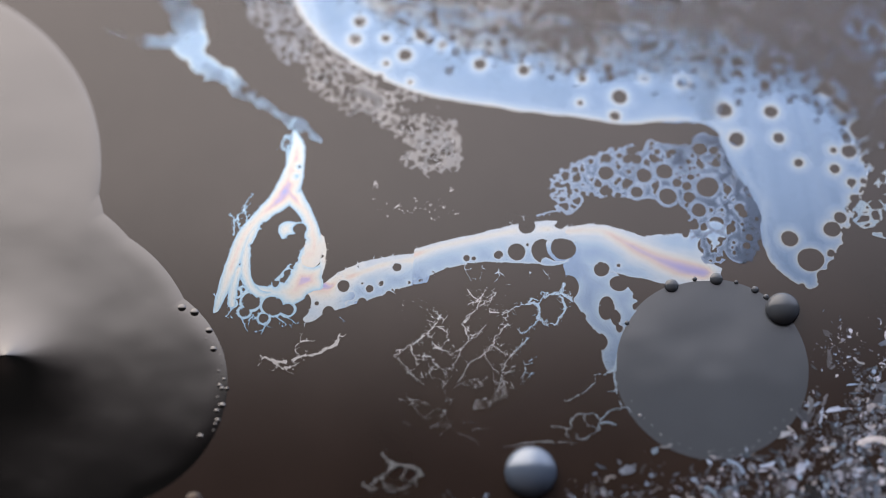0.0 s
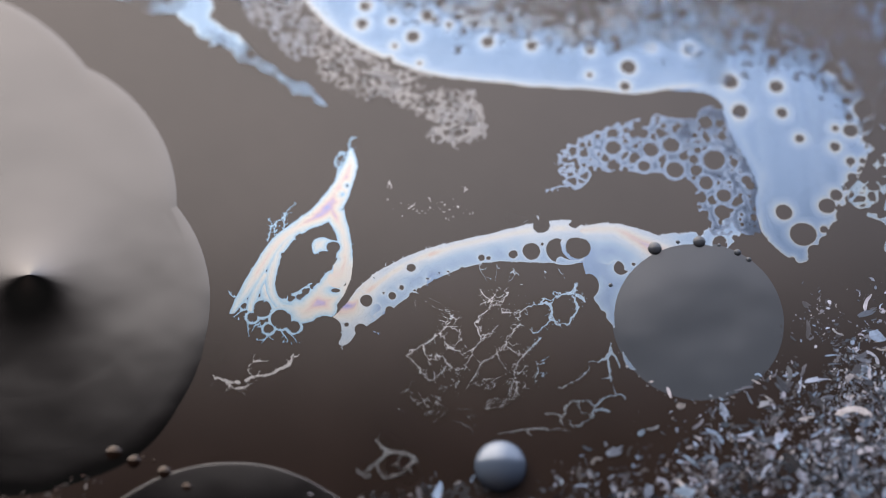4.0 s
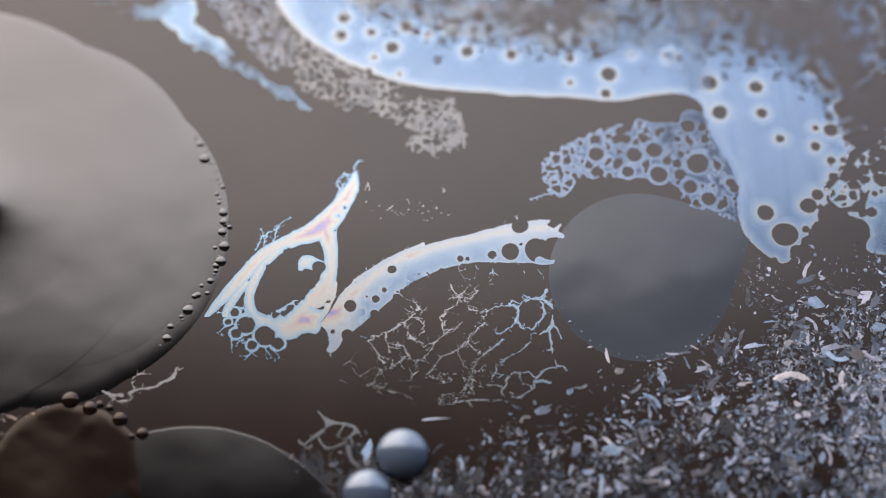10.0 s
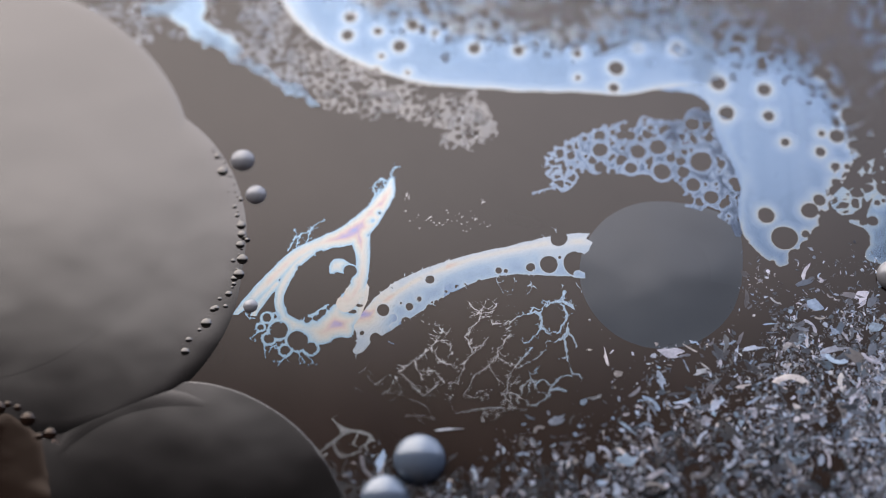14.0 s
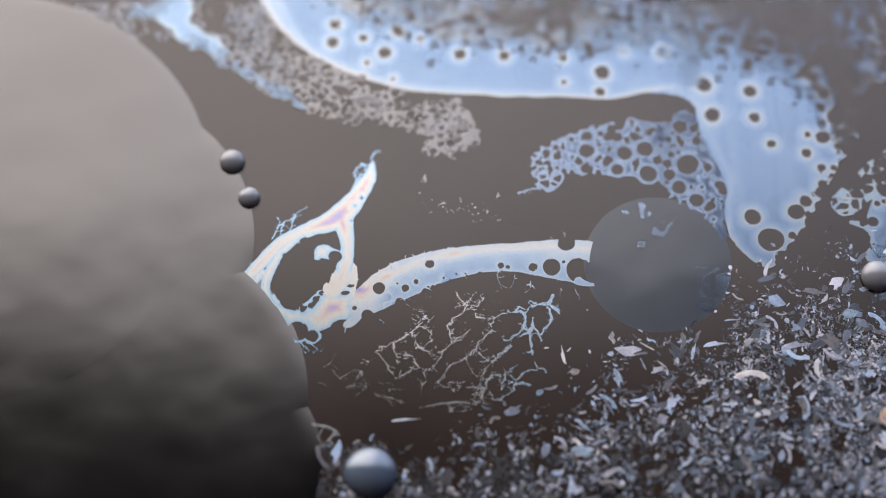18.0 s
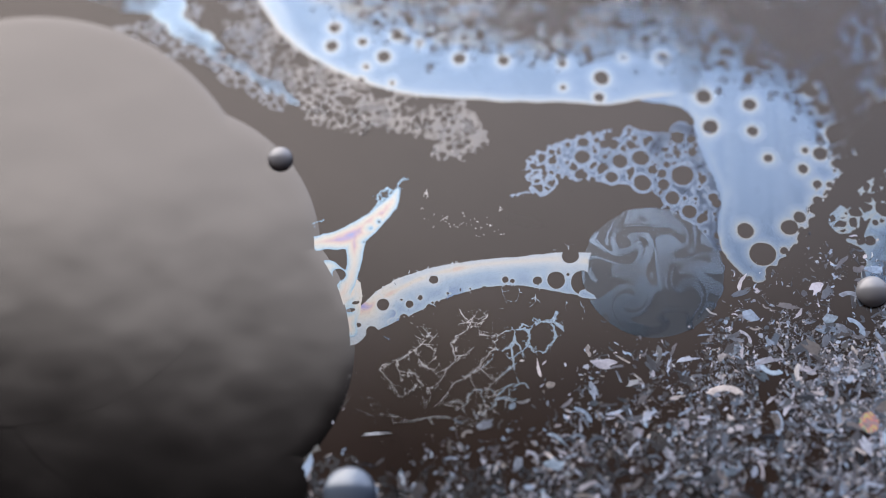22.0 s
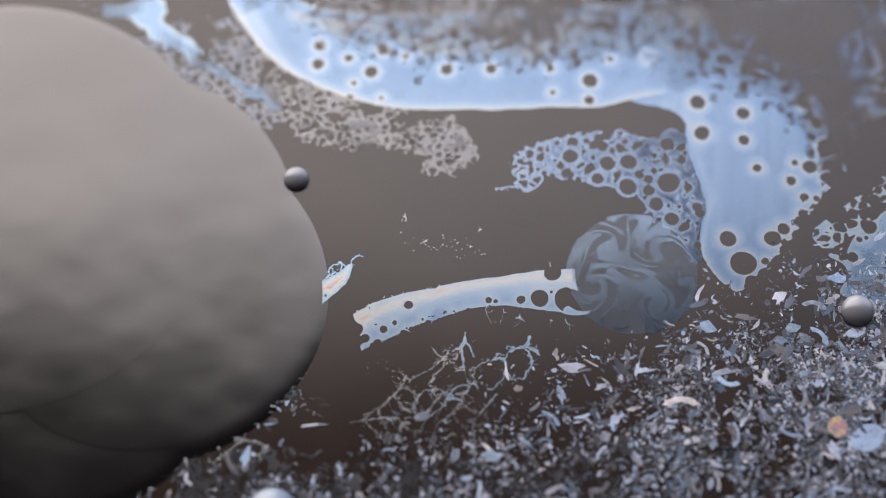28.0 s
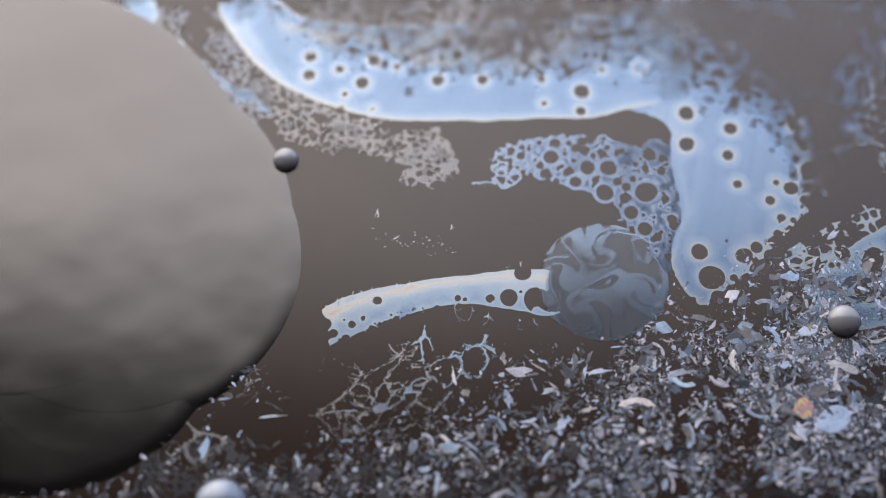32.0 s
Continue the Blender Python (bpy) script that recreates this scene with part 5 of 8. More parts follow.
def chips(top, pivot, rows):
    """The larger chips, each at its place: x, y, length, breadth, turn, shape."""
    for x, y, a, b, turn, k in rows:
        if k not in CHIPS:
            CHIPS[k] = mesh_of("flake", FLAKES[k][0], FLAKES[k][1], FLAKE_RAINBOW if k == 33 else CHIP, smooth=False)
        ob = new("flake", CHIPS[k])
        ob.parent = top
        ob.location = ((x - pivot[0]) * MM, (y - pivot[1]) * MM, 0.0075 * MM)
        ob.rotation_euler = (0.0, 0.0, radians(turn))
        ob.scale = (0.9 * a, 0.62 * b, 1.0)


def build_rafts():
    r = {}
    r["rafta"] = raft("debris_raft", PIVOT["rafta"], ((-2.59, -9.6, 7.26, -7.40, 6), (2.4, -7.6, 7.29, -6.48, 1.2), (5.08, -6.48, 7.75, -4.50, 0.12), (-10.49, -10.29, -2.62, -8.60, 1.6)), 220, 2300, 1, "greyish debris flakes floating on brown liquid", mush=(-4.0, -11.5, 7.4, -7.6))
    r["raftd"] = raft("debris_raft", PIVOT["raftd"], ((6.57, -9.6, 11.74, -5.89, 5), (7.11, -6.28, 11.50, -4.10, 1.8), (7.76, -4.30, 10.25, -3.29, 0.5)), 270, 2100, 2, "white and grey debris flakes drifting beside a drop", mush=(6.6, -11.5, 11.6, -6.9))
    r["raftc"] = raft("debris_raft", PIVOT["raftc"], ((10.89, -9.6, 14.86, -4.10, 6), (11.30, -4.30, 15.01, -2.48, 1.5), (10.48, -2.48, 15.16, -0.82, 0.6)), 300, 4500, 3, "dense white debris flakes with fine grit", mush=(11.0, -11.5, 14.8, -6.0))
    r["raftb"] = raft("debris_raft", PIVOT["raftb"], ((14.45, -4.50, 20.6, -0.61, 3), (17.2, -4.10, 20.8, -1.65, 1.2)), 300, 3000, 4, "loose white film chips on dark liquid", (0.2, 0.9))
    r["rafte"] = raft("debris_raft", PIVOT["rafte"], ((13.91, -9.9, 20.6, -4.30, 5), (13.9, -7.4, 17.6, -4.3, 2.0)), 300, 11000, 5, "dense bluish debris flakes with fine grit", (0.18, 0.9), mush=(14.0, -11.5, 21.0, -4.6))
    r["raftg"] = raft("debris_raft", PIVOT["raftg"], ((-16.20, -10.66, -11.69, -6.08, 5), (-16.63, -6.48, -13.42, -5.30, 1)), 80, 900, 6, "dull brownish debris flakes beside a large drop", dull=True)
    r["raftf"] = raft("debris_raft", (-6.67, -7.06), ((-4.88, -5.69, -4.16, -5.10, 1), (-6.31, -7.06, -5.42, -6.28, 1), (-8.60, -8.78, -6.47, -7.54, 1.4)), 46, 110, 7, "pale film scraps along the rim of a large drop", (0.15, 0.5))
    chips(r["rafta"], PIVOT["rafta"], ((3.84, -6.10, 0.919, 1.340, 20, 0), (4.74, -5.40, 0.421, 0.574, 60, 3), (0.29, -6.38, 1.436, 0.574, 5, 1), (-1.90, -7.54, 1.148, 1.340, 70, 2),))
    chips(r["raftd"], PIVOT["raftd"], ((5.83, -4.04, 1.053, 0.766, 100, 1), (5.28, -3.78, 0.268, 0.345, 0, 2), (7.17, -6.10, 0.766, 0.957, 90, 4), (8.90, -4.58, 0.689, 0.957, 20, 2), (6.49, -6.52, 1.148, 0.766, -40, 1), (6.25, -4.60, 0.459, 0.689, 30, 3), (8.43, -3.98, 0.574, 0.459, 10, 6), (9.62, -4.26, 0.383, 0.651, 80, 2), (8.15, -5.79, 0.498, 0.574, 10, 7), (9.36, -5.69, 0.651, 0.957, 60, 0),))
    chips(r["raftc"], PIVOT["raftc"], ((10.73, -3.70, 1.225, 1.148, 8, 1), (10.30, -5.06, 0.880, 1.148, 10, 4), (11.35, -2.84, 0.842, 0.421, 5, 1), (11.38, -3.15, 0.766, 0.421, 0, 4), (12.63, -1.34, 1.072, 0.957, 20, 0), (12.96, -2.17, 0.880, 1.148, -15, 3), (12.52, -3.45, 0.842, 0.766, 85, 1), (11.84, -5.10, 1.436, 1.436, 10, 5), (10.15, -3.98, 0.421, 0.574, 80, 2), (11.97, -4.04, 0.651, 0.498, 88, 4), (13.40, -5.12, 0.804, 0.766, 40, 1), (13.76, -5.24, 0.689, 0.689, 45, 4), (12.15, -6.16, 0.766, 0.957, 15, 6), (13.40, -3.74, 1.531, 1.531, 10, 1), (13.68, -3.03, 0.804, 1.148, 70, 2), (14.16, -1.80, 1.110, 1.455, -10, 7),))
    chips(r["raftb"], PIVOT["raftb"], ((14.87, -2.17, 0.880, 1.148, 60, 0), (14.95, -3.09, 0.766, 0.957, 20, 3), (18.04, -4.56, 1.416, 1.340, -20, 6), (16.14, -2.48, 0.766, 1.148, 40, 2), (15.29, -3.49, 0.842, 1.148, -30, 0), (17.00, -3.29, 0.880, 0.957, 10, 3),))
    chips(r["rafte"], PIVOT["rafte"], ((15.21, -7.31, 0.995, 1.531, 60, 2), (16.70, -7.04, 1.455, 1.531, 30, 32), (16.30, -6.08, 0.766, 0.574, 30, 32), (15.73, -6.67, 0.880, 1.148, 70, 33), (14.80, -4.80, 0.574, 0.842, 10, 0), (15.24, -5.10, 0.498, 0.766, 50, 3), (15.74, -4.70, 0.651, 0.842, 20, 6),))
    return r


# ---- drops ----
def rim_beads(parent, radius, n, a0, a1, seed, lo, hi, squash=0.16, inset=0.34, material=DROP):
    """Small bumps and beads caught under the skin along a drop's rim."""
    rng = random.Random(seed)
    kinds = [bead_mesh("bead", lo + (hi - lo) * k / 4, material, squash, 14) for k in range(5)]
    for k in range(n):
        a = radians(a0 + (a1 - a0) * (k + rng.uniform(-0.45, 0.45)) / n)
        rr = radius - 0.08 - inset * rng.random() ** 1.3
        size = min(4, int(5 * rng.random() ** 2.0))
        part("bead", kinds[size], parent, loc=(rr * math.cos(a) * MM, rr * math.sin(a) * MM, 0.008 * MM))


# radius, height, shape and shoulder of the bulges that make up the large drop, mm
LOBES = ((6.17, 0.0148, 3, 0.80), (4.10, 0.0144, 8, 0.80), (5.88, 0.0146, 5, 0.80), (7.99, 0.0150, 11, 0.50), (6.20, 0.0142, 14, 0.80))


def build_drops():
    d = {}
    big = tagged(new("large_drop"), "large grey glossy drop with a beaded rim on the liquid", "drop")
    for k, (r, top, seed, shoulder) in enumerate(LOBES):
        d["lobe_%d" % k] = part("lobe", dome("lobe", r, top, DROP, seed, 84, 280, 0.004, shoulder), big)
    d["bead_row"] = row = part("bead", bead_mesh("bead", 0.1, DROP, 0.5, 14), big, "row of beads along the drop's rim")
    row.data.transform(Matrix.Translation((LOBES[2][0] * MM, 0, 0)))
    rim_beads(row, LOBES[2][0], 46, -50, 40, 22, 0.05, 0.19)
    d["bead_arc"] = arc = part("bead", bead_mesh("bead", 0.08, DROP, 0.5, 14), big, "beads strung along the bulging side of the drop")
    arc.data.transform(Matrix.Translation((LOBES[1][0] * MM, 0, 0)))
    rim_beads(arc, LOBES[1][0], 24, -28, 52, 23, 0.04, 0.15)
    d["pit"] = part("crest", dome("crest", 5.2, 0.2, DROP, 31, 110, 160, 0.01, 1.5, profile=crest_profile), big, "pointed crest with a bright and a dark flank")
    low = tagged(new("front_drop", dome("front_drop", 5.742, 0.0132, DROP, 9, 70, 220, 0.006, 0.3, profile=front_profile)), "dark grey rounded drop with a pale rim", "drop")
    d["front"] = low
    brown = tagged(new("brown_drop", dome("brown_drop", 2.680, 0.03, BROWN, 12, 60, 160, 0.06, 0.5, 0.012, crease=0.03)), "dark brownish drop between two larger drops", "drop")
    rim_beads(brown, 2.871, 7, 30, 100, 15, 0.14, 0.3, 0.5, material=BROWN)
    d["brown"] = brown
    lens = tagged(new("round_lens_drop"), "flat round blue-grey drop with film swirls on it", "drop")
    d["lens"] = lens
    part("cap", dome("cap", 3.407, 0.2, LENS, 15, 60, 180, 0.004, 1.340, 0.001, profile=lens_profile), lens)
    d["tip"] = part("tip", pointed_mesh(), lens, "pointed corner of the drop")
    rng = random.Random(71)
    kinds = [bead_mesh("bead", r, BEAD, 0.8, 14) for r in (0.03, 0.04, 0.06)]
    for k in range(18):
        a, rr = radians(205 + 130 * (k + rng.uniform(-0.4, 0.4)) / 18), 2.948 * rng.uniform(0.98, 1.01)
        part("bead", kinds[min(2, int(3 * rng.random() ** 1.6))], lens, loc=(rr * math.cos(a) * MM, rr * math.sin(a) * MM, 0.012 * MM))
    first = None
    for a, rr, r in ((112, 3.16, 0.24), (84, 3.2, 0.22), (60, 3.22, 0.13), (52, 3.2, 0.10), (97, 3.2, 0.08), (72, 3.22, 0.07), (150, 3.15, 0.08)):
        me = bead_mesh("bead", r, LENS, 0.6, 20)
        me.transform(Matrix.Translation((rr * math.cos(radians(a)) * MM, rr * math.sin(radians(a)) * MM, 0.03 * MM)))
        ob = part("bead", me, first or lens, "small bead on the drop's rim")
        first = first or ob
    d["rim_bead"] = first
    sw = swirl_mesh(2.527)
    d["swirl"] = part("swirl_film", sw, lens, "pale blue swirling film on the drop's top")
    for name, r in (("bead_low", 45), ("bead_right", 30), ("bead_a", 23), ("bead_b", 20), ("bead_c", 14), ("bead_edge", 29), ("bead_front", 42)):
        blue = name in ("bead_low", "bead_front")
        me = bead_mesh("bead_drop", r * 0.019, BEAD_BLUE if blue else LENS if name == "bead_right" else BEAD, 0.72, 36)
        d[name] = tagged(new("bead_drop", me), "round blue-grey bead of liquid, dark below" if blue else "small round pale bead of liquid, shaded below", "bead", "small beads")
    return d


def swirl_mesh(R):
    """Curled film bands that follow the cap's surface."""
    s = Sheet(-R - 0.1, -R - 0.1, R + 0.1, R + 0.1, 0.024)
    x, y = s.x.copy(), s.y.copy()
    for cx, cy, k, w in ((-1.1, 0.8, 3.0, 0.6), (1.0, 0.9, -3.0, 0.6), (-0.6, -1.1, -2.8, 0.6), (1.1, -0.7, 3.0, 0.6), (-1.7, -0.3, -2.6, 0.5), (0.2, 1.7, 2.6, 0.5), (0.3, -1.7, 2.4, 0.5), (1.9, 0.1, -2.6, 0.5), (-2.2, 1.3, 2.4, 0.6), (2.2, 1.4, -2.4, 0.6), (2.0, -1.7, 2.4, 0.6), (-1.9, -1.8, -2.4, 0.6), (0.0, 0.1, 1.6, 0.9)):
        dx, dy = x - cx, y - cy
        a = k * np.exp(-(dx * dx + dy * dy) / (w * w))
        x, y = cx + dx * np.cos(a) - dy * np.sin(a), cy + dx * np.sin(a) + dy * np.cos(a)
    a = fbm(x, y, 0.85, 91, 2)
    skin = 0.62 * np.clip(0.25 + 3.2 * np.sin(17.0 * a + 0.6), 0, 1) * np.clip(0.85 + 2.5 * fbm(s.x, s.y, 0.8, 93, 2), 0.45, 1)
    s.f = R - np.hypot(s.x, s.y) + 0.15 * fbm(s.x, s.y, 0.5, 92)
    s.depth = lambda px, py: skin[np.clip(np.rint((py - s.y0) / s.step).astype(int), 0, s.ny - 1), np.clip(np.rint((px - s.x0) / s.step).astype(int), 0, s.nx - 1)] + 0.02
    me = s.mesh("swirl_film", FILM_SWIRL, 0.0, 0.08, 0.0005, True)
    for v in me.vertices:
        px, py = v.co.x / MM, v.co.y / MM
        v.co.z += (lens_profile(math.hypot(px, py)) + 0.003 + 0.003 * float(fbm(np.float64(px), np.float64(py), 0.9, 95, 2))) * MM
    me.update()
    return me


THINGS = {}
for key, build in (("band", build_band), ("lobe", build_lobe), ("net", build_net), ("streak", build_streak), ("lace", build_lace), ("neck", build_neck), ("loop", build_loop),
                   ("body", build_body), ("start", build_body_start), ("torn", build_start_tip), ("end", build_body_end), ("foot", build_foot), ("dend", build_threads), ("dendlow", build_low_threads), ("tail", build_tail), ("far", build_far_film), ("specks", build_specks)):
    THINGS[key] = build()
THINGS.update(build_drops())
THINGS.update(build_rafts())


# ---- what moves ----
def drift(rows, z=0.0):
    """Rows of seconds, millimetres and degrees of turn on the liquid."""
    return [(r[0], pose(r[1] * MM, r[2] * MM, (r[4] if len(r) > 4 else z) * MM, 0, 0, r[3])) for r in rows]


def motions():
    walk(THINGS["band"], drift([(0, 2.06, 6.91, -4.6), (0.5, 2.07, 7.03, -4.5), (1, 2.06, 7.16, -4.2), (1.5, 2.05, 7.29, -4.2), (2, 2.07, 7.42, -4.0), (2.5, 2.14, 7.55, -3.5), (3, 2.25, 7.68, -2.7), (3.5, 2.33, 7.80, -1.9), (5.5, 2.40, 7.92, 0.2), (6, 2.45, 7.93, 0.5), (6.5, 2.40, 7.95, 0.7), (7, 2.27, 7.93, 1.0), (7.5, 2.14, 7.82, 1.3), (8, 2.02, 7.76, 1.3), (8.5, 1.89, 7.67, 1.0), (9, 1.70, 7.53, 0.0), (9.5, 1.61, 7.49, 0.0), (10, 1.64, 7.49, 0.0), (10.5, 1.74, 7.50, 0.0), (11, 1.80, 7.47, 0.0), (11.5, 1.85, 7.47, -0.3), (12, 1.85, 7.48, 0.0), (12.5, 1.84, 7.51, 0.0), (13, 1.84, 7.53, 0.3), (13.5, 1.86, 7.56, 0.8), (14, 1.90, 7.63, 1.3), (14.5, 1.93, 7.71, 2.1), (16.5, 1.57, 7.53, 2.1), (17, 1.54, 7.54, 2.4), (17.5, 1.48, 7.50, 2.7), (18, 1.39, 7.41, 2.1), (18.5, 1.36, 7.34, 1.6), (19, 1.36, 7.31, 1.6), (19.5, 1.33, 7.29, 1.3), (20, 1.38, 7.27, 1.3), (20.5, 1.40, 7.23, 1.0), (21, 1.38, 7.21, 0.8), (21.5, 1.38, 7.21, 0.8), (22, 1.36, 7.22, 1.6), (22.5, 1.36, 7.22, 1.6), (23, 1.43, 7.26, 1.6), (23.5, 1.43, 7.30, 2.1), (24, 1.34, 7.22, 2.1), (24.5, 1.26, 7.12, 1.6), (25, 1.26, 7.09, 1.6), (25.5, 1.26, 7.09, 1.6), (27.5, 1.13, 6.97, 5.2), (28, 0.93, 6.83, 5.4), (28.5, 0.76, 6.60, 4.4), (29, 0.73, 6.51, 4.3), (29.5, 0.69, 6.52, 4.4), (30, 0.61, 6.47, 4.2), (30.5, 0.60, 6.43, 4.3), (31, 0.63, 6.42, 4.5), (31.5, 0.66, 6.41, 5.4), (32, 0.62, 6.39, 5.5)]))
    walk(THINGS["lobe"], drift([(0, 11.87, 3.16, 1.4), (0.5, 11.87, 3.21, 1.0), (1, 11.81, 3.30, -0.2), (1.5, 11.75, 3.39, -1.0), (2, 11.72, 3.50, -1.8), (2.5, 11.76, 3.62, -2.4), (3, 11.84, 3.76, -2.8), (3.5, 11.92, 3.95, -3.2), (5.5, 12.03, 4.51, -1.9), (6, 12.09, 4.54, -1.7), (6.5, 12.09, 4.62, -1.1), (7, 12.01, 4.69, -0.3), (7.5, 11.87, 4.74, 0.1), (8, 11.73, 4.67, 0.2), (8.5, 11.61, 4.47, -0.4), (9, 11.41, 4.33, 0.0), (9.5, 11.27, 4.20, -1.2), (10, 11.28, 4.13, -2.0), (10.5, 11.36, 4.07, -2.4), (11, 11.39, 3.94, -3.4), (11.5, 11.42, 3.85, -4.0), (12, 11.40, 3.81, -4.4), (12.5, 11.39, 3.84, -4.6), (13, 11.38, 3.86, -5.0), (13.5, 11.40, 3.91, -5.4), (14, 11.45, 4.01, -5.2), (14.5, 11.52, 4.12, -5.0), (16.5, 11.20, 4.17, -3.4), (17, 11.14, 4.14, -4.1), (17.5, 11.06, 4.09, -4.9), (18, 10.96, 3.95, -4.7), (18.5, 10.92, 3.83, -4.8), (19, 10.88, 3.73, -5.2), (19.5, 10.82, 3.67, -6.0), (20, 10.87, 3.60, -6.0), (20.5, 10.89, 3.48, -6.4), (21, 10.86, 3.41, -6.6), (21.5, 10.85, 3.38, -7.2), (22, 10.81, 3.41, -7.4), (22.5, 10.81, 3.41, -7.4), (23, 10.89, 3.40, -7.8), (23.5, 10.86, 3.45, -8.4), (24, 10.77, 3.38, -8.2), (24.5, 10.67, 3.25, -8.3), (25, 10.63, 3.15, -8.9), (25.5, 10.63, 3.10, -9.5), (27.5, 10.62, 3.13, -11.4), (28, 10.40, 3.06, -11.6), (28.5, 10.12, 2.87, -12.1), (29, 10.04, 2.74, -13.0), (29.5, 9.97, 2.68, -14.0), (30, 9.84, 2.60, -15.1), (30.5, 9.79, 2.55, -15.8), (31, 9.75, 2.50, -16.6), (31.5, 9.73, 2.50, -17.5), (32, 9.69, 2.48, -17.8)]))
    walk(THINGS["net"], drift([(0, 7.31, 2.61, -5.1), (0.5, 7.28, 2.69, -5.7), (1, 7.27, 2.81, -5.1), (1.5, 7.23, 2.93, -5.5), (2, 7.24, 3.05, -5.0), (2.5, 7.30, 3.16, -5.6), (3, 7.41, 3.30, -5.6), (3.5, 7.52, 3.48, -5.0), (5.5, 7.76, 3.82, -1.7), (6, 7.85, 3.84, -1.1), (6.5, 7.87, 3.85, -0.6), (7, 7.77, 3.85, 0.6), (7.5, 7.65, 3.89, 0.6), (8, 7.49, 3.80, -0.0), (8.5, 7.40, 3.67, 0.0), (9, 7.17, 3.50, 0.0), (9.5, 7.01, 3.47, -1.1), (10, 7.01, 3.43, -2.2), (10.5, 7.07, 3.42, -2.8), (11, 7.11, 3.36, -3.3), (11.5, 7.14, 3.32, -3.8), (12, 7.11, 3.30, -3.3), (12.5, 7.08, 3.32, -3.8), (13, 7.07, 3.38, -3.8), (13.5, 7.09, 3.45, -3.8), (14, 7.14, 3.55, -3.8), (14.5, 7.20, 3.65, -3.8), (16.5, 6.90, 3.58, -3.8), (17, 6.82, 3.60, -4.4), (17.5, 6.75, 3.62, -4.9), (18, 6.67, 3.48, -5.0), (18.5, 6.62, 3.38, -6.0), (19, 6.57, 3.33, -6.6), (19.5, 6.51, 3.30, -6.6), (20, 6.57, 3.25, -7.1), (20.5, 6.57, 3.15, -7.1), (21, 6.55, 3.10, -7.6), (21.5, 6.52, 3.10, -7.6), (22, 6.49, 3.15, -8.1), (22.5, 6.51, 3.15, -8.2), (23, 6.57, 3.15, -8.2), (23.5, 6.57, 3.23, -8.8), (24, 6.48, 3.16, -8.8), (24.5, 6.37, 3.03, -8.7), (25, 6.32, 3.00, -9.8), (25.5, 6.32, 2.98, -10.4), (27.5, 6.29, 3.06, -13.0), (28, 6.04, 3.03, -13.2), (28.5, 5.78, 2.88, -12.8), (29, 5.70, 2.78, -13.9), (29.5, 5.61, 2.78, -15.0), (30, 5.49, 2.76, -15.5), (30.5, 5.40, 2.75, -16.0), (31, 5.39, 2.78, -17.2), (31.5, 5.37, 2.83, -19.0), (32, 5.31, 2.83, -19.0)]))
    walk(THINGS["streak"], drift([(0, -6.97, 6.34, 0.0), (0.5, -6.94, 6.55, 0.0), (1, -6.98, 6.76, 0.0), (1.5, -6.99, 6.94, 0.0), (2, -7.00, 7.11, 0.0), (2.5, -6.91, 7.29, 0.0), (3, -6.86, 7.47, 0.0), (3.5, -6.87, 7.68, 0.0), (5.5, -6.72, 7.85, 0.0), (6, -6.69, 7.93, 0.0), (6.5, -6.91, 7.96, 0.0), (7, -7.03, 7.89, 0.0), (7.5, -7.06, 7.82, 0.0), (8, -7.15, 7.78, 0.0), (8.5, -7.36, 7.71, 0.0), (9, -7.47, 7.54, 0.0), (9.5, -7.47, 7.54, 0.0), (10, -7.42, 7.57, 0.0), (10.5, -7.26, 7.57, 0.0), (11, -7.14, 7.57, 0.0), (11.5, -7.08, 7.61, 0.0), (12, -7.05, 7.61, 0.0), (12.5, -7.08, 7.64, 0.0), (13, -7.11, 7.68, 0.0), (13.5, -7.11, 7.68, 0.0), (14, -7.11, 7.71, 0.0), (14.5, -7.15, 7.78, 0.0), (16.5, -7.45, 7.64, 0.0), (17, -7.54, 7.71, 0.0), (17.5, -7.54, 7.64, 0.0), (18, -7.57, 7.61, 0.0), (18.5, -7.66, 7.61, 0.0), (19, -7.66, 7.57, 0.0), (19.5, -7.60, 7.61, 0.0), (20, -7.54, 7.64, 0.0), (20.5, -7.54, 7.64, 0.0), (21, -7.60, 7.68, 0.0), (21.5, -7.76, 7.75, 0.0), (22, -7.82, 7.82, 0.0), (22.5, -7.77, 7.89, 0.0), (23, -7.86, 7.93, 0.0), (23.5, -7.86, 8.00, 0.0), (24, -7.95, 7.93, 0.0), (24.5, -8.04, 7.93, 0.0), (25, -8.01, 7.93, 0.0), (25.5, -8.07, 7.93, 0.0), (27.5, -8.34, 7.72, 0.0), (28, -8.52, 7.61, 0.0), (28.5, -8.64, 7.50, 0.0), (29, -8.66, 7.47, 0.0), (29.5, -8.73, 7.50, 0.0), (30, -8.79, 7.50, 0.0), (30.5, -8.82, 7.50, 0.0), (31, -8.79, 7.50, 0.0), (31.5, -8.79, 7.47, 0.0), (32, -8.82, 7.47, 0.0)]))
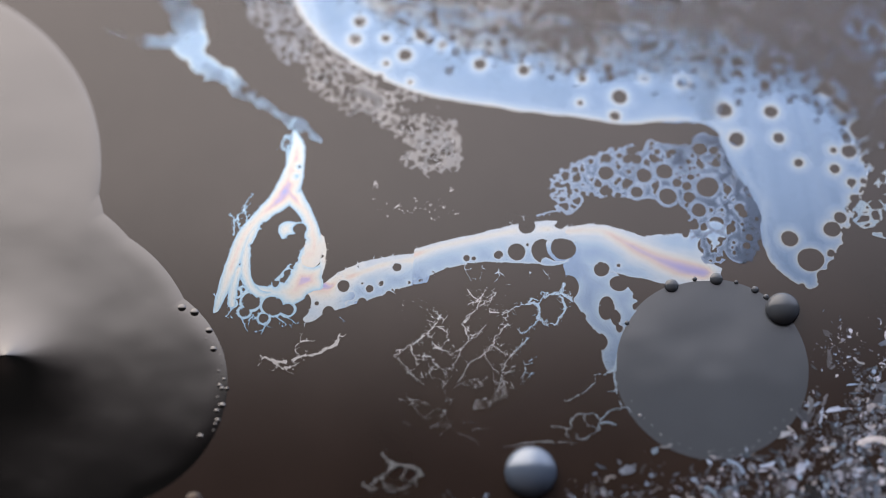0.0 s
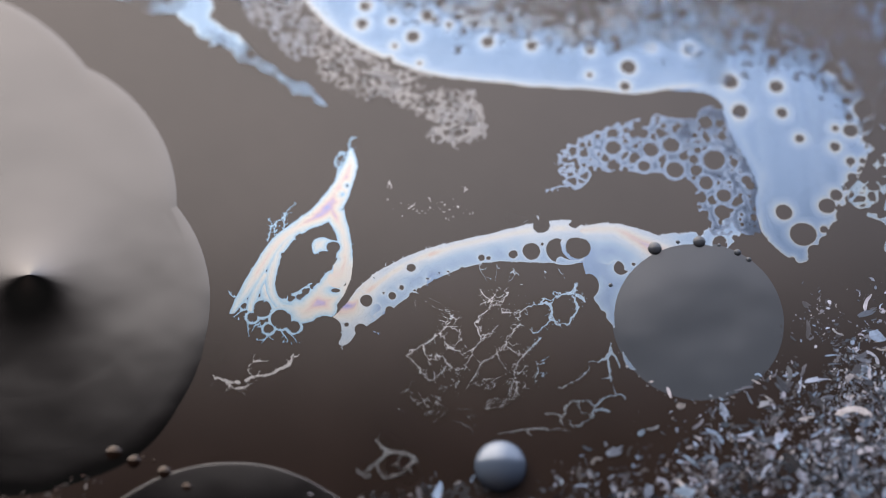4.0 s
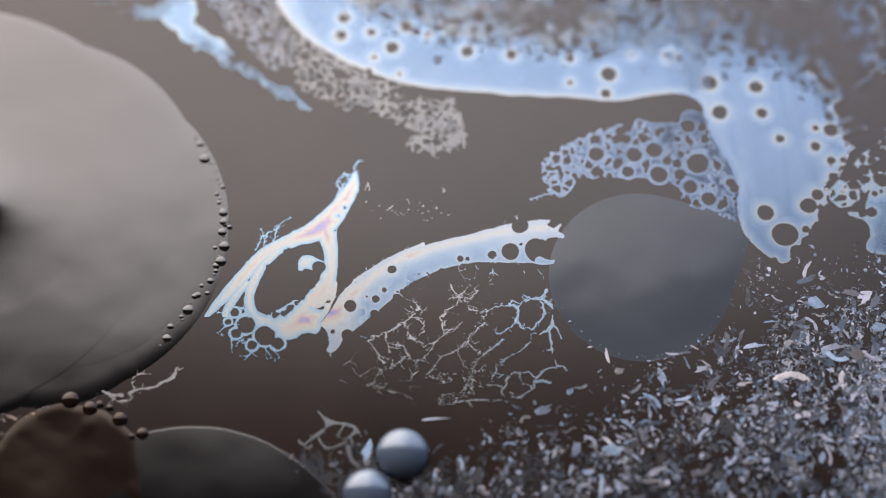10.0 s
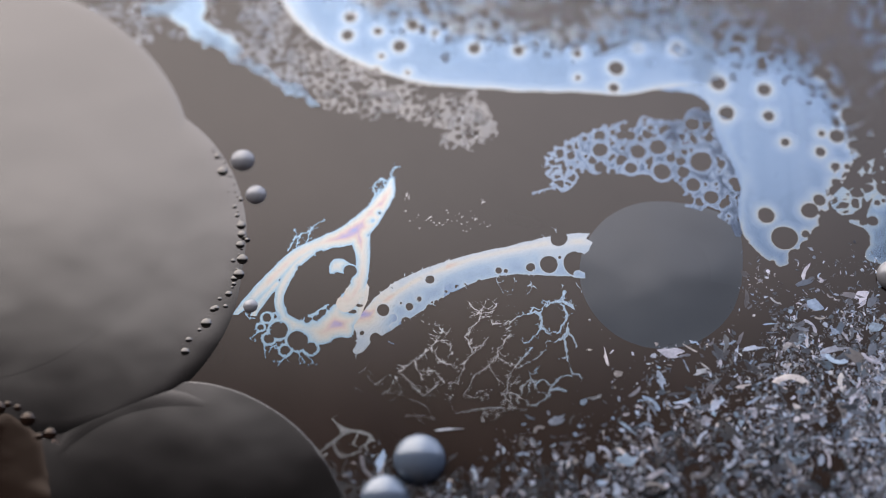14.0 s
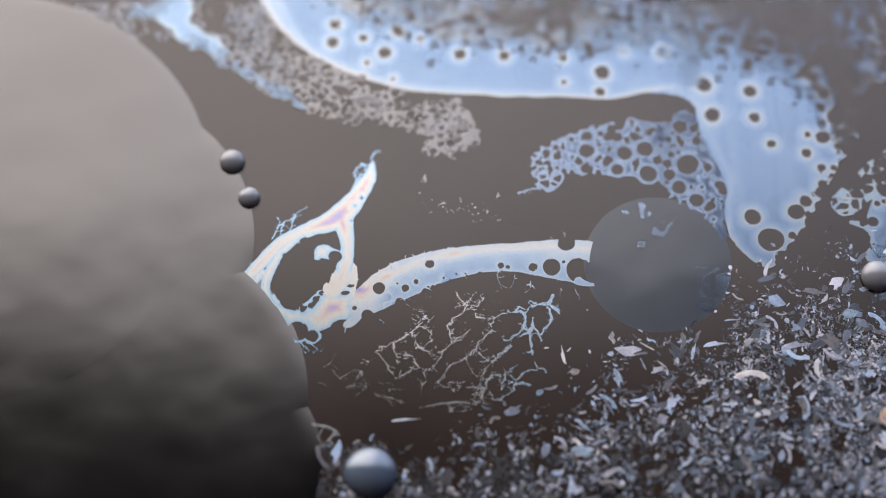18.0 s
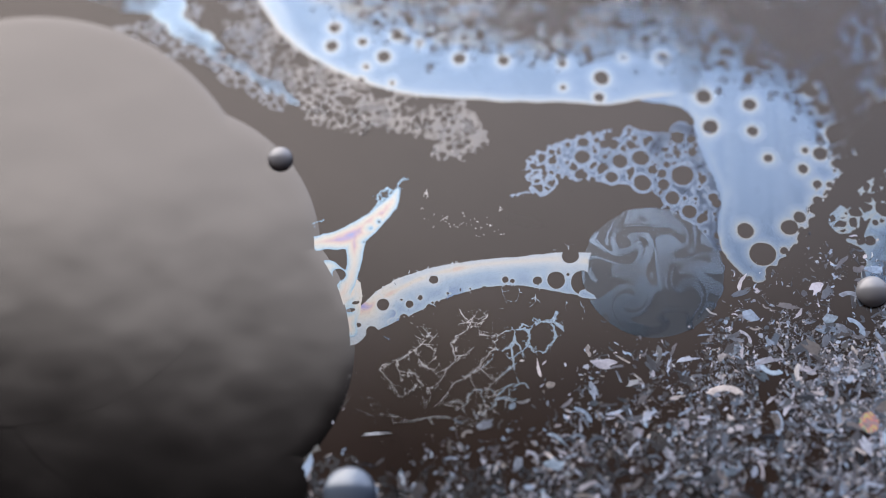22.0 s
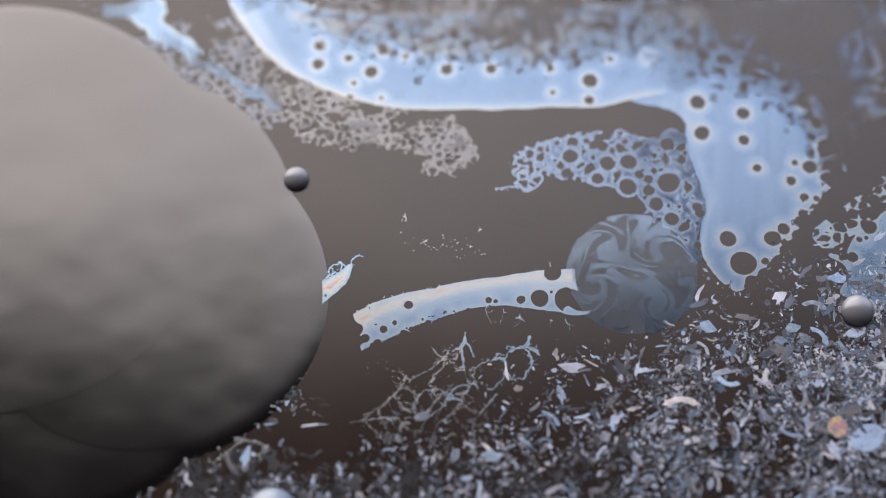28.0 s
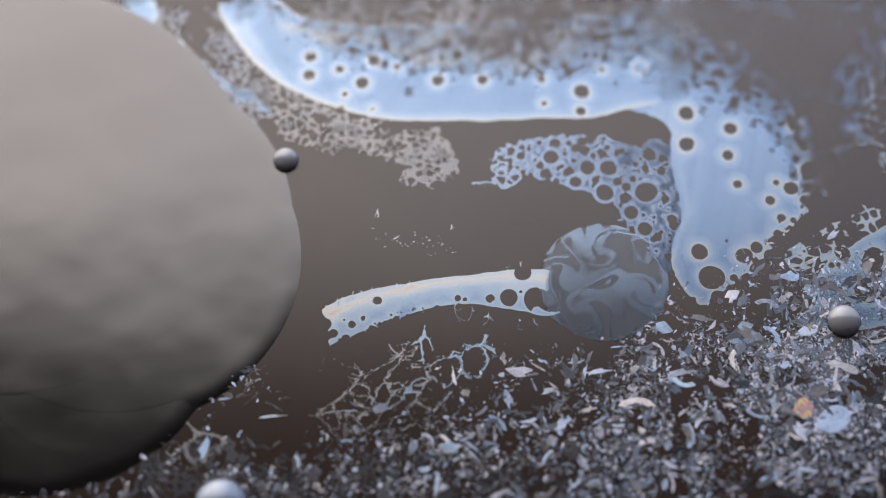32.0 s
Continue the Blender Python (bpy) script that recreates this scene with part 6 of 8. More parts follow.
    walk(THINGS["lace"], drift([(0, -0.79, 5.82, -10.6), (0.5, -0.78, 5.96, -9.9), (1, -0.78, 6.10, -9.6), (1.5, -0.80, 6.26, -8.9), (2, -0.75, 6.39, -8.2), (2.5, -0.65, 6.53, -6.4), (3, -0.52, 6.66, -4.9), (3.5, -0.37, 6.76, -2.6), (5.5, -0.21, 6.86, 2.2), (6, -0.10, 6.86, 4.3), (6.5, -0.11, 6.86, 5.6), (7, -0.28, 6.85, 4.7), (7.5, -0.48, 6.74, 2.5), (8, -0.62, 6.65, 1.8), (8.5, -0.68, 6.58, 3.6), (9, -0.97, 6.48, 0.0), (9.5, -1.06, 6.46, 0.3), (10, -1.04, 6.46, -0.2), (10.5, -0.97, 6.46, -0.6), (11, -0.84, 6.44, 1.5), (11.5, -0.75, 6.44, 3.2), (12, -0.69, 6.44, 5.0), (12.5, -0.63, 6.46, 6.3), (13, -0.57, 6.46, 7.9), (13.5, -0.50, 6.46, 9.8), (14, -0.38, 6.50, 11.2), (14.5, -0.27, 6.53, 13.6), (16.5, -0.75, 6.34, 9.9), (17, -0.77, 6.34, 10.3), (17.5, -0.82, 6.30, 10.6), (18, -0.94, 6.24, 9.9), (18.5, -0.98, 6.20, 9.6), (19, -0.97, 6.17, 10.0), (19.5, -0.98, 6.15, 10.0), (20, -0.91, 6.13, 10.7), (20.5, -0.85, 6.08, 11.7), (21, -0.85, 6.06, 12.1), (21.5, -0.82, 6.06, 12.8), (22, -0.80, 6.04, 14.1), (22.5, -0.79, 6.03, 14.1), (23, -0.65, 6.04, 15.3), (23.5, -0.59, 6.06, 16.8), (24, -0.67, 5.98, 16.8), (24.5, -0.82, 5.89, 15.3), (25, -0.80, 5.84, 15.3), (25.5, -0.76, 5.84, 16.2), (27.5, -0.89, 5.53, 16.9), (28, -1.17, 5.41, 15.0), (28.5, -1.34, 5.22, 12.5), (29, -1.36, 5.18, 12.8), (29.5, -1.42, 5.19, 12.3), (30, -1.51, 5.17, 11.5), (30.5, -1.59, 5.14, 10.1), (31, -1.56, 5.15, 10.4), (31.5, -1.54, 5.12, 10.7), (32, -1.65, 5.10, 9.0)]))
    walk(THINGS["neck"], drift([(0, -5.03, 2.43, 21.9), (0.5, -4.88, 2.39, 20.8), (1, -4.74, 2.35, 20.2), (1.5, -4.62, 2.31, 19.1), (2, -4.44, 2.21, 17.0), (2.5, -4.18, 2.06, 15.4), (3, -3.91, 1.93, 13.4), (3.5, -3.64, 1.83, 11.3), (5.5, -3.22, 1.39, 6.1), (6, -2.89, 1.25, 5.0), (6.5, -2.75, 1.19, 2.6), (7, -2.90, 1.24, 1.6), (7.5, -3.15, 1.27, 2.1), (8, -3.23, 1.16, 1.5), (8.5, -3.28, 0.86, -0.4), (9, -3.65, 0.88, 0.0), (9.5, -3.74, 0.94, 0.0), (10, -3.69, 0.94, -0.5), (10.5, -3.68, 1.01, -0.0), (11, -3.44, 0.94, -0.1), (11.5, -3.16, 0.86, -0.8), (12, -2.98, 0.73, -0.9), (12.5, -2.83, 0.70, -1.9), (13, -2.70, 0.71, -2.6), (13.5, -2.60, 0.75, -3.1), (14, -2.54, 0.76, -3.9), (14.5, -2.54, 0.58, -5.9), (16.5, -3.05, 1.11, -2.0), (17, -3.04, 1.24, -1.5), (17.5, -3.07, 1.32, -1.2), (18, -3.13, 1.32, -1.3), (18.5, -3.16, 1.30, -1.4), (19, -3.07, 1.24, -2.4), (19.5, -3.02, 1.19, -4.1), (20, -2.87, 1.04, -5.3), (20.5, -2.78, 0.89, -6.5), (21, -2.74, 0.71, -8.6), (21.5, -2.68, 0.55, -11.8), (22, -2.65, 0.50, -13.8), (22.5, -2.62, 0.35, -16.4), (23, -2.46, 0.17, -19.4), (23.5, -2.41, 0.14, -22.0), (24, -2.53, -0.07, -23.2), (25.5, -2.79, -0.69, -23.2), (27.5, -4.05, -2.08, -23.2), (28, -4.49, -2.16, -23.2), (29, -6.20, -2.00, -23.2), (30, -8.00, -1.50, -23.2), (32, -10.00, -1.00, -23.2)]))
    walk(THINGS["loop"], drift([(0, -4.55, 0.13, 16.0, 0.0000), (0.5, -4.43, 0.08, 16.0, 0.0000), (1, -4.35, -0.03, 14.6, 0.0000), (1.5, -4.31, -0.14, 10.5, 0.0000), (2, -4.24, -0.27, 5.9, 0.0000), (2.5, -4.08, -0.42, 2.6, 0.0000), (3, -3.90, -0.58, 0.5, 0.0000), (3.5, -3.72, -0.70, -1.7, 0.0000), (5.5, -3.42, -1.10, 0.2, 0.0000), (6, -3.16, -1.22, -1.7, 0.0000), (6.5, -3.08, -1.28, -0.7, 0.0000), (7, -3.23, -1.20, 1.6, 0.0000), (7.5, -3.46, -1.14, 1.9, 0.0000), (8, -3.58, -1.23, -0.2, 0.0000), (8.5, -3.70, -1.53, -1.3, 0.0000), (9, -4.04, -1.49, 0.0, 0.0000), (9.5, -4.14, -1.42, -1.1, 0.0000), (10, -4.13, -1.42, -2.2, 0.0000), (10.5, -4.08, -1.36, -1.1, 0.0000), (11, -3.87, -1.41, -2.2, 0.0000), (11.5, -3.60, -1.49, -2.4, 0.0000), (12, -3.44, -1.61, -3.5, 0.0000), (12.5, -3.31, -1.65, -2.5, 0.0000), (13, -3.19, -1.61, -2.5, 0.0000), (13.5, -3.12, -1.60, -3.7, 0.0000), (14, -3.06, -1.57, -1.3, 0.0000), (14.5, -3.08, -1.68, 2.6, 0.0000), (16.5, -3.38, -1.11, 11.1, 0.0000), (17, -3.35, -0.96, 11.5, 0.0000), (17.5, -3.40, -0.91, 9.9, 0.0000), (18, -3.45, -0.91, 9.9, 0.0000), (18.5, -3.47, -0.91, 11.1, 0.0000), (19, -3.44, -0.99, 8.4, 0.0000), (19.5, -3.42, -1.01, 9.9, 0.0000), (20, -3.33, -1.15, 7.2, 0.0000), (20.5, -3.29, -1.30, 5.6, 0.0000), (21, -3.27, -1.42, 9.9, 0.0000), (21.5, -3.28, -1.54, 11.6, 0.0000), (22, -3.30, -1.55, 13.3, 0.0000), (22.5, -3.32, -1.65, 13.3, 0.0000), (23, -3.21, -1.74, 13.3, 0.0000), (23.5, -3.21, -1.71, 13.3, -0.0300), (24, -3.32, -1.87, 13.4, -0.0300), (25.5, -3.58, -2.49, 13.4, -0.0300), (27.5, -4.84, -3.88, 13.4, -0.0300), (28, -5.28, -3.96, 13.4, -0.0300), (29, -7.50, -3.60, 13.4, -0.0300), (30, -9.50, -3.00, 13.4, -0.0300), (32, -11.50, -2.50, 13.4, -0.0300)]))
    walk(THINGS["body"], drift([(0, 0.88, -0.26, -3.6), (0.5, 0.88, -0.26, -3.6), (1, 0.88, -0.26, -3.6), (1.5, 0.88, -0.26, -3.6), (2, 0.89, -0.26, -3.6), (2.5, 1.02, -0.26, -3.5), (3, 1.16, -0.26, -3.5), (3.5, 1.31, -0.26, -3.5), (5.5, 1.50, -0.15, -0.9), (6, 1.67, -0.14, -0.4), (6.5, 1.78, -0.13, -1.0), (7, 1.65, -0.10, -2.6), (7.5, 1.39, -0.04, -3.4), (8, 1.24, -0.09, -3.0), (8.5, 1.10, -0.28, -1.6), (9, 0.81, -0.33, 0.0), (9.5, 0.67, -0.28, -2.4), (10, 0.67, -0.28, -2.4), (10.5, 0.72, -0.29, -2.8), (11, 0.98, -0.41, -4.7), (11.5, 1.23, -0.57, -4.8), (12, 1.37, -0.71, -4.2), (12.5, 1.52, -0.72, -3.8), (13, 1.67, -0.72, -3.8), (13.5, 1.81, -0.72, -3.8), (14, 1.96, -0.72, -3.8), (14.5, 2.15, -0.72, -3.9), (16.5, 2.12, -0.57, -10.1), (17, 2.11, -0.56, -12.8), (17.5, 2.11, -0.54, -13.8), (18, 2.05, -0.55, -13.3), (18.5, 2.05, -0.55, -13.3), (19, 2.06, -0.57, -12.3), (19.5, 2.05, -0.58, -11.9), (20, 2.12, -0.64, -11.1), (20.5, 2.21, -0.78, -11.3), (21, 2.22, -0.94, -11.3), (21.5, 2.22, -1.06, -11.8), (22, 2.19, -1.07, -12.0), (22.5, 2.16, -1.10, -10.6), (23, 2.29, -1.21, -10.8), (23.5, 2.30, -1.19, -11.0), (24, 2.19, -1.32, -10.3), (24.5, 2.08, -1.45, -9.7), (25, 2.08, -1.50, -10.0), (25.5, 2.09, -1.53, -9.3), (27.5, 1.91, -1.93, -9.2), (28, 1.62, -1.82, -9.0), (28.5, 1.32, -1.81, -8.7), (29, 1.21, -1.83, -9.2), (29.5, 1.10, -1.79, -9.6), (30, 0.95, -1.79, -9.6), (30.5, 0.81, -1.75, -10.1), (31, 0.78, -1.74, -10.5), (31.5, 0.72, -1.80, -10.5), (32, 0.59, -1.75, -10.7)]))
    walk(THINGS["start"], drift([(0, -2.46, -1.03, -20.2), (0.5, -2.44, -1.06, -18.0), (1, -2.43, -1.07, -17.1), (1.5, -2.41, -1.09, -15.4), (2, -2.37, -1.12, -13.3), (2.5, -2.24, -1.16, -11.5), (3, -2.08, -1.22, -8.5), (3.5, -1.91, -1.27, -5.2), (5.5, -1.66, -1.38, 1.7), (6, -1.42, -1.39, 2.3), (6.5, -1.32, -1.40, 4.3), (7, -1.47, -1.30, 4.1), (7.5, -1.72, -1.19, 2.9), (8, -1.86, -1.26, 3.5), (8.5, -1.98, -1.52, 4.4), (9, -2.29, -1.56, 0.0), (9.5, -2.42, -1.44, 2.7), (10, -2.42, -1.44, 2.7), (10.5, -2.40, -1.41, 1.2), (11, -2.15, -1.46, 1.0), (11.5, -1.91, -1.58, -0.3), (12, -1.75, -1.72, -0.7), (12.5, -1.62, -1.76, -1.1), (13, -1.49, -1.74, -2.7), (13.5, -1.36, -1.73, -3.7), (14, -1.23, -1.70, -5.8), (14.5, -1.10, -1.70, -6.4), (16.5, -1.25, -1.19, -12.6), (17, -1.23, -1.05, -13.5), (17.5, -1.23, -0.99, -13.5), (18, -1.31, -1.01, -13.8), (18.5, -1.32, -1.03, -13.3), (19, -1.29, -1.07, -14.3), (19.5, -1.30, -1.11, -13.6), (20, -1.25, -1.22, -12.9), (20.5, -1.17, -1.36, -12.4), (21, -1.16, -1.48, -14.1), (21.5, -1.15, -1.58, -14.3), (22, -1.17, -1.60, -13.1), (22.5, -1.20, -1.71, -12.5), (23, -1.09, -1.79, -13.4), (23.5, -1.09, -1.78, -12.6), (24, -1.18, -1.93, -12.3), (24.5, -1.30, -2.11, -11.1), (25, -1.30, -2.13, -11.9), (25.5, -1.28, -2.19, -12.4), (27.5, -1.69, -2.62, -13.1), (28, -2.02, -2.51, -14.1), (28.5, -2.26, -2.51, -13.6), (29, -2.38, -2.53, -12.8), (29.5, -2.50, -2.46, -13.2), (30, -2.65, -2.45, -13.8), (30.5, -2.78, -2.39, -13.6), (31, -2.83, -2.36, -13.6), (31.5, -2.92, -2.41, -14.3), (32, -3.07, -2.34, -14.8)]))
    walk(THINGS["torn"], drift([(0, -2.46, -1.03, -20.2), (0.5, -2.44, -1.06, -18.0), (1, -2.43, -1.07, -17.1), (1.5, -2.41, -1.09, -15.4), (2, -2.37, -1.12, -13.3), (2.5, -2.24, -1.16, -11.5), (3, -2.08, -1.22, -8.5), (3.5, -1.91, -1.27, -5.2), (5.5, -1.66, -1.38, 1.7), (6, -1.42, -1.39, 2.3), (6.5, -1.32, -1.40, 4.3), (7, -1.47, -1.30, 4.1), (7.5, -1.72, -1.19, 2.9), (8, -1.86, -1.26, 3.5), (8.5, -1.98, -1.52, 4.4), (9, -2.29, -1.56, 0.0), (9.5, -2.42, -1.44, 2.7), (10, -2.42, -1.44, 2.7), (10.5, -2.40, -1.41, 1.2), (11, -2.15, -1.46, 1.0), (11.5, -1.91, -1.58, -0.3), (12, -1.75, -1.72, -0.7), (12.5, -1.62, -1.76, -1.1), (13, -1.49, -1.74, -2.7), (13.5, -1.36, -1.73, -3.7), (14, -1.23, -1.70, -5.8), (14.5, -1.10, -1.70, -6.4), (16.5, -1.25, -1.19, -12.6), (17, -1.23, -1.05, -13.5), (17.5, -1.23, -0.99, -13.5), (18, -1.31, -1.01, -13.8), (18.5, -1.32, -1.03, -13.3), (19, -1.29, -1.07, -14.3), (19.5, -1.30, -1.11, -13.6), (20, -1.25, -1.22, -12.9), (20.5, -1.17, -1.36, -12.4), (21, -1.16, -1.48, -14.1), (21.5, -1.15, -1.58, -14.3), (22, -1.17, -1.60, -13.1), (22.5, -1.20, -1.71, -12.5), (23, -1.09, -1.79, -13.4), (23.5, -1.09, -1.78, -12.6), (24, -1.18, -1.93, -12.3), (24.5, -1.30, -2.11, -11.1), (25, -1.30, -2.13, -11.9), (25.5, -1.28, -2.19, -12.4), (26.5, -4.20, -2.40, -12.5), (27.5, -8.50, -2.00, -12.5), (32, -11.50, -1.50, -12.5)]))
    walk(THINGS["dend"], drift([(0, 2.58, -1.65, 7.8), (0.5, 2.57, -1.65, 7.8), (1, 2.54, -1.65, 7.8), (1.5, 2.54, -1.65, 7.8), (2, 2.54, -1.65, 7.8), (2.5, 2.64, -1.65, 7.8), (3, 2.79, -1.65, 7.8), (3.5, 2.93, -1.65, 7.8), (5.5, 3.09, -1.62, 6.5), (6, 3.31, -1.59, 5.2), (6.5, 3.53, -1.57, 4.6), (7, 3.44, -1.52, 2.8), (7.5, 3.12, -1.46, 2.8), (8, 2.87, -1.52, 0.3), (8.5, 2.75, -1.71, -0.9), (9, 2.35, -1.70, 0.0), (9.5, 2.09, -1.70, -0.3), (10, 1.96, -1.68, 0.4), (10.5, 1.96, -1.57, 6.0), (11, 2.10, -1.67, 8.4), (11.5, 2.25, -1.82, 8.3), (12, 2.35, -1.97, 8.9), (12.5, 2.35, -2.01, 10.7), (13, 2.40, -2.01, 10.8), (13.5, 2.51, -2.01, 10.9), (14, 2.61, -2.01, 10.8), (14.5, 2.74, -2.09, 11.4), (16.5, 2.26, -2.01, 7.2), (17, 2.27, -1.92, 4.7), (17.5, 2.29, -1.89, 3.5), (18, 2.17, -1.92, 2.3), (18.5, 2.13, -1.93, 2.8), (19, 2.16, -1.98, 2.2), (19.5, 2.11, -2.00, 2.8), (20, 2.15, -2.09, 2.9), (20.5, 2.25, -2.25, 3.0), (21, 2.28, -2.42, 2.4), (21.5, 2.28, -2.55, 2.5), (22, 2.29, -2.55, 2.4), (22.5, 2.19, -2.61, 3.6), (23, 2.33, -2.74, 3.7), (23.5, 2.45, -2.67, 2.5), (24, 2.33, -2.80, 3.7), (24.5, 2.13, -2.92, 4.9), (25, 2.11, -2.98, 3.7), (25.5, 2.11, -3.05, 3.7), (27.5, 1.72, -3.75, 11.7), (28, 1.41, -3.67, 11.2), (28.5, 1.11, -3.59, 10.9), (29, 0.99, -3.61, 10.3), (29.5, 0.83, -3.55, 9.2), (30, 0.63, -3.55, 9.3), (30.5, 0.39, -3.50, 8.7), (31, 0.32, -3.50, 8.7), (31.5, 0.17, -3.59, 9.6), (32, -0.04, -3.58, 10.0)]))
    walk(THINGS["dendlow"], drift([(0, 5.41, -6.21, 0.0), (0.5, 5.43, -6.14, 0.0), (1, 5.35, -6.06, 0.0), (1.5, 5.25, -5.99, 0.0), (2, 5.19, -5.92, 0.0), (2.5, 5.19, -5.86, 0.0), (3, 5.21, -5.84, 0.0), (3.5, 5.25, -5.82, 0.0), (5.5, 5.11, -5.54, 0.0), (6, 5.14, -5.51, 0.0), (6.5, 5.20, -5.45, 0.0), (7, 5.06, -5.34, 0.0), (7.5, 4.74, -5.01, 0.0), (8, 4.38, -5.01, 0.0), (8.5, 4.18, -5.11, 0.0), (9, 3.84, -4.97, 0.0), (9.5, 3.49, -4.81, 0.0), (10, 3.32, -4.76, 0.0), (10.5, 3.32, -4.67, 0.0), (11, 3.40, -4.75, 0.0), (11.5, 3.47, -4.92, 0.0), (12, 3.54, -5.07, 0.0), (12.5, 3.56, -5.13, 0.0), (13, 3.60, -5.15, 0.0), (13.5, 3.72, -5.11, 0.0), (14, 3.82, -5.04, 0.0), (14.5, 3.91, -5.02, 0.0), (16.5, 3.15, -4.83, 0.0), (17, 3.02, -4.80, 0.0), (17.5, 2.92, -4.77, 0.0), (18, 2.66, -4.84, 0.0), (18.5, 2.40, -4.88, 0.0), (19, 2.29, -4.92, 0.0), (19.5, 2.17, -4.94, 0.0), (20, 2.09, -4.99, 0.0), (20.5, 2.08, -5.07, 0.0), (21, 2.05, -5.19, 0.0), (21.5, 2.05, -5.31, 0.0), (22, 2.05, -5.36, 0.0), (22.5, 1.94, -5.37, 0.0), (23, 1.99, -5.44, 0.0), (23.5, 2.12, -5.41, 0.0), (24, 1.98, -5.42, 0.0), (24.5, 1.71, -5.49, 0.0), (25, 1.62, -5.53, 0.0), (25.5, 1.62, -5.57, 0.0), (27.5, 0.82, -5.50, 0.0), (28, 0.40, -5.38, 0.0), (28.5, 0.10, -5.29, 0.0), (29, 0.03, -5.28, 0.0), (29.5, -0.09, -5.21, 0.0), (30, -0.31, -5.21, 0.0), (30.5, -0.50, -5.18, 0.0), (31, -0.53, -5.20, 0.0), (31.5, -0.72, -5.19, 0.0), (32, -0.95, -5.14, 0.0)]))
    walk(THINGS["tail"], drift([(0, -3.36, -3.29, 0.0), (0.5, -3.50, -3.37, 0.0), (1, -3.64, -3.45, 0.0), (1.5, -3.82, -3.52, 0.0), (2, -4.01, -3.60, 0.0), (2.5, -4.17, -3.71, 0.0), (3, -4.34, -3.82, 0.0), (3.5, -4.56, -3.94, 0.0), (5.5, -5.89, -4.10, 0.0), (6, -6.03, -4.16, 0.0), (6.5, -6.31, -4.19, 0.0), (7, -6.75, -4.13, 0.0), (7.5, -7.01, -4.07, 0.0), (8, -7.40, -4.19, 0.0), (8.5, -8.04, -4.50, 0.0), (9, -8.44, -4.50, 0.0), (9.5, -8.56, -4.44, 0.0), (10, -8.70, -4.47, 0.0), (10.5, -8.67, -4.50, 0.0), (11, -8.50, -4.53, 0.0), (11.5, -8.47, -4.53, 0.0), (12, -8.47, -4.53, 0.0), (12.5, -8.47, -4.50, 0.0), (13, -8.47, -4.50, 0.0), (13.5, -8.47, -4.50, 0.0), (14, -8.41, -4.47, 0.0), (14.5, -8.42, -4.44, 0.0), (16.5, -8.72, -4.59, 0.0), (17, -8.75, -4.59, 0.0), (17.5, -8.81, -4.62, 0.0), (18, -8.89, -4.68, 0.0), (18.5, -8.92, -4.71, 0.0), (19, -8.91, -4.74, 0.0), (19.5, -8.94, -4.74, 0.0), (20, -8.88, -4.78, 0.0), (20.5, -8.88, -4.81, 0.0), (21, -8.91, -4.81, 0.0), (21.5, -8.91, -4.81, 0.0), (22, -8.94, -4.84, 0.0), (22.5, -8.94, -4.84, 0.0), (23, -8.88, -4.81, 0.0), (23.5, -8.88, -4.81, 0.0), (24, -8.96, -4.87, 0.0), (24.5, -9.04, -4.93, 0.0), (25, -9.04, -4.96, 0.0), (25.5, -9.04, -4.96, 0.0), (27.5, -9.29, -5.14, 0.0), (28, -9.45, -5.23, 0.0), (28.5, -9.56, -5.32, 0.0), (29, -9.59, -5.35, 0.0), (29.5, -9.65, -5.32, 0.0), (30, -9.70, -5.32, 0.0), (30.5, -9.73, -5.32, 0.0), (31, -9.70, -5.32, 0.0), (31.5, -9.70, -5.35, 0.0), (32, -9.73, -5.35, 0.0)]))
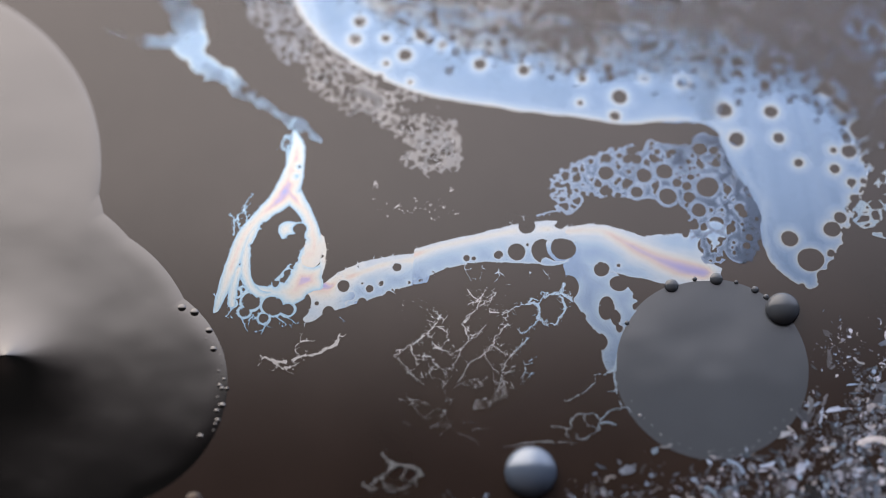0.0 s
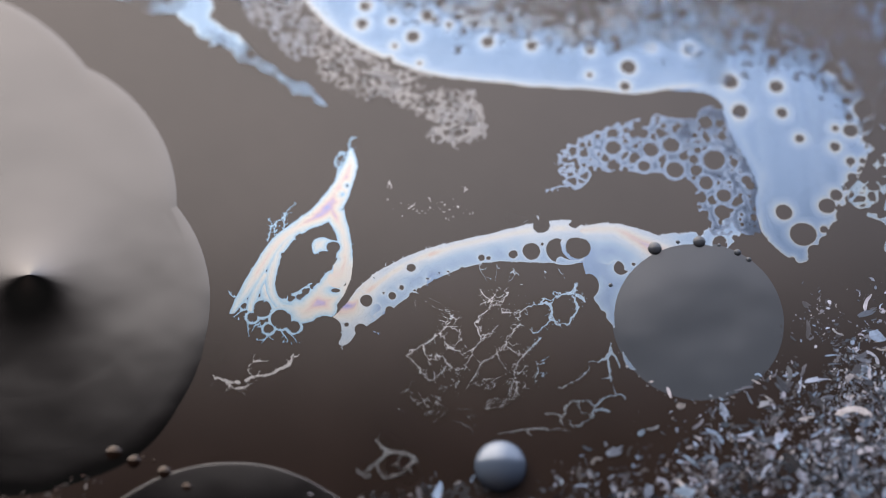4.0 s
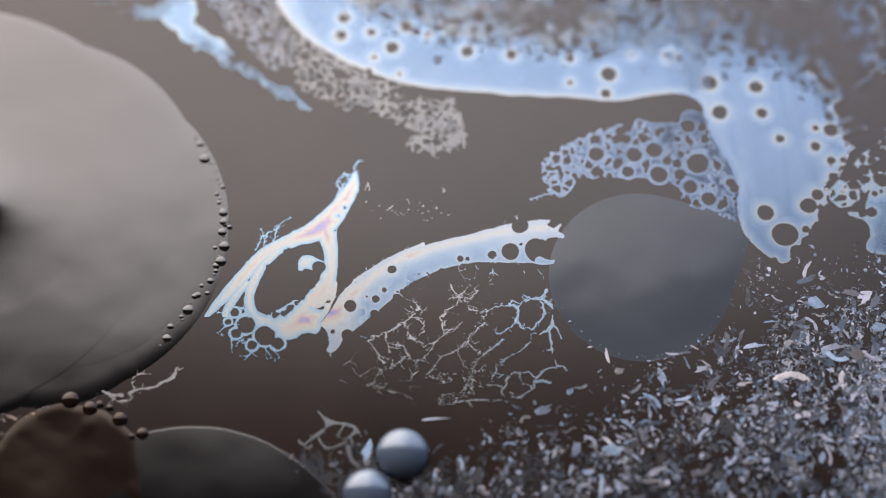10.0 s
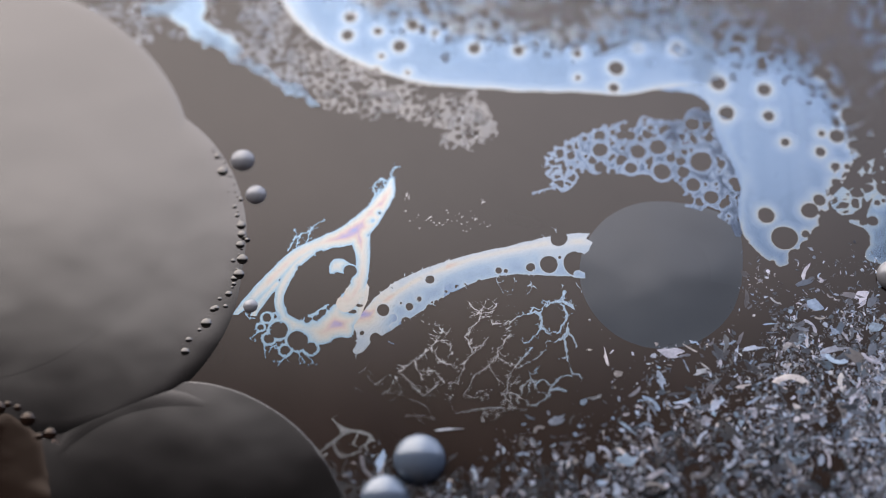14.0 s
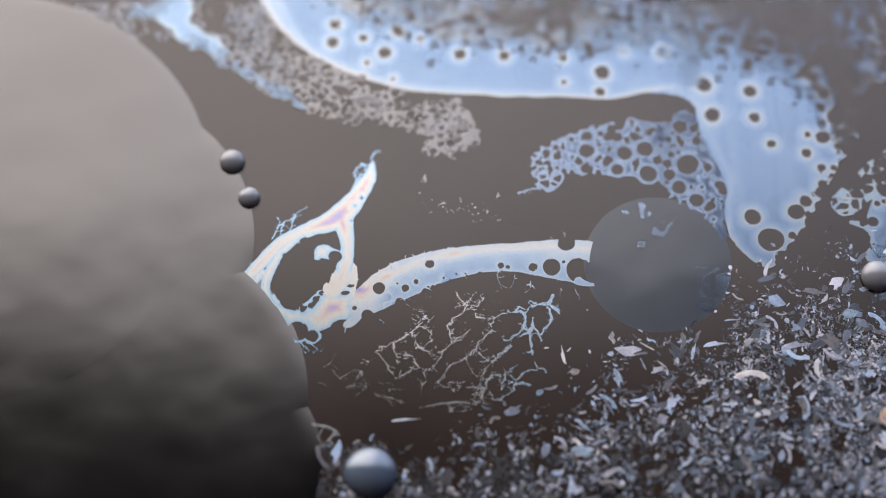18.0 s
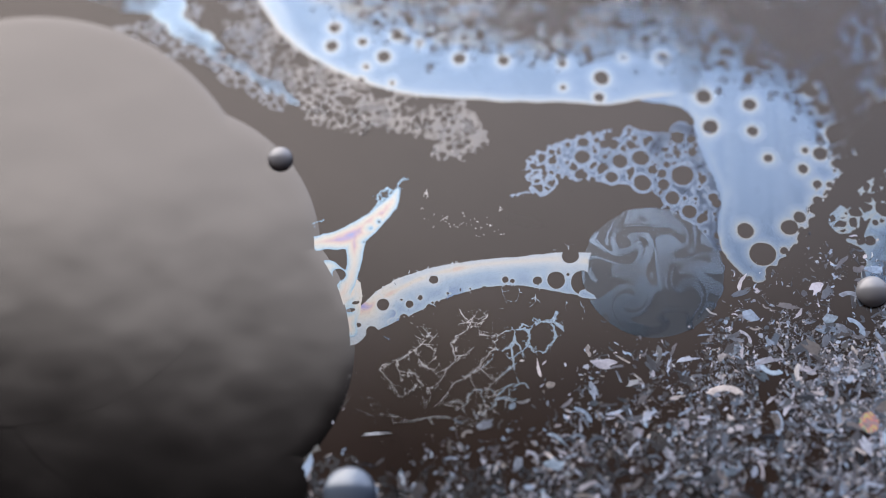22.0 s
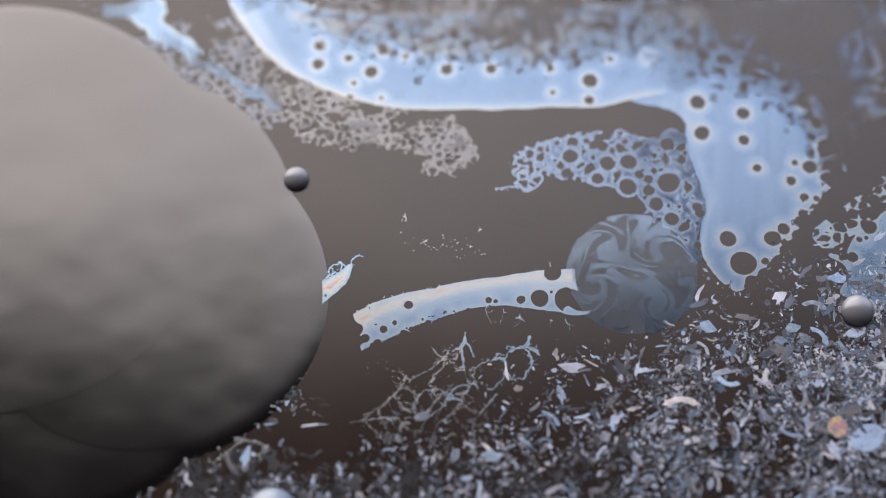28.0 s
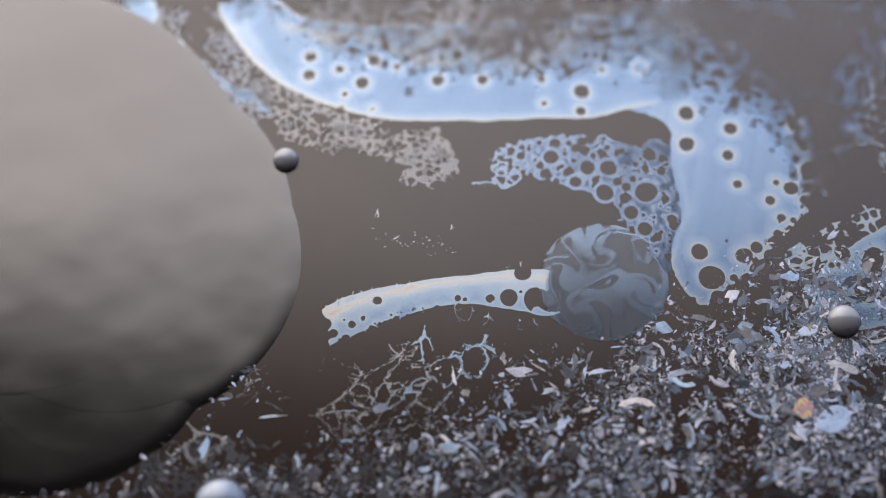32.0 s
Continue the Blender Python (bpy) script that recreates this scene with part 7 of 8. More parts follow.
    walk(THINGS["rafta"], drift([(0, 5.98, -7.92, 0.0), (0.5, 6.01, -7.83, 0.0), (1, 5.90, -7.71, 0.0), (1.5, 5.76, -7.62, 0.0), (2, 5.68, -7.53, 0.0), (2.5, 5.63, -7.45, 0.0), (3, 5.60, -7.42, 0.0), (3.5, 5.60, -7.39, 0.0), (5.5, 5.33, -7.00, 0.0), (6, 5.31, -6.97, 0.0), (6.5, 5.28, -6.88, 0.0), (7, 5.12, -6.74, 0.0), (7.5, 4.79, -6.32, 0.0), (8, 4.40, -6.26, 0.0), (8.5, 4.17, -6.32, 0.0), (9, 3.84, -6.14, 0.0), (9.5, 3.48, -5.93, 0.0), (10, 3.28, -5.87, 0.0), (10.5, 3.25, -5.84, 0.0), (11, 3.31, -5.93, 0.0), (11.5, 3.36, -6.11, 0.0), (12, 3.41, -6.26, 0.0), (12.5, 3.44, -6.35, 0.0), (13, 3.50, -6.38, 0.0), (13.5, 3.64, -6.32, 0.0), (14, 3.72, -6.23, 0.0), (14.5, 3.78, -6.17, 0.0), (16.5, 2.91, -5.90, 0.0), (17, 2.74, -5.87, 0.0), (17.5, 2.60, -5.84, 0.0), (18, 2.29, -5.90, 0.0), (18.5, 1.95, -5.96, 0.0), (19, 1.78, -5.99, 0.0), (19.5, 1.64, -6.02, 0.0), (20, 1.50, -6.05, 0.0), (20.5, 1.44, -6.11, 0.0), (21, 1.38, -6.20, 0.0), (21.5, 1.38, -6.32, 0.0), (22, 1.38, -6.38, 0.0), (22.5, 1.27, -6.38, 0.0), (23, 1.27, -6.44, 0.0), (23.5, 1.41, -6.41, 0.0), (24, 1.27, -6.38, 0.0), (24.5, 0.96, -6.44, 0.0), (25, 0.84, -6.47, 0.0), (25.5, 0.84, -6.50, 0.0), (27.5, -0.20, -6.23, 0.0), (28, -0.65, -6.08, 0.0), (28.5, -0.93, -5.99, 0.0), (29, -0.99, -5.96, 0.0), (29.5, -1.10, -5.87, 0.0), (30, -1.33, -5.87, 0.0), (30.5, -1.50, -5.84, 0.0), (31, -1.53, -5.87, 0.0), (31.5, -1.75, -5.84, 0.0), (32, -2.01, -5.78, 0.0)]))
    walk(THINGS["raftb"], drift([(0, 16.02, -5.75, 0.0), (0.5, 16.00, -5.63, 0.0), (1, 15.90, -5.50, 0.0), (1.5, 15.77, -5.35, 0.0), (2, 15.65, -5.20, 0.0), (2.5, 15.60, -5.08, 0.0), (3, 15.53, -4.93, 0.0), (3.5, 15.49, -4.81, 0.0), (5.5, 15.11, -4.26, 0.0), (6, 15.07, -4.10, 0.0), (6.5, 15.05, -4.01, 0.0), (7, 14.92, -3.89, 0.0), (7.5, 14.79, -3.73, 0.0), (8, 14.42, -3.64, 0.0), (8.5, 14.11, -3.64, 0.0), (9, 13.85, -3.58, 0.0), (9.5, 13.63, -3.48, 0.0), (10, 13.47, -3.33, 0.0), (10.5, 13.39, -3.24, 0.0), (11, 13.36, -3.27, 0.0), (11.5, 13.36, -3.33, 0.0), (12, 13.33, -3.36, 0.0), (12.5, 13.27, -3.36, 0.0), (13, 13.27, -3.36, 0.0), (13.5, 13.30, -3.36, 0.0), (14, 13.36, -3.33, 0.0), (14.5, 13.45, -3.27, 0.0), (16.5, 13.10, -2.95, 0.0), (17, 12.96, -2.89, 0.0), (17.5, 12.76, -2.83, 0.0), (18, 12.56, -2.83, 0.0), (18.5, 12.39, -2.86, 0.0), (19, 12.30, -2.86, 0.0), (19.5, 12.16, -2.83, 0.0), (20, 12.07, -2.83, 0.0), (20.5, 12.04, -2.89, 0.0), (21, 11.98, -2.95, 0.0), (21.5, 11.91, -3.02, 0.0), (22, 11.86, -3.02, 0.0), (22.5, 11.71, -3.02, 0.0), (23, 11.71, -3.02, 0.0), (23.5, 11.75, -2.98, 0.0), (24, 11.57, -3.08, 0.0), (24.5, 11.39, -3.14, 0.0), (25, 11.30, -3.17, 0.0), (25.5, 11.21, -3.20, 0.0), (27.5, 10.88, -3.39, 0.0), (28, 10.60, -3.36, 0.0), (28.5, 10.23, -3.30, 0.0), (29, 10.05, -3.33, 0.0), (29.5, 9.91, -3.33, 0.0), (30, 9.65, -3.33, 0.0), (30.5, 9.42, -3.33, 0.0), (31, 9.31, -3.33, 0.0), (31.5, 9.13, -3.33, 0.0), (32, 9.02, -3.30, 0.0)]))
    walk(THINGS["raftc"], drift([(0, 14.17, -7.12, 0.0), (0.5, 14.15, -7.00, 0.0), (1, 14.05, -6.88, 0.0), (1.5, 13.92, -6.74, 0.0), (2, 13.80, -6.59, 0.0), (2.5, 13.75, -6.47, 0.0), (3, 13.68, -6.32, 0.0), (3.5, 13.63, -6.20, 0.0), (5.5, 13.25, -5.66, 0.0), (6, 13.21, -5.50, 0.0), (6.5, 13.19, -5.41, 0.0), (7, 13.06, -5.29, 0.0), (7.5, 12.93, -5.14, 0.0), (8, 12.56, -5.05, 0.0), (8.5, 12.25, -5.05, 0.0), (9, 12.02, -5.05, 0.0), (9.5, 11.77, -4.99, 0.0), (10, 11.61, -4.87, 0.0), (10.5, 11.58, -4.84, 0.0), (11, 11.58, -4.90, 0.0), (11.5, 11.60, -4.96, 0.0), (12, 11.57, -5.05, 0.0), (12.5, 11.51, -5.05, 0.0), (13, 11.51, -5.05, 0.0), (13.5, 11.54, -5.02, 0.0), (14, 11.57, -4.96, 0.0), (14.5, 11.58, -4.93, 0.0), (16.5, 10.99, -4.71, 0.0), (17, 10.88, -4.68, 0.0), (17.5, 10.57, -4.71, 0.0), (18, 10.30, -4.81, 0.0), (18.5, 10.16, -4.90, 0.0), (19, 9.98, -4.96, 0.0), (19.5, 9.75, -4.99, 0.0), (20, 9.69, -5.08, 0.0), (20.5, 9.60, -5.20, 0.0), (21, 9.54, -5.29, 0.0), (21.5, 9.48, -5.35, 0.0), (22, 9.39, -5.35, 0.0), (22.5, 9.36, -5.32, 0.0), (23, 9.33, -5.38, 0.0), (23.5, 9.25, -5.32, 0.0), (24, 9.08, -5.38, 0.0), (24.5, 8.96, -5.50, 0.0), (25, 8.87, -5.57, 0.0), (25.5, 8.81, -5.60, 0.0), (27.5, 8.26, -5.78, 0.0), (28, 7.95, -5.75, 0.0), (28.5, 7.53, -5.69, 0.0), (29, 7.36, -5.78, 0.0), (29.5, 7.22, -5.78, 0.0), (30, 6.99, -5.81, 0.0), (30.5, 6.85, -5.78, 0.0), (31, 6.70, -5.81, 0.0), (31.5, 6.59, -5.84, 0.0), (32, 6.48, -5.78, 0.0)]))
    walk(THINGS["raftd"], drift([(0, 11.29, -6.53, 0.0), (0.5, 11.27, -6.41, 0.0), (1, 11.17, -6.29, 0.0), (1.5, 11.04, -6.14, 0.0), (2, 10.91, -5.99, 0.0), (2.5, 10.86, -5.87, 0.0), (3, 10.78, -5.72, 0.0), (3.5, 10.74, -5.60, 0.0), (5.5, 10.34, -5.05, 0.0), (6, 10.30, -4.90, 0.0), (6.5, 10.27, -4.81, 0.0), (7, 10.14, -4.68, 0.0), (7.5, 10.01, -4.53, 0.0), (8, 9.64, -4.44, 0.0), (8.5, 9.33, -4.44, 0.0), (9, 9.10, -4.44, 0.0), (9.5, 8.85, -4.38, 0.0), (10, 8.68, -4.25, 0.0), (10.5, 8.65, -4.22, 0.0), (11, 8.65, -4.29, 0.0), (11.5, 8.68, -4.35, 0.0), (12, 8.64, -4.44, 0.0), (12.5, 8.59, -4.44, 0.0), (13, 8.59, -4.44, 0.0), (13.5, 8.62, -4.41, 0.0), (14, 8.65, -4.35, 0.0), (14.5, 8.65, -4.32, 0.0), (16.5, 8.06, -4.10, 0.0), (17, 7.78, -4.10, 0.0), (17.5, 7.49, -4.16, 0.0), (18, 7.23, -4.28, 0.0), (18.5, 6.99, -4.35, 0.0), (19, 6.73, -4.41, 0.0), (19.5, 6.45, -4.44, 0.0), (20, 6.47, -4.50, 0.0), (20.5, 6.50, -4.65, 0.0), (21, 6.49, -4.81, 0.0), (21.5, 6.49, -4.84, 0.0), (22, 6.41, -4.74, 0.0), (22.5, 6.36, -4.62, 0.0), (23, 6.47, -4.71, 0.0), (23.5, 6.38, -4.59, 0.0), (24, 6.27, -4.59, 0.0), (24.5, 6.21, -4.68, 0.0), (25, 6.09, -4.74, 0.0), (25.5, 5.98, -4.74, 0.0), (27.5, 5.66, -4.90, 0.0), (28, 5.35, -4.87, 0.0), (28.5, 4.81, -4.84, 0.0), (29, 4.63, -4.99, 0.0), (29.5, 4.46, -5.02, 0.0), (30, 4.18, -5.02, 0.0), (30.5, 3.92, -5.02, 0.0), (31, 3.81, -5.02, 0.0), (31.5, 3.75, -5.02, 0.0), (32, 3.61, -5.02, 0.0)]))
    walk(THINGS["rafte"], drift([(0, 17.36, -9.23, 0.0), (0.5, 17.35, -9.11, 0.0), (1, 17.25, -8.99, 0.0), (1.5, 17.13, -8.85, 0.0), (2, 17.00, -8.70, 0.0), (2.5, 16.96, -8.59, 0.0), (3, 16.89, -8.44, 0.0), (3.5, 16.85, -8.33, 0.0), (5.5, 16.48, -7.80, 0.0), (6, 16.45, -7.65, 0.0), (6.5, 16.42, -7.56, 0.0), (7, 16.30, -7.45, 0.0), (7.5, 16.17, -7.30, 0.0), (8, 15.82, -7.21, 0.0), (8.5, 15.51, -7.21, 0.0), (9, 15.28, -7.21, 0.0), (9.5, 15.04, -7.15, 0.0), (10, 14.88, -7.03, 0.0), (10.5, 14.85, -7.00, 0.0), (11, 14.85, -7.06, 0.0), (11.5, 14.87, -7.12, 0.0), (12, 14.84, -7.21, 0.0), (12.5, 14.78, -7.21, 0.0), (13, 14.78, -7.21, 0.0), (13.5, 14.81, -7.18, 0.0), (14, 14.84, -7.12, 0.0), (14.5, 14.85, -7.09, 0.0), (16.5, 14.28, -6.88, 0.0), (17, 14.29, -6.74, 0.0), (17.5, 14.25, -6.59, 0.0), (18, 14.11, -6.59, 0.0), (18.5, 13.96, -6.62, 0.0), (19, 13.88, -6.59, 0.0), (19.5, 13.74, -6.59, 0.0), (20, 13.66, -6.56, 0.0), (20.5, 13.60, -6.62, 0.0), (21, 13.53, -6.71, 0.0), (21.5, 13.47, -6.76, 0.0), (22, 13.44, -6.79, 0.0), (22.5, 13.36, -6.74, 0.0), (23, 13.30, -6.76, 0.0), (23.5, 13.33, -6.79, 0.0), (24, 13.19, -6.82, 0.0), (24.5, 13.04, -6.85, 0.0), (25, 12.98, -6.85, 0.0), (25.5, 12.95, -6.88, 0.0), (27.5, 12.64, -7.00, 0.0), (28, 12.39, -6.94, 0.0), (28.5, 12.04, -6.76, 0.0), (29, 11.90, -6.74, 0.0), (29.5, 11.79, -6.67, 0.0), (30, 11.63, -6.62, 0.0), (30.5, 11.52, -6.50, 0.0), (31, 11.47, -6.44, 0.0), (31.5, 11.39, -6.38, 0.0), (32, 11.34, -6.29, 0.0)]))
    walk(THINGS["raftf"], drift([(0, -13.84, -0.19, 0.0, -0.3000), (15, -13.84, -0.19, 0.0, -0.3000), (18, -10.52, -4.30, 0.0, -0.3000), (20, -7.64, -6.09, 0.0, 0.0000), (21.5, -6.69, -6.67, 0.0, 0.0000), (23, -5.66, -7.25, 0.0, 0.0000), (25.5, -5.86, -6.87, 0.0, 0.0000), (27.5, -6.86, -7.06, 0.0, 0.0000), (28, -7.22, -7.06, 0.0, 0.0000), (29, -7.60, -6.87, 0.0, 0.0000), (30, -8.07, -6.67, 0.0, 0.0000), (31, -8.45, -6.38, 0.0, 0.0000), (32, -8.74, -6.18, 0.0, 0.0000)]))
    walk(THINGS["raftg"], drift([(0, -12.94, -11.03, 0.0), (3.5, -13.10, -9.16, 0.0), (6, -13.37, -8.02, 0.0), (9, -13.54, -8.21, 0.0), (13, -13.54, -8.21, 0.0), (16.5, -13.89, -8.40, 0.0), (32, -16.96, -8.59, 0.0)]))
    walk(THINGS["far"], drift([(0, 11.27, 3.16, 1.4), (0.5, 11.27, 3.21, 1.0), (1, 11.21, 3.30, -0.2), (1.5, 11.15, 3.39, -1.0), (2, 11.12, 3.50, -1.8), (2.5, 11.16, 3.62, -2.4), (3, 11.24, 3.76, -2.8), (3.5, 11.32, 3.95, -3.2), (5.5, 11.43, 4.51, -1.9), (6, 11.49, 4.54, -1.7), (6.5, 11.49, 4.62, -1.1), (7, 11.41, 4.69, -0.3), (7.5, 11.27, 4.74, 0.1), (8, 11.13, 4.67, 0.2), (8.5, 11.01, 4.47, -0.4), (9, 10.81, 4.33, 0.0), (9.5, 10.67, 4.20, -1.2), (10, 10.68, 4.13, -2.0), (10.5, 10.76, 4.07, -2.4), (11, 10.79, 3.94, -3.4), (11.5, 10.82, 3.85, -4.0), (12, 10.80, 3.81, -4.4), (12.5, 10.79, 3.84, -4.6), (13, 10.78, 3.86, -5.0), (13.5, 10.80, 3.91, -5.4), (14, 10.85, 4.01, -5.2), (14.5, 10.92, 4.12, -5.0), (16.5, 10.87, 4.17, -3.4), (17, 10.87, 4.14, -4.1), (17.5, 10.86, 4.09, -4.9), (18, 10.83, 3.95, -4.7), (18.5, 10.85, 3.83, -4.8), (19, 10.88, 3.73, -5.2), (19.5, 10.82, 3.67, -6.0), (20, 10.87, 3.60, -6.0), (20.5, 10.89, 3.48, -6.4), (21, 10.86, 3.41, -6.6), (21.5, 10.85, 3.38, -7.2), (22, 10.81, 3.41, -7.4), (22.5, 10.81, 3.41, -7.4), (23, 10.89, 3.40, -7.8), (23.5, 10.86, 3.45, -8.4), (24, 10.77, 3.38, -8.2), (24.5, 10.67, 3.25, -8.3), (25, 10.63, 3.15, -8.9), (25.5, 10.63, 3.10, -9.5), (27.5, 10.62, 3.13, -11.4), (28, 10.40, 3.06, -11.6), (28.5, 10.12, 2.87, -12.1), (29, 10.04, 2.74, -13.0), (29.5, 9.97, 2.68, -14.0), (30, 9.84, 2.60, -15.1), (30.5, 9.79, 2.55, -15.8), (31, 9.75, 2.50, -16.6), (31.5, 9.73, 2.50, -17.5), (32, 9.69, 2.48, -17.8)]))
    walk(THINGS["lens"], drift([(0, 8.86, -4.30, 0.0, -0.0124), (1, 8.75, -3.94, 0.0, -0.0192), (2, 8.64, -3.43, 0.0, -0.0273), (3, 8.58, -2.88, 0.0, -0.0320), (3.5, 8.55, -2.74, 0.0, -0.0320), (5.5, 8.28, -2.13, 0.0, -0.0320), (6, 8.21, -2.00, 0.0, -0.0320), (7, 8.16, -1.40, 0.0, -0.0320), (8, 7.60, -1.30, 0.0, -0.0225), (9, 7.04, -1.11, 0.0, -0.0192), (10, 6.66, -0.99, 0.0, -0.0192), (11, 7.00, -1.03, 0.0, -0.0257), (12, 7.27, -1.05, 0.0, -0.0351), (13, 7.28, -1.07, 0.0, -0.0380), (14.5, 7.35, -0.78, 0.0, -0.0410), (16.5, 7.41, -0.44, 0.0, -0.0466), (18, 7.25, -0.55, 0.0, -0.0507), (19, 7.20, -0.71, 0.0, -0.0521), (20.5, 7.08, -0.90, 0.0, -0.0534), (22, 7.08, -0.86, 0.0, -0.0560), (23, 7.09, -0.74, 0.0, -0.0585), (24, 6.97, -0.78, 0.0, -0.0585), (25.5, 6.85, -0.90, 0.0, -0.0598), (27.5, 6.68, -0.92, 0.0, -0.0646), (28, 6.40, -0.92, 0.0, -0.0646), (29, 6.16, -1.07, 0.0, -0.0657), (30, 5.84, -1.15, 0.0, -0.0657), (31, 5.61, -1.20, 0.0, -0.0669), (32, 5.41, -1.24, 0.0, -0.0680)]))
    walk(THINGS["end"], drift([(0, 0.88, -0.26, -3.6, 0.000), (0.5, 0.88, -0.26, -3.6, 0.000), (1, 0.88, -0.26, -3.6, 0.000), (1.5, 0.88, -0.26, -3.6, 0.000), (2, 0.89, -0.26, -3.6, 0.000), (2.5, 1.02, -0.26, -3.5, 0.000), (3, 1.16, -0.26, -3.5, 0.000), (3.5, 1.31, -0.26, -3.5, 0.000), (5.5, 1.50, -0.15, -0.9, 0.000), (6, 1.67, -0.14, -0.4, 0.000), (6.5, 1.78, -0.13, -1.0, 0.000), (7, 1.65, -0.10, -2.6, 0.000), (7.5, 1.39, -0.04, -3.4, 0.000), (8, 1.24, -0.09, -3.0, 0.000), (8.5, 1.10, -0.28, -1.6, 0.000), (9, 0.81, -0.33, 0.0, -0.012), (9.5, 0.67, -0.28, -2.4, -0.012), (10, 0.67, -0.28, -2.4, -0.030), (10.5, 0.72, -0.29, -2.8, -0.030), (11, 0.98, -0.41, -4.7, -0.030), (11.5, 1.23, -0.57, -4.8, -0.030), (12, 1.37, -0.71, -4.2, -0.030), (12.5, 1.52, -0.72, -3.8, -0.030), (13, 1.67, -0.72, -3.8, -0.030), (14.5, 1.74, -0.43, -3.8, -0.075), (16.5, 1.79, -0.09, -3.8, -0.135), (18, 1.63, -0.20, -3.8, -0.180), (19, 1.59, -0.36, -3.8, -0.210), (20.5, 1.46, -0.55, -3.8, -0.255), (22, 1.47, -0.51, -3.8, -0.300), (23, 1.47, -0.38, -3.8, -0.300), (24, 1.36, -0.43, -3.8, -0.300), (25.5, 1.24, -0.55, -3.8, -0.300), (27.5, 1.06, -0.57, -3.8, -0.300), (28, 0.78, -0.57, -3.8, -0.300), (29, 0.54, -0.72, -3.8, -0.300), (30, 0.22, -0.80, -3.8, -0.300), (31, -0.01, -0.84, -3.8, -0.300), (32, -0.20, -0.89, -3.8, -0.300)]))
    walk(THINGS["foot"], drift([(0, 0.88, -0.26, -3.6, 0.000), (0.5, 0.88, -0.26, -3.6, 0.000), (1, 0.88, -0.26, -3.6, 0.000), (1.5, 0.88, -0.26, -3.6, 0.000), (2, 0.89, -0.26, -3.6, 0.000), (2.5, 1.02, -0.26, -3.5, 0.000), (3, 1.16, -0.26, -3.5, 0.000), (3.5, 1.31, -0.26, -3.5, 0.000), (4.5, 1.90, -0.20, -2.5, 0.000), (5.5, 2.90, -0.30, -1.0, 0.000), (6.5, 4.00, -0.80, -0.5, 0.000), (8, 5.40, -0.90, 0.0, -0.100), (10, 5.40, -0.90, 0.0, -0.300), (32, 4.50, -1.20, 0.0, -0.300)]))
    walk(THINGS["lobe_0"], drift([(0, -17.63, 0.04, 0.0), (2, -16.18, 0.45, 0.0), (3.5, -15.76, 1.65, 0.0), (5.5, -14.07, 0.88, 0.0), (7, -14.27, 1.78, 0.0), (8, -14.04, 1.92, 0.0), (10, -14.41, 2.03, 0.0), (13, -13.18, 0.24, 0.0), (14, -12.99, -0.71, 0.0), (14.5, -12.96, -0.88, 0.0), (16.5, -11.85, -3.40, 0.0), (17.2, -11.30, -4.10, 0.0), (18, -10.62, -5.35, 0.0), (20, -9.71, -4.53, 0.0), (23, -9.01, -2.80, 0.0), (25.5, -9.13, -0.66, 0.0), (27.5, -9.84, -1.74, 0.0), (30, -10.61, -0.81, 0.0), (32, -10.99, -0.37, 0.0)]))
    walk(THINGS["lobe_1"], drift([(0, -11.20, -5.07, 0.0), (1, -11.75, -4.25, 0.0), (2, -11.79, -3.82, 0.0), (3.5, -12.46, -4.37, 0.0), (5.5, -12.52, -2.86, 0.0), (7, -12.39, -1.89, 0.0), (8, -12.17, -1.39, 0.0), (10, -13.16, -1.68, 0.0), (13, -12.02, -2.44, 0.0), (13.5, -11.00, -5.50, 0.0), (14, -9.20, -9.00, 0.0), (14.5, -8.49, -8.98, 0.0), (16.5, -8.31, -8.23, 0.0), (18, -8.01, -7.73, 0.0), (20, -7.98, -7.25, 0.0), (23, -9.45, -8.56, 0.0), (24, -11.20, -7.60, 0.0), (25.5, -13.20, -6.40, 0.0), (27.5, -9.90, -3.80, 0.0), (28, -9.84, -3.54, 0.0), (30, -10.42, -3.69, 0.0), (32, -11.75, -3.96, 0.0)]))
    walk(THINGS["lobe_2"], drift([(0, -15.25, -3.26, 0.0), (2, -14.63, -2.79, 0.0), (3.5, -13.82, -2.52, 0.0), (5.5, -13.40, -0.49, 0.0), (7, -13.22, 0.23, 0.0), (8, -13.01, 0.59, 0.0), (10, -13.15, 0.82, 0.0), (12, -12.10, 0.65, 0.0), (13, -11.89, 0.26, 0.0), (14, -12.52, 0.34, 0.0), (14.5, -12.63, 0.35, 0.0), (16.5, -13.17, 1.39, 0.0), (18, -12.25, 0.25, 0.0), (20, -11.11, -0.07, 0.0), (23, -9.42, -0.43, 0.0), (25.5, -8.53, -1.82, 0.0), (27.5, -10.91, 0.63, 0.0), (30, -10.69, 1.23, 0.0), (32, -10.97, 1.00, 0.0)]))
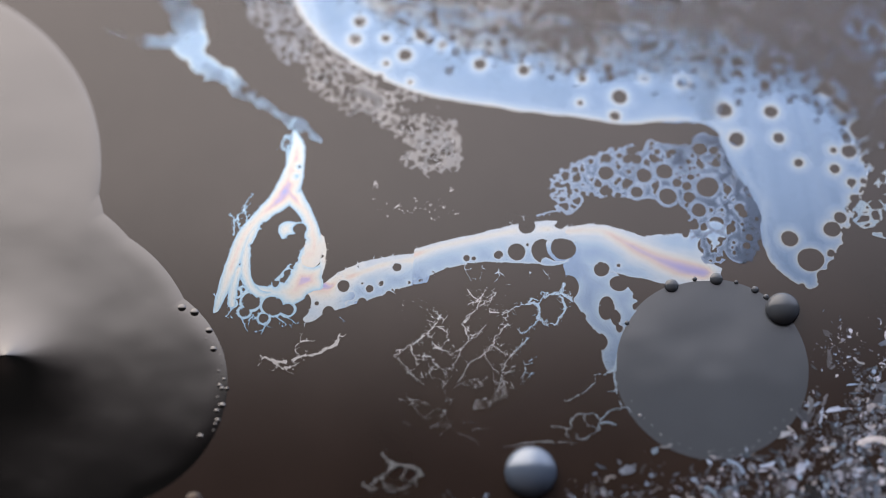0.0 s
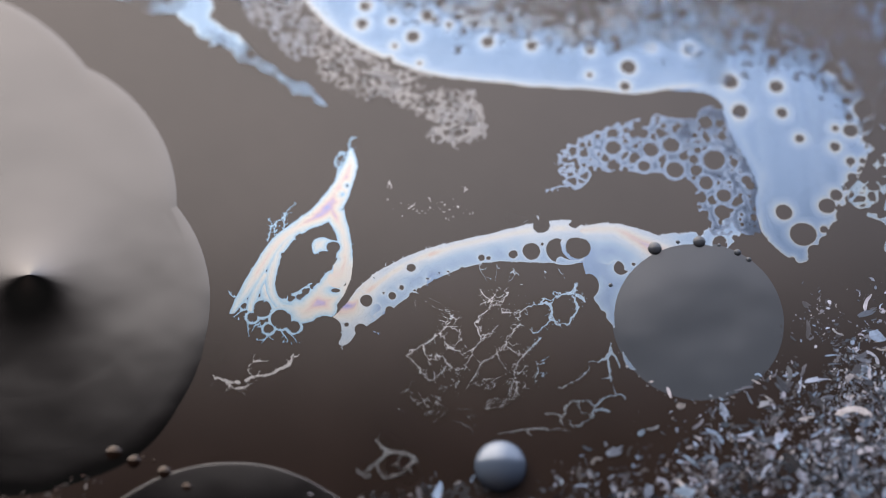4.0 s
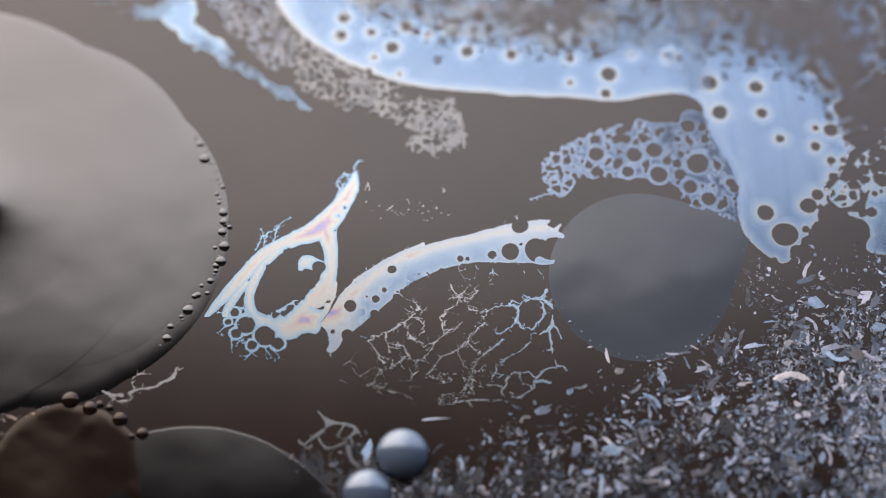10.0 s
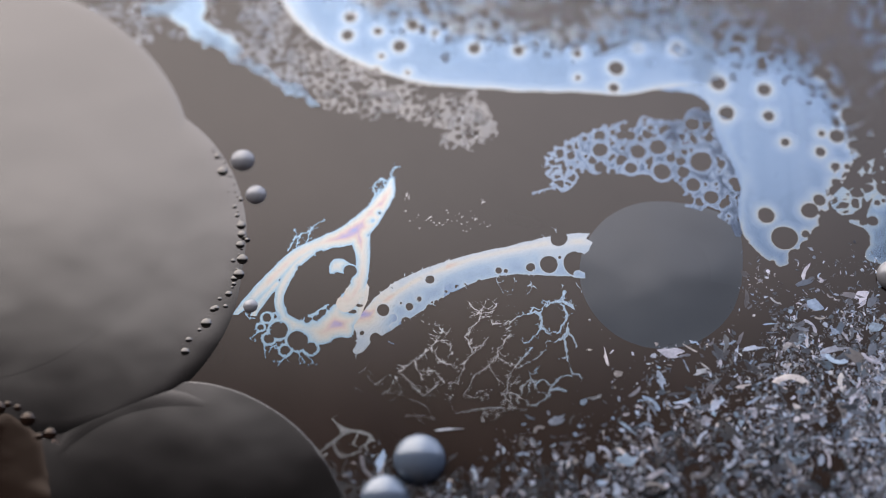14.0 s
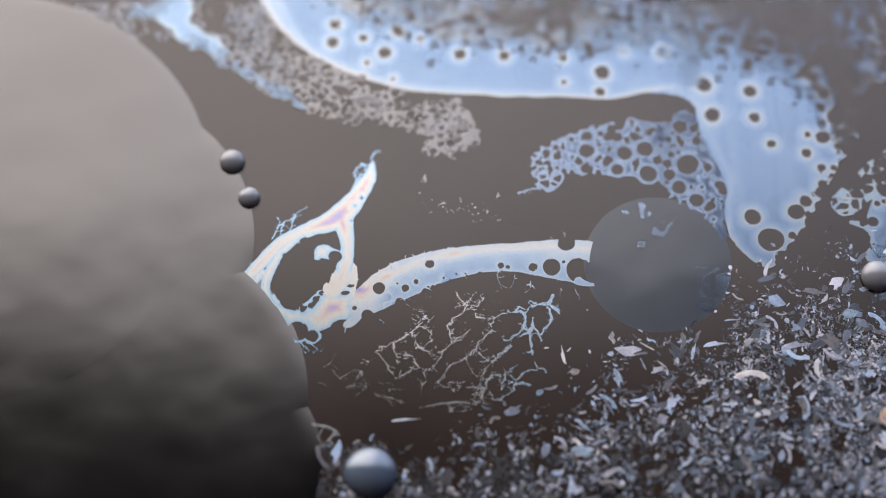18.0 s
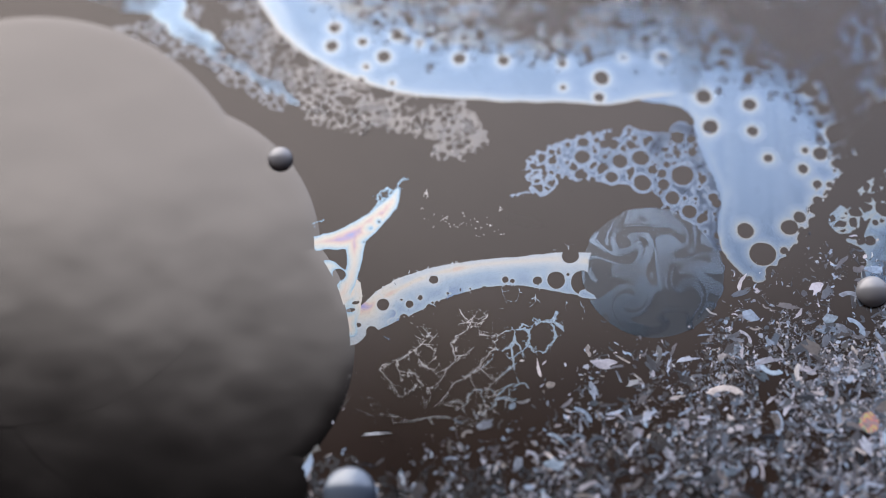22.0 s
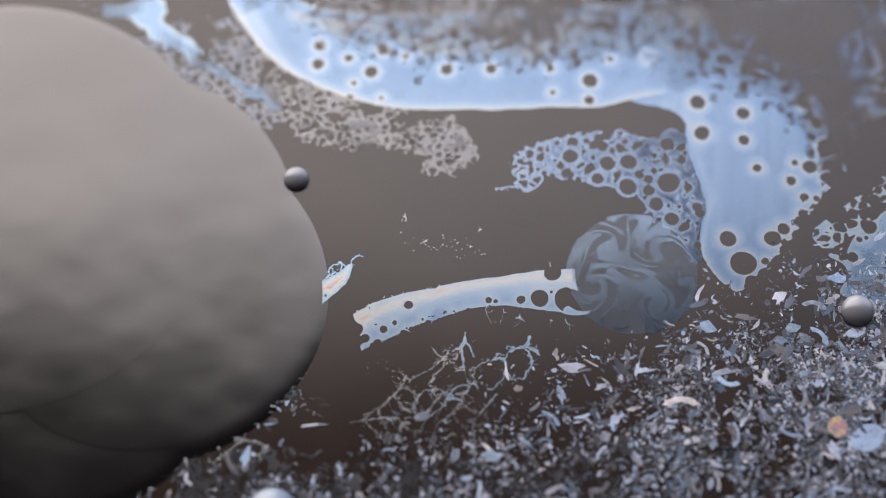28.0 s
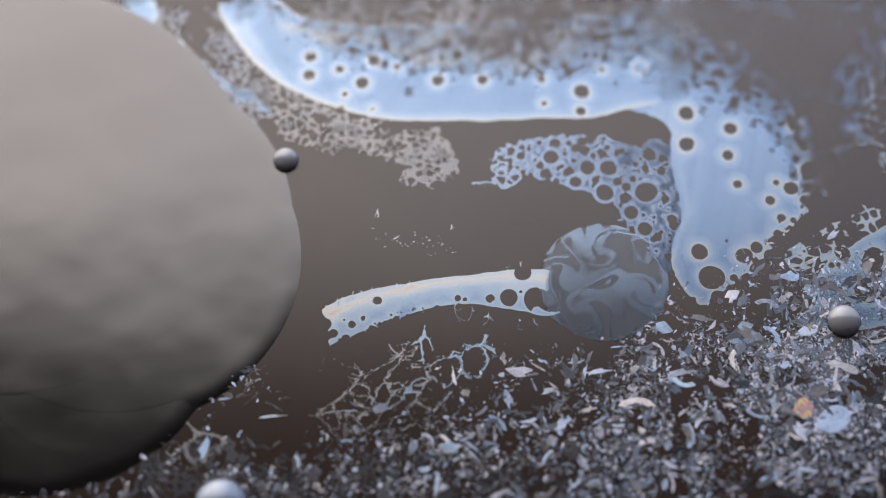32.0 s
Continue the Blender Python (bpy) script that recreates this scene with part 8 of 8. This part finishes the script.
    walk(THINGS["bead_row"], drift([(0, -15.25, -3.26, 0.0, -0.3000), (2, -14.63, -2.79, 0.0, -0.3000), (3.5, -13.82, -2.52, 0.0, -0.3000), (5.5, -13.40, -0.49, 0.0, -0.3000), (7, -13.22, 0.23, 0.0, -0.0600), (8, -13.01, 0.59, 0.0, 0.0000), (10, -13.15, 0.82, 0.0, 0.0000), (12, -12.10, 0.65, 0.0, 0.0000), (13, -11.89, 0.26, 0.0, 0.0000), (14, -12.52, 0.34, 0.0, 0.0000), (14.5, -12.63, 0.35, 0.0, 0.0000), (16.5, -13.17, 1.39, 0.0, -0.3000), (18, -12.25, 0.25, 0.0, -0.3000), (20, -11.11, -0.07, 0.0, -0.3000), (23, -9.42, -0.43, 0.0, -0.3000), (25.5, -8.53, -1.82, 0.0, -0.3000), (27.5, -10.91, 0.63, 0.0, -0.3000), (30, -10.69, 1.23, 0.0, -0.3000), (32, -10.97, 1.00, 0.0, -0.3000)]))
    walk(THINGS["lobe_4"], drift([(0, -14.20, -4.70, 0.0), (2, -14.60, -4.20, 0.0), (3.5, -14.20, -3.20, 0.0), (5.5, -13.70, -0.70, 0.0), (7, -13.40, 0.10, 0.0), (8, -13.30, 0.75, 0.0), (10, -13.50, 0.60, 0.0), (13, -12.30, -0.10, 0.0), (14, -13.00, -0.70, 0.0), (14.5, -13.00, -0.90, 0.0), (16.5, -11.20, -6.20, 0.0), (17.2, -10.90, -6.40, 0.0), (18, -11.00, -7.00, 0.0), (20, -12.50, -8.00, 0.0), (23, -10.30, -4.60, 0.0), (24, -9.90, -3.60, 0.0), (25.5, -9.85, -3.15, 0.0), (27.5, -13.00, -3.80, 0.0), (28, -13.03, -3.57, 0.0), (30, -13.80, -3.70, 0.0), (32, -13.40, -2.60, 0.0)]))
    walk(THINGS["bead_arc"], drift([(0, -11.20, -5.07, 0.0, -0.0050), (1, -11.75, -4.25, 0.0, -0.0050), (2, -11.79, -3.82, 0.0, -0.0050), (3.5, -12.46, -4.37, 0.0, -0.0050), (5.5, -12.52, -2.86, 0.0, -0.4000), (7, -12.39, -1.89, 0.0, -0.4000), (8, -12.17, -1.39, 0.0, -0.4000), (10, -13.16, -1.68, 0.0, -0.4000), (13, -12.02, -2.44, 0.0, -0.4000), (13.5, -11.00, -5.50, 0.0, -0.4000), (14, -9.20, -9.00, 0.0, -0.4000), (14.5, -8.49, -8.98, 0.0, -0.4000), (16.5, -8.31, -8.23, 0.0, -0.4000), (18, -8.01, -7.73, 0.0, -0.4000), (20, -7.98, -7.25, 0.0, -0.4000), (23, -9.45, -8.56, 0.0, -0.4000), (25.5, -9.90, -6.60, 0.0, -0.4000), (27.5, -11.40, -5.90, 0.0, -0.4000), (30, -12.55, -5.12, 0.0, -0.4000), (32, -11.50, -4.90, 0.0, -0.4000)]))
    walk(THINGS["lobe_3"], drift([(0, -19.77, 2.80, 0.0), (2, -18.83, 2.18, 0.0), (3.5, -19.57, 2.92, 0.0), (5.5, -17.00, 0.87, 0.0), (7, -17.74, 1.49, 0.0), (8, -17.76, 1.61, 0.0), (10, -17.32, 1.49, 0.0), (13, -16.14, 1.98, 0.0), (14, -16.57, 2.60, 0.0), (14.5, -16.64, 2.71, 0.0), (16.5, -16.15, 2.12, 0.0), (18, -15.92, 2.05, 0.0), (20, -15.33, 1.80, 0.0), (23, -14.09, 0.93, 0.0), (25.5, -13.79, 0.84, 0.0), (27.5, -15.42, 1.53, 0.0), (30, -14.17, 1.70, 0.0), (32, -14.65, 2.30, 0.0)]))
    walk(THINGS["front"], drift([(0, -6.28, -16.54, 0.0, 0.000), (1, -6.39, -16.02, 0.0, 0.000), (2, -6.53, -14.63, 0.0, 0.000), (3, -6.75, -13.74, 0.0, 0.000), (3.5, -6.75, -13.56, 0.0, 0.000), (5.5, -6.76, -12.67, 0.0, 0.000), (6, -6.80, -12.58, 0.0, 0.000), (7, -6.94, -12.58, 0.0, 0.000), (8, -7.25, -12.63, 0.0, 0.000), (9, -7.77, -12.49, 0.0, 0.000), (10, -8.06, -12.12, 0.0, 0.000), (11, -8.08, -11.67, 0.0, 0.000), (12, -8.08, -11.37, 0.0, 0.000), (13, -7.92, -11.00, 0.0, 0.000), (13.5, -8.41, -10.63, 0.0, 0.000), (14, -8.63, -10.54, 0.0, 0.000), (14.5, -9.14, -10.01, 0.0, 0.000), (15.2, -9.85, -8.97, 0.0, -0.020), (16.5, -11.58, -7.64, 0.0, -0.400), (18, -12.19, -6.87, 0.0, -0.400), (32, -14.90, -1.24, 0.0, -0.400)]))
    walk(THINGS["brown"], drift([(0, -7.86, -11.64, 0.0, -0.0100), (1, -8.18, -10.62, 0.0, -0.0100), (2, -7.92, -10.43, 0.0, -0.0100), (3, -9.23, -10.69, 0.0, -0.0100), (3.5, -10.13, -10.29, 0.0, -0.0100), (5.5, -11.79, -9.73, 0.0, -0.4000), (6, -13.08, -9.35, 0.0, -0.4000), (6.6, -12.20, -9.15, 0.0, -0.1200), (7, -11.60, -9.07, 0.0, -0.0100), (8, -10.50, -8.56, 0.0, -0.0100), (9, -10.80, -8.18, 0.0, -0.0100), (10, -12.08, -8.21, 0.0, -0.0100), (11, -13.17, -8.31, 0.0, -0.0100), (12, -13.88, -8.44, 0.0, -0.0100), (13, -14.05, -8.63, 0.0, -0.0100), (14, -15.09, -8.21, 0.0, -0.0100), (14.5, -15.73, -8.12, 0.0, -0.0100), (16.5, -17.97, -7.64, 0.0, -0.4000), (32, -19.16, -5.30, 0.0, -0.4000)]))
    walk(THINGS["rim_bead"], drift([(0, 0.0, 0.0, 0.0, 0.0), (3.5, -0.1, -0.25, 0.0, 0.0), (4.5, -0.2, -0.4, 0.0, -0.1), (5.5, -0.3, -0.5, 0.0, -0.4), (32, -0.3, -0.5, 0.0, -0.4)]))
    walk(THINGS["swirl"], drift([(0, 0.00, 0.00, 0.0, -0.0300), (14, 0.00, 0.00, 0.0, -0.0300), (16, 0.00, 0.00, 20.0, -0.0060), (17, 0.00, 0.00, 30.0, -0.0036), (19, 0.00, 0.00, 50.0, -0.0031), (20, 0.00, 0.00, 60.0, -0.0027), (22, 0.00, 0.00, 88.0, -0.0014), (23, 0.00, 0.00, 100.0, 0.0000), (25.5, 0.00, 0.00, 130.0, 0.0000), (28, 0.00, 0.00, 160.0, 0.0000), (30, 0.00, 0.00, 180.0, 0.0000), (32, 0.00, 0.00, 200.0, 0.0000)]))
    walk(THINGS["bead_low"], drift([(0, 2.83, -7.96, 0.0, 0.100), (1, 2.62, -7.93, 0.0, 0.100), (2, 2.25, -7.85, 0.0, 0.100), (3, 2.05, -7.77, 0.0, 0.100), (3.5, 1.96, -7.77, 0.0, 0.100), (5.5, 1.49, -7.74, 0.0, 0.100), (6, 1.38, -7.74, 0.0, 0.100), (7, 0.87, -7.58, 0.0, 0.100), (8, 0.11, -7.45, 0.0, 0.100), (9, -0.71, -7.47, 0.0, 0.100), (10, -1.31, -7.35, 0.0, 0.100), (11, -1.31, -7.54, 0.0, 0.100), (12, -0.98, -7.58, 0.0, 0.100), (13, -0.78, -7.51, 0.0, 0.100), (14.5, -0.76, -7.58, 0.0, 0.100), (16.5, -2.22, -7.85, 0.0, 0.100), (18, -2.34, -8.00, 0.0, 0.100), (19, -2.52, -8.16, 0.0, 0.100), (20.5, -2.88, -8.40, 0.0, 0.100), (22, -3.00, -8.65, 0.0, 0.100), (23, -3.11, -8.88, 0.0, 0.100), (25.5, -3.76, -9.25, 0.0, 0.100), (28, -5.47, -9.35, 0.0, 0.100), (30, -6.38, -9.25, 0.0, 0.100), (32, -7.11, -9.06, 0.0, 0.100)]))
    walk(THINGS["bead_right"], drift([(0, 11.34, -2.23, 0.0, 0.070), (0.3, 11.16, -2.29, 0.0, 0.070), (0.6, 10.86, -2.27, 0.0, 0.070), (0.9, 10.58, -2.21, 0.0, 0.070), (1.2, 9.90, -2.52, 0.0, -0.600), (1.5, 9.30, -3.13, 0.0, -0.600), (3, 8.55, -3.13, 0.0, -0.600), (32, 5.40, -1.49, 0.0, -0.600)]))
    walk(THINGS["bead_a"], drift([(0, -12.18, 3.97, 0.0, -1.2000), (6, -9.39, 2.88, 0.0, -1.2000), (9, -8.39, 2.23, 0.0, -1.2000), (11, -8.03, 2.88, 0.0, -1.2000), (12, -7.28, 3.53, 0.0, -0.2200), (13, -6.90, 3.75, 0.0, -0.1700), (14.5, -6.98, 3.21, 0.0, -0.0400), (16.5, -7.56, 3.10, 0.0, 0.0600), (18, -7.27, 3.31, 0.0, 0.0600), (19, -7.04, 3.40, 0.0, 0.0600), (20, -6.53, 3.14, 0.0, 0.0600), (21, -6.10, 3.21, 0.0, 0.0600), (22, -5.62, 3.42, 0.0, 0.0600), (23, -4.83, 3.49, 0.0, 0.0600), (24, -4.56, 3.49, 0.0, 0.0600), (25.5, -4.16, 3.42, 0.0, 0.0600), (27.5, -4.81, 2.70, 0.0, 0.0600), (28, -5.04, 2.64, 0.0, 0.0600), (29, -4.76, 2.40, 0.0, 0.0600), (30, -4.71, 2.12, 0.0, 0.0600), (31, -5.11, 2.62, 0.0, 0.0600), (32, -5.43, 3.38, 0.0, 0.0600)]))
    walk(THINGS["bead_b"], drift([(0, -11.68, 2.25, 0.0, -1.2000), (6, -9.28, 0.75, 0.0, -1.2000), (9, -8.89, 0.75, 0.0, -1.2000), (11, -7.38, 1.18, 0.0, -1.2000), (12, -6.64, 2.04, 0.0, -0.1900), (13, -6.33, 2.43, 0.0, -0.1400), (14.5, -6.54, 1.82, 0.0, -0.0400), (16.5, -7.13, 1.56, 0.0, 0.0500), (18, -6.64, 1.93, 0.0, 0.0500), (19, -6.45, 2.14, 0.0, 0.0500), (19.7, -6.24, 2.69, 0.0, 0.0500), (20.5, -6.27, 2.25, 0.0, -1.2000), (22, -6.59, 0.75, 0.0, -1.2000), (32, -9.22, -0.31, 0.0, -1.2000)]))
    walk(THINGS["bead_c"], drift([(0, -11.20, 0.76, 0.0, -1.2000), (6, -9.54, -1.34, 0.0, -1.2000), (9, -8.79, -1.34, 0.0, -1.2000), (11, -6.89, -1.34, 0.0, -1.2000), (12, -6.31, -1.75, 0.0, -0.1000), (13, -6.21, -1.87, 0.0, -0.0800), (14.5, -6.66, -2.26, 0.0, -0.0600), (16.5, -7.59, -2.57, 0.0, -1.2000), (32, -10.11, -1.34, 0.0, -1.2000)]))
    walk(THINGS["bead_edge"], drift([(0, 16.82, -2.60, 0.0, 0.070), (16.5, 14.82, -0.96, 0.0, 0.070), (18, 14.61, -1.04, 0.0, 0.070), (19, 14.47, -1.16, 0.0, 0.070), (21, 14.43, -1.54, 0.0, 0.070), (23, 14.33, -1.66, 0.0, 0.070), (25.5, 14.14, -2.09, 0.0, 0.070), (28, 13.84, -2.30, 0.0, 0.070), (30, 13.52, -2.52, 0.0, 0.070), (32, 13.36, -2.67, 0.0, 0.070)]))
    walk(THINGS["pit"], drift([(0, -14.41, -3.98, 0.0, 0.0138), (1, -13.99, -3.57, 0.0, 0.0138), (2, -13.54, -3.66, 0.0, 0.0138), (3, -13.43, -2.72, 0.0, 0.0138), (3.5, -13.56, -2.02, 0.0, 0.0138), (5.5, -14.99, 1.65, 0.0, 0.0138), (6, -15.12, 1.87, 0.0, 0.0138), (7, -15.13, 1.91, 0.0, 0.0138), (8, -15.24, 1.91, 0.0, 0.0138), (9, -15.39, 1.81, 0.0, 0.0138), (10, -15.93, 1.81, 0.0, 0.0138), (11, -16.71, 1.82, 0.0, 0.0050), (13, -18.31, 1.83, 0.0, -0.4000), (32, -22.92, 1.06, 0.0, -0.4000)]))
    walk(THINGS["tip"], drift([(0, 0.00, 0.00, 36.0, -0.2000), (6, 0.00, 0.00, 36.0, -0.0600), (6.5, 0.00, 0.00, 36.0, -0.0120), (7, 0.00, 0.00, 36.0, 0.0000), (8, 0.00, 0.00, 29.0, -0.0040), (9, 0.00, 0.00, 28.0, -0.0010), (10, 0.00, 0.00, 27.0, 0.0000), (11, 0.00, 0.00, 32.0, 0.0000), (12, 0.00, 0.00, 36.0, 0.0010), (13, 0.00, 0.00, 37.0, 0.0010), (14.5, 0.00, 0.00, 37.0, 0.0000), (16.5, 0.00, 0.00, 37.0, -0.0500), (32, 0.00, 0.00, 37.0, -0.2000)]))
    walk(THINGS["specks"], drift([(0, 0.88, -0.26, -3.6), (0.5, 0.88, -0.26, -3.6), (1, 0.88, -0.26, -3.6), (1.5, 0.88, -0.26, -3.6), (2, 0.89, -0.26, -3.6), (2.5, 1.02, -0.26, -3.5), (3, 1.16, -0.26, -3.5), (3.5, 1.31, -0.26, -3.5), (5.5, 1.50, -0.15, -0.9), (6, 1.67, -0.14, -0.4), (6.5, 1.78, -0.13, -1.0), (7, 1.65, -0.10, -2.6), (7.5, 1.39, -0.04, -3.4), (8, 1.24, -0.09, -3.0), (8.5, 1.10, -0.28, -1.6), (9, 0.81, -0.33, 0.0), (9.5, 0.67, -0.28, -2.4), (10, 0.67, -0.28, -2.4), (10.5, 0.72, -0.29, -2.8), (11, 0.98, -0.41, -4.7), (11.5, 1.23, -0.57, -4.8), (12, 1.37, -0.71, -4.2), (12.5, 1.52, -0.72, -3.8), (13, 1.67, -0.72, -3.8), (13.5, 1.81, -0.72, -3.8), (14, 1.96, -0.72, -3.8), (14.5, 2.15, -0.72, -3.9), (16.5, 2.12, -0.57, -10.1), (17, 2.11, -0.56, -12.8), (17.5, 2.11, -0.54, -13.8), (18, 2.05, -0.55, -13.3), (18.5, 2.05, -0.55, -13.3), (19, 2.06, -0.57, -12.3), (19.5, 2.05, -0.58, -11.9), (20, 2.12, -0.64, -11.1), (20.5, 2.21, -0.78, -11.3), (21, 2.22, -0.94, -11.3), (21.5, 2.22, -1.06, -11.8), (22, 2.19, -1.07, -12.0), (22.5, 2.16, -1.10, -10.6), (23, 2.29, -1.21, -10.8), (23.5, 2.30, -1.19, -11.0), (24, 2.19, -1.32, -10.3), (24.5, 2.08, -1.45, -9.7), (25, 2.08, -1.50, -10.0), (25.5, 2.09, -1.53, -9.3), (27.5, 1.91, -1.93, -9.2), (28, 1.62, -1.82, -9.0), (28.5, 1.32, -1.81, -8.7), (29, 1.21, -1.83, -9.2), (29.5, 1.10, -1.79, -9.6), (30, 0.95, -1.79, -9.6), (30.5, 0.81, -1.75, -10.1), (31, 0.78, -1.74, -10.5), (31.5, 0.72, -1.80, -10.5), (32, 0.59, -1.75, -10.7)]))
    walk(THINGS["bead_front"], drift([(0, 1.72, -9.30, 0.0, -1.200), (1, 1.51, -9.26, 0.0, -1.200), (2, 1.14, -9.18, 0.0, -1.200), (3, 0.94, -9.10, 0.0, -1.200), (3.5, 0.85, -9.10, 0.0, -1.200), (5.5, 0.38, -9.07, 0.0, 0.100), (6, 0.27, -9.07, 0.0, 0.100), (7, -0.24, -8.91, 0.0, 0.100), (8, -1.00, -8.78, 0.0, 0.100), (9, -1.82, -8.80, 0.0, 0.100), (10, -2.42, -8.68, 0.0, 0.100), (11, -2.42, -8.87, 0.0, 0.100), (12, -2.09, -8.91, 0.0, 0.100), (13, -1.89, -8.84, 0.0, 0.100), (14.5, -1.87, -8.91, 0.0, 0.100), (16.5, -3.33, -9.18, 0.0, -1.200), (18, -3.45, -9.33, 0.0, -1.200), (19, -3.63, -9.49, 0.0, -1.200), (20.5, -3.99, -9.73, 0.0, -1.200), (22, -4.11, -9.98, 0.0, -1.200), (23, -4.22, -10.21, 0.0, -1.200), (25.5, -4.87, -10.58, 0.0, -1.200), (28, -6.58, -10.68, 0.0, -1.200), (30, -7.49, -10.58, 0.0, -1.200), (32, -8.22, -10.40, 0.0, -1.200)]))


motions()
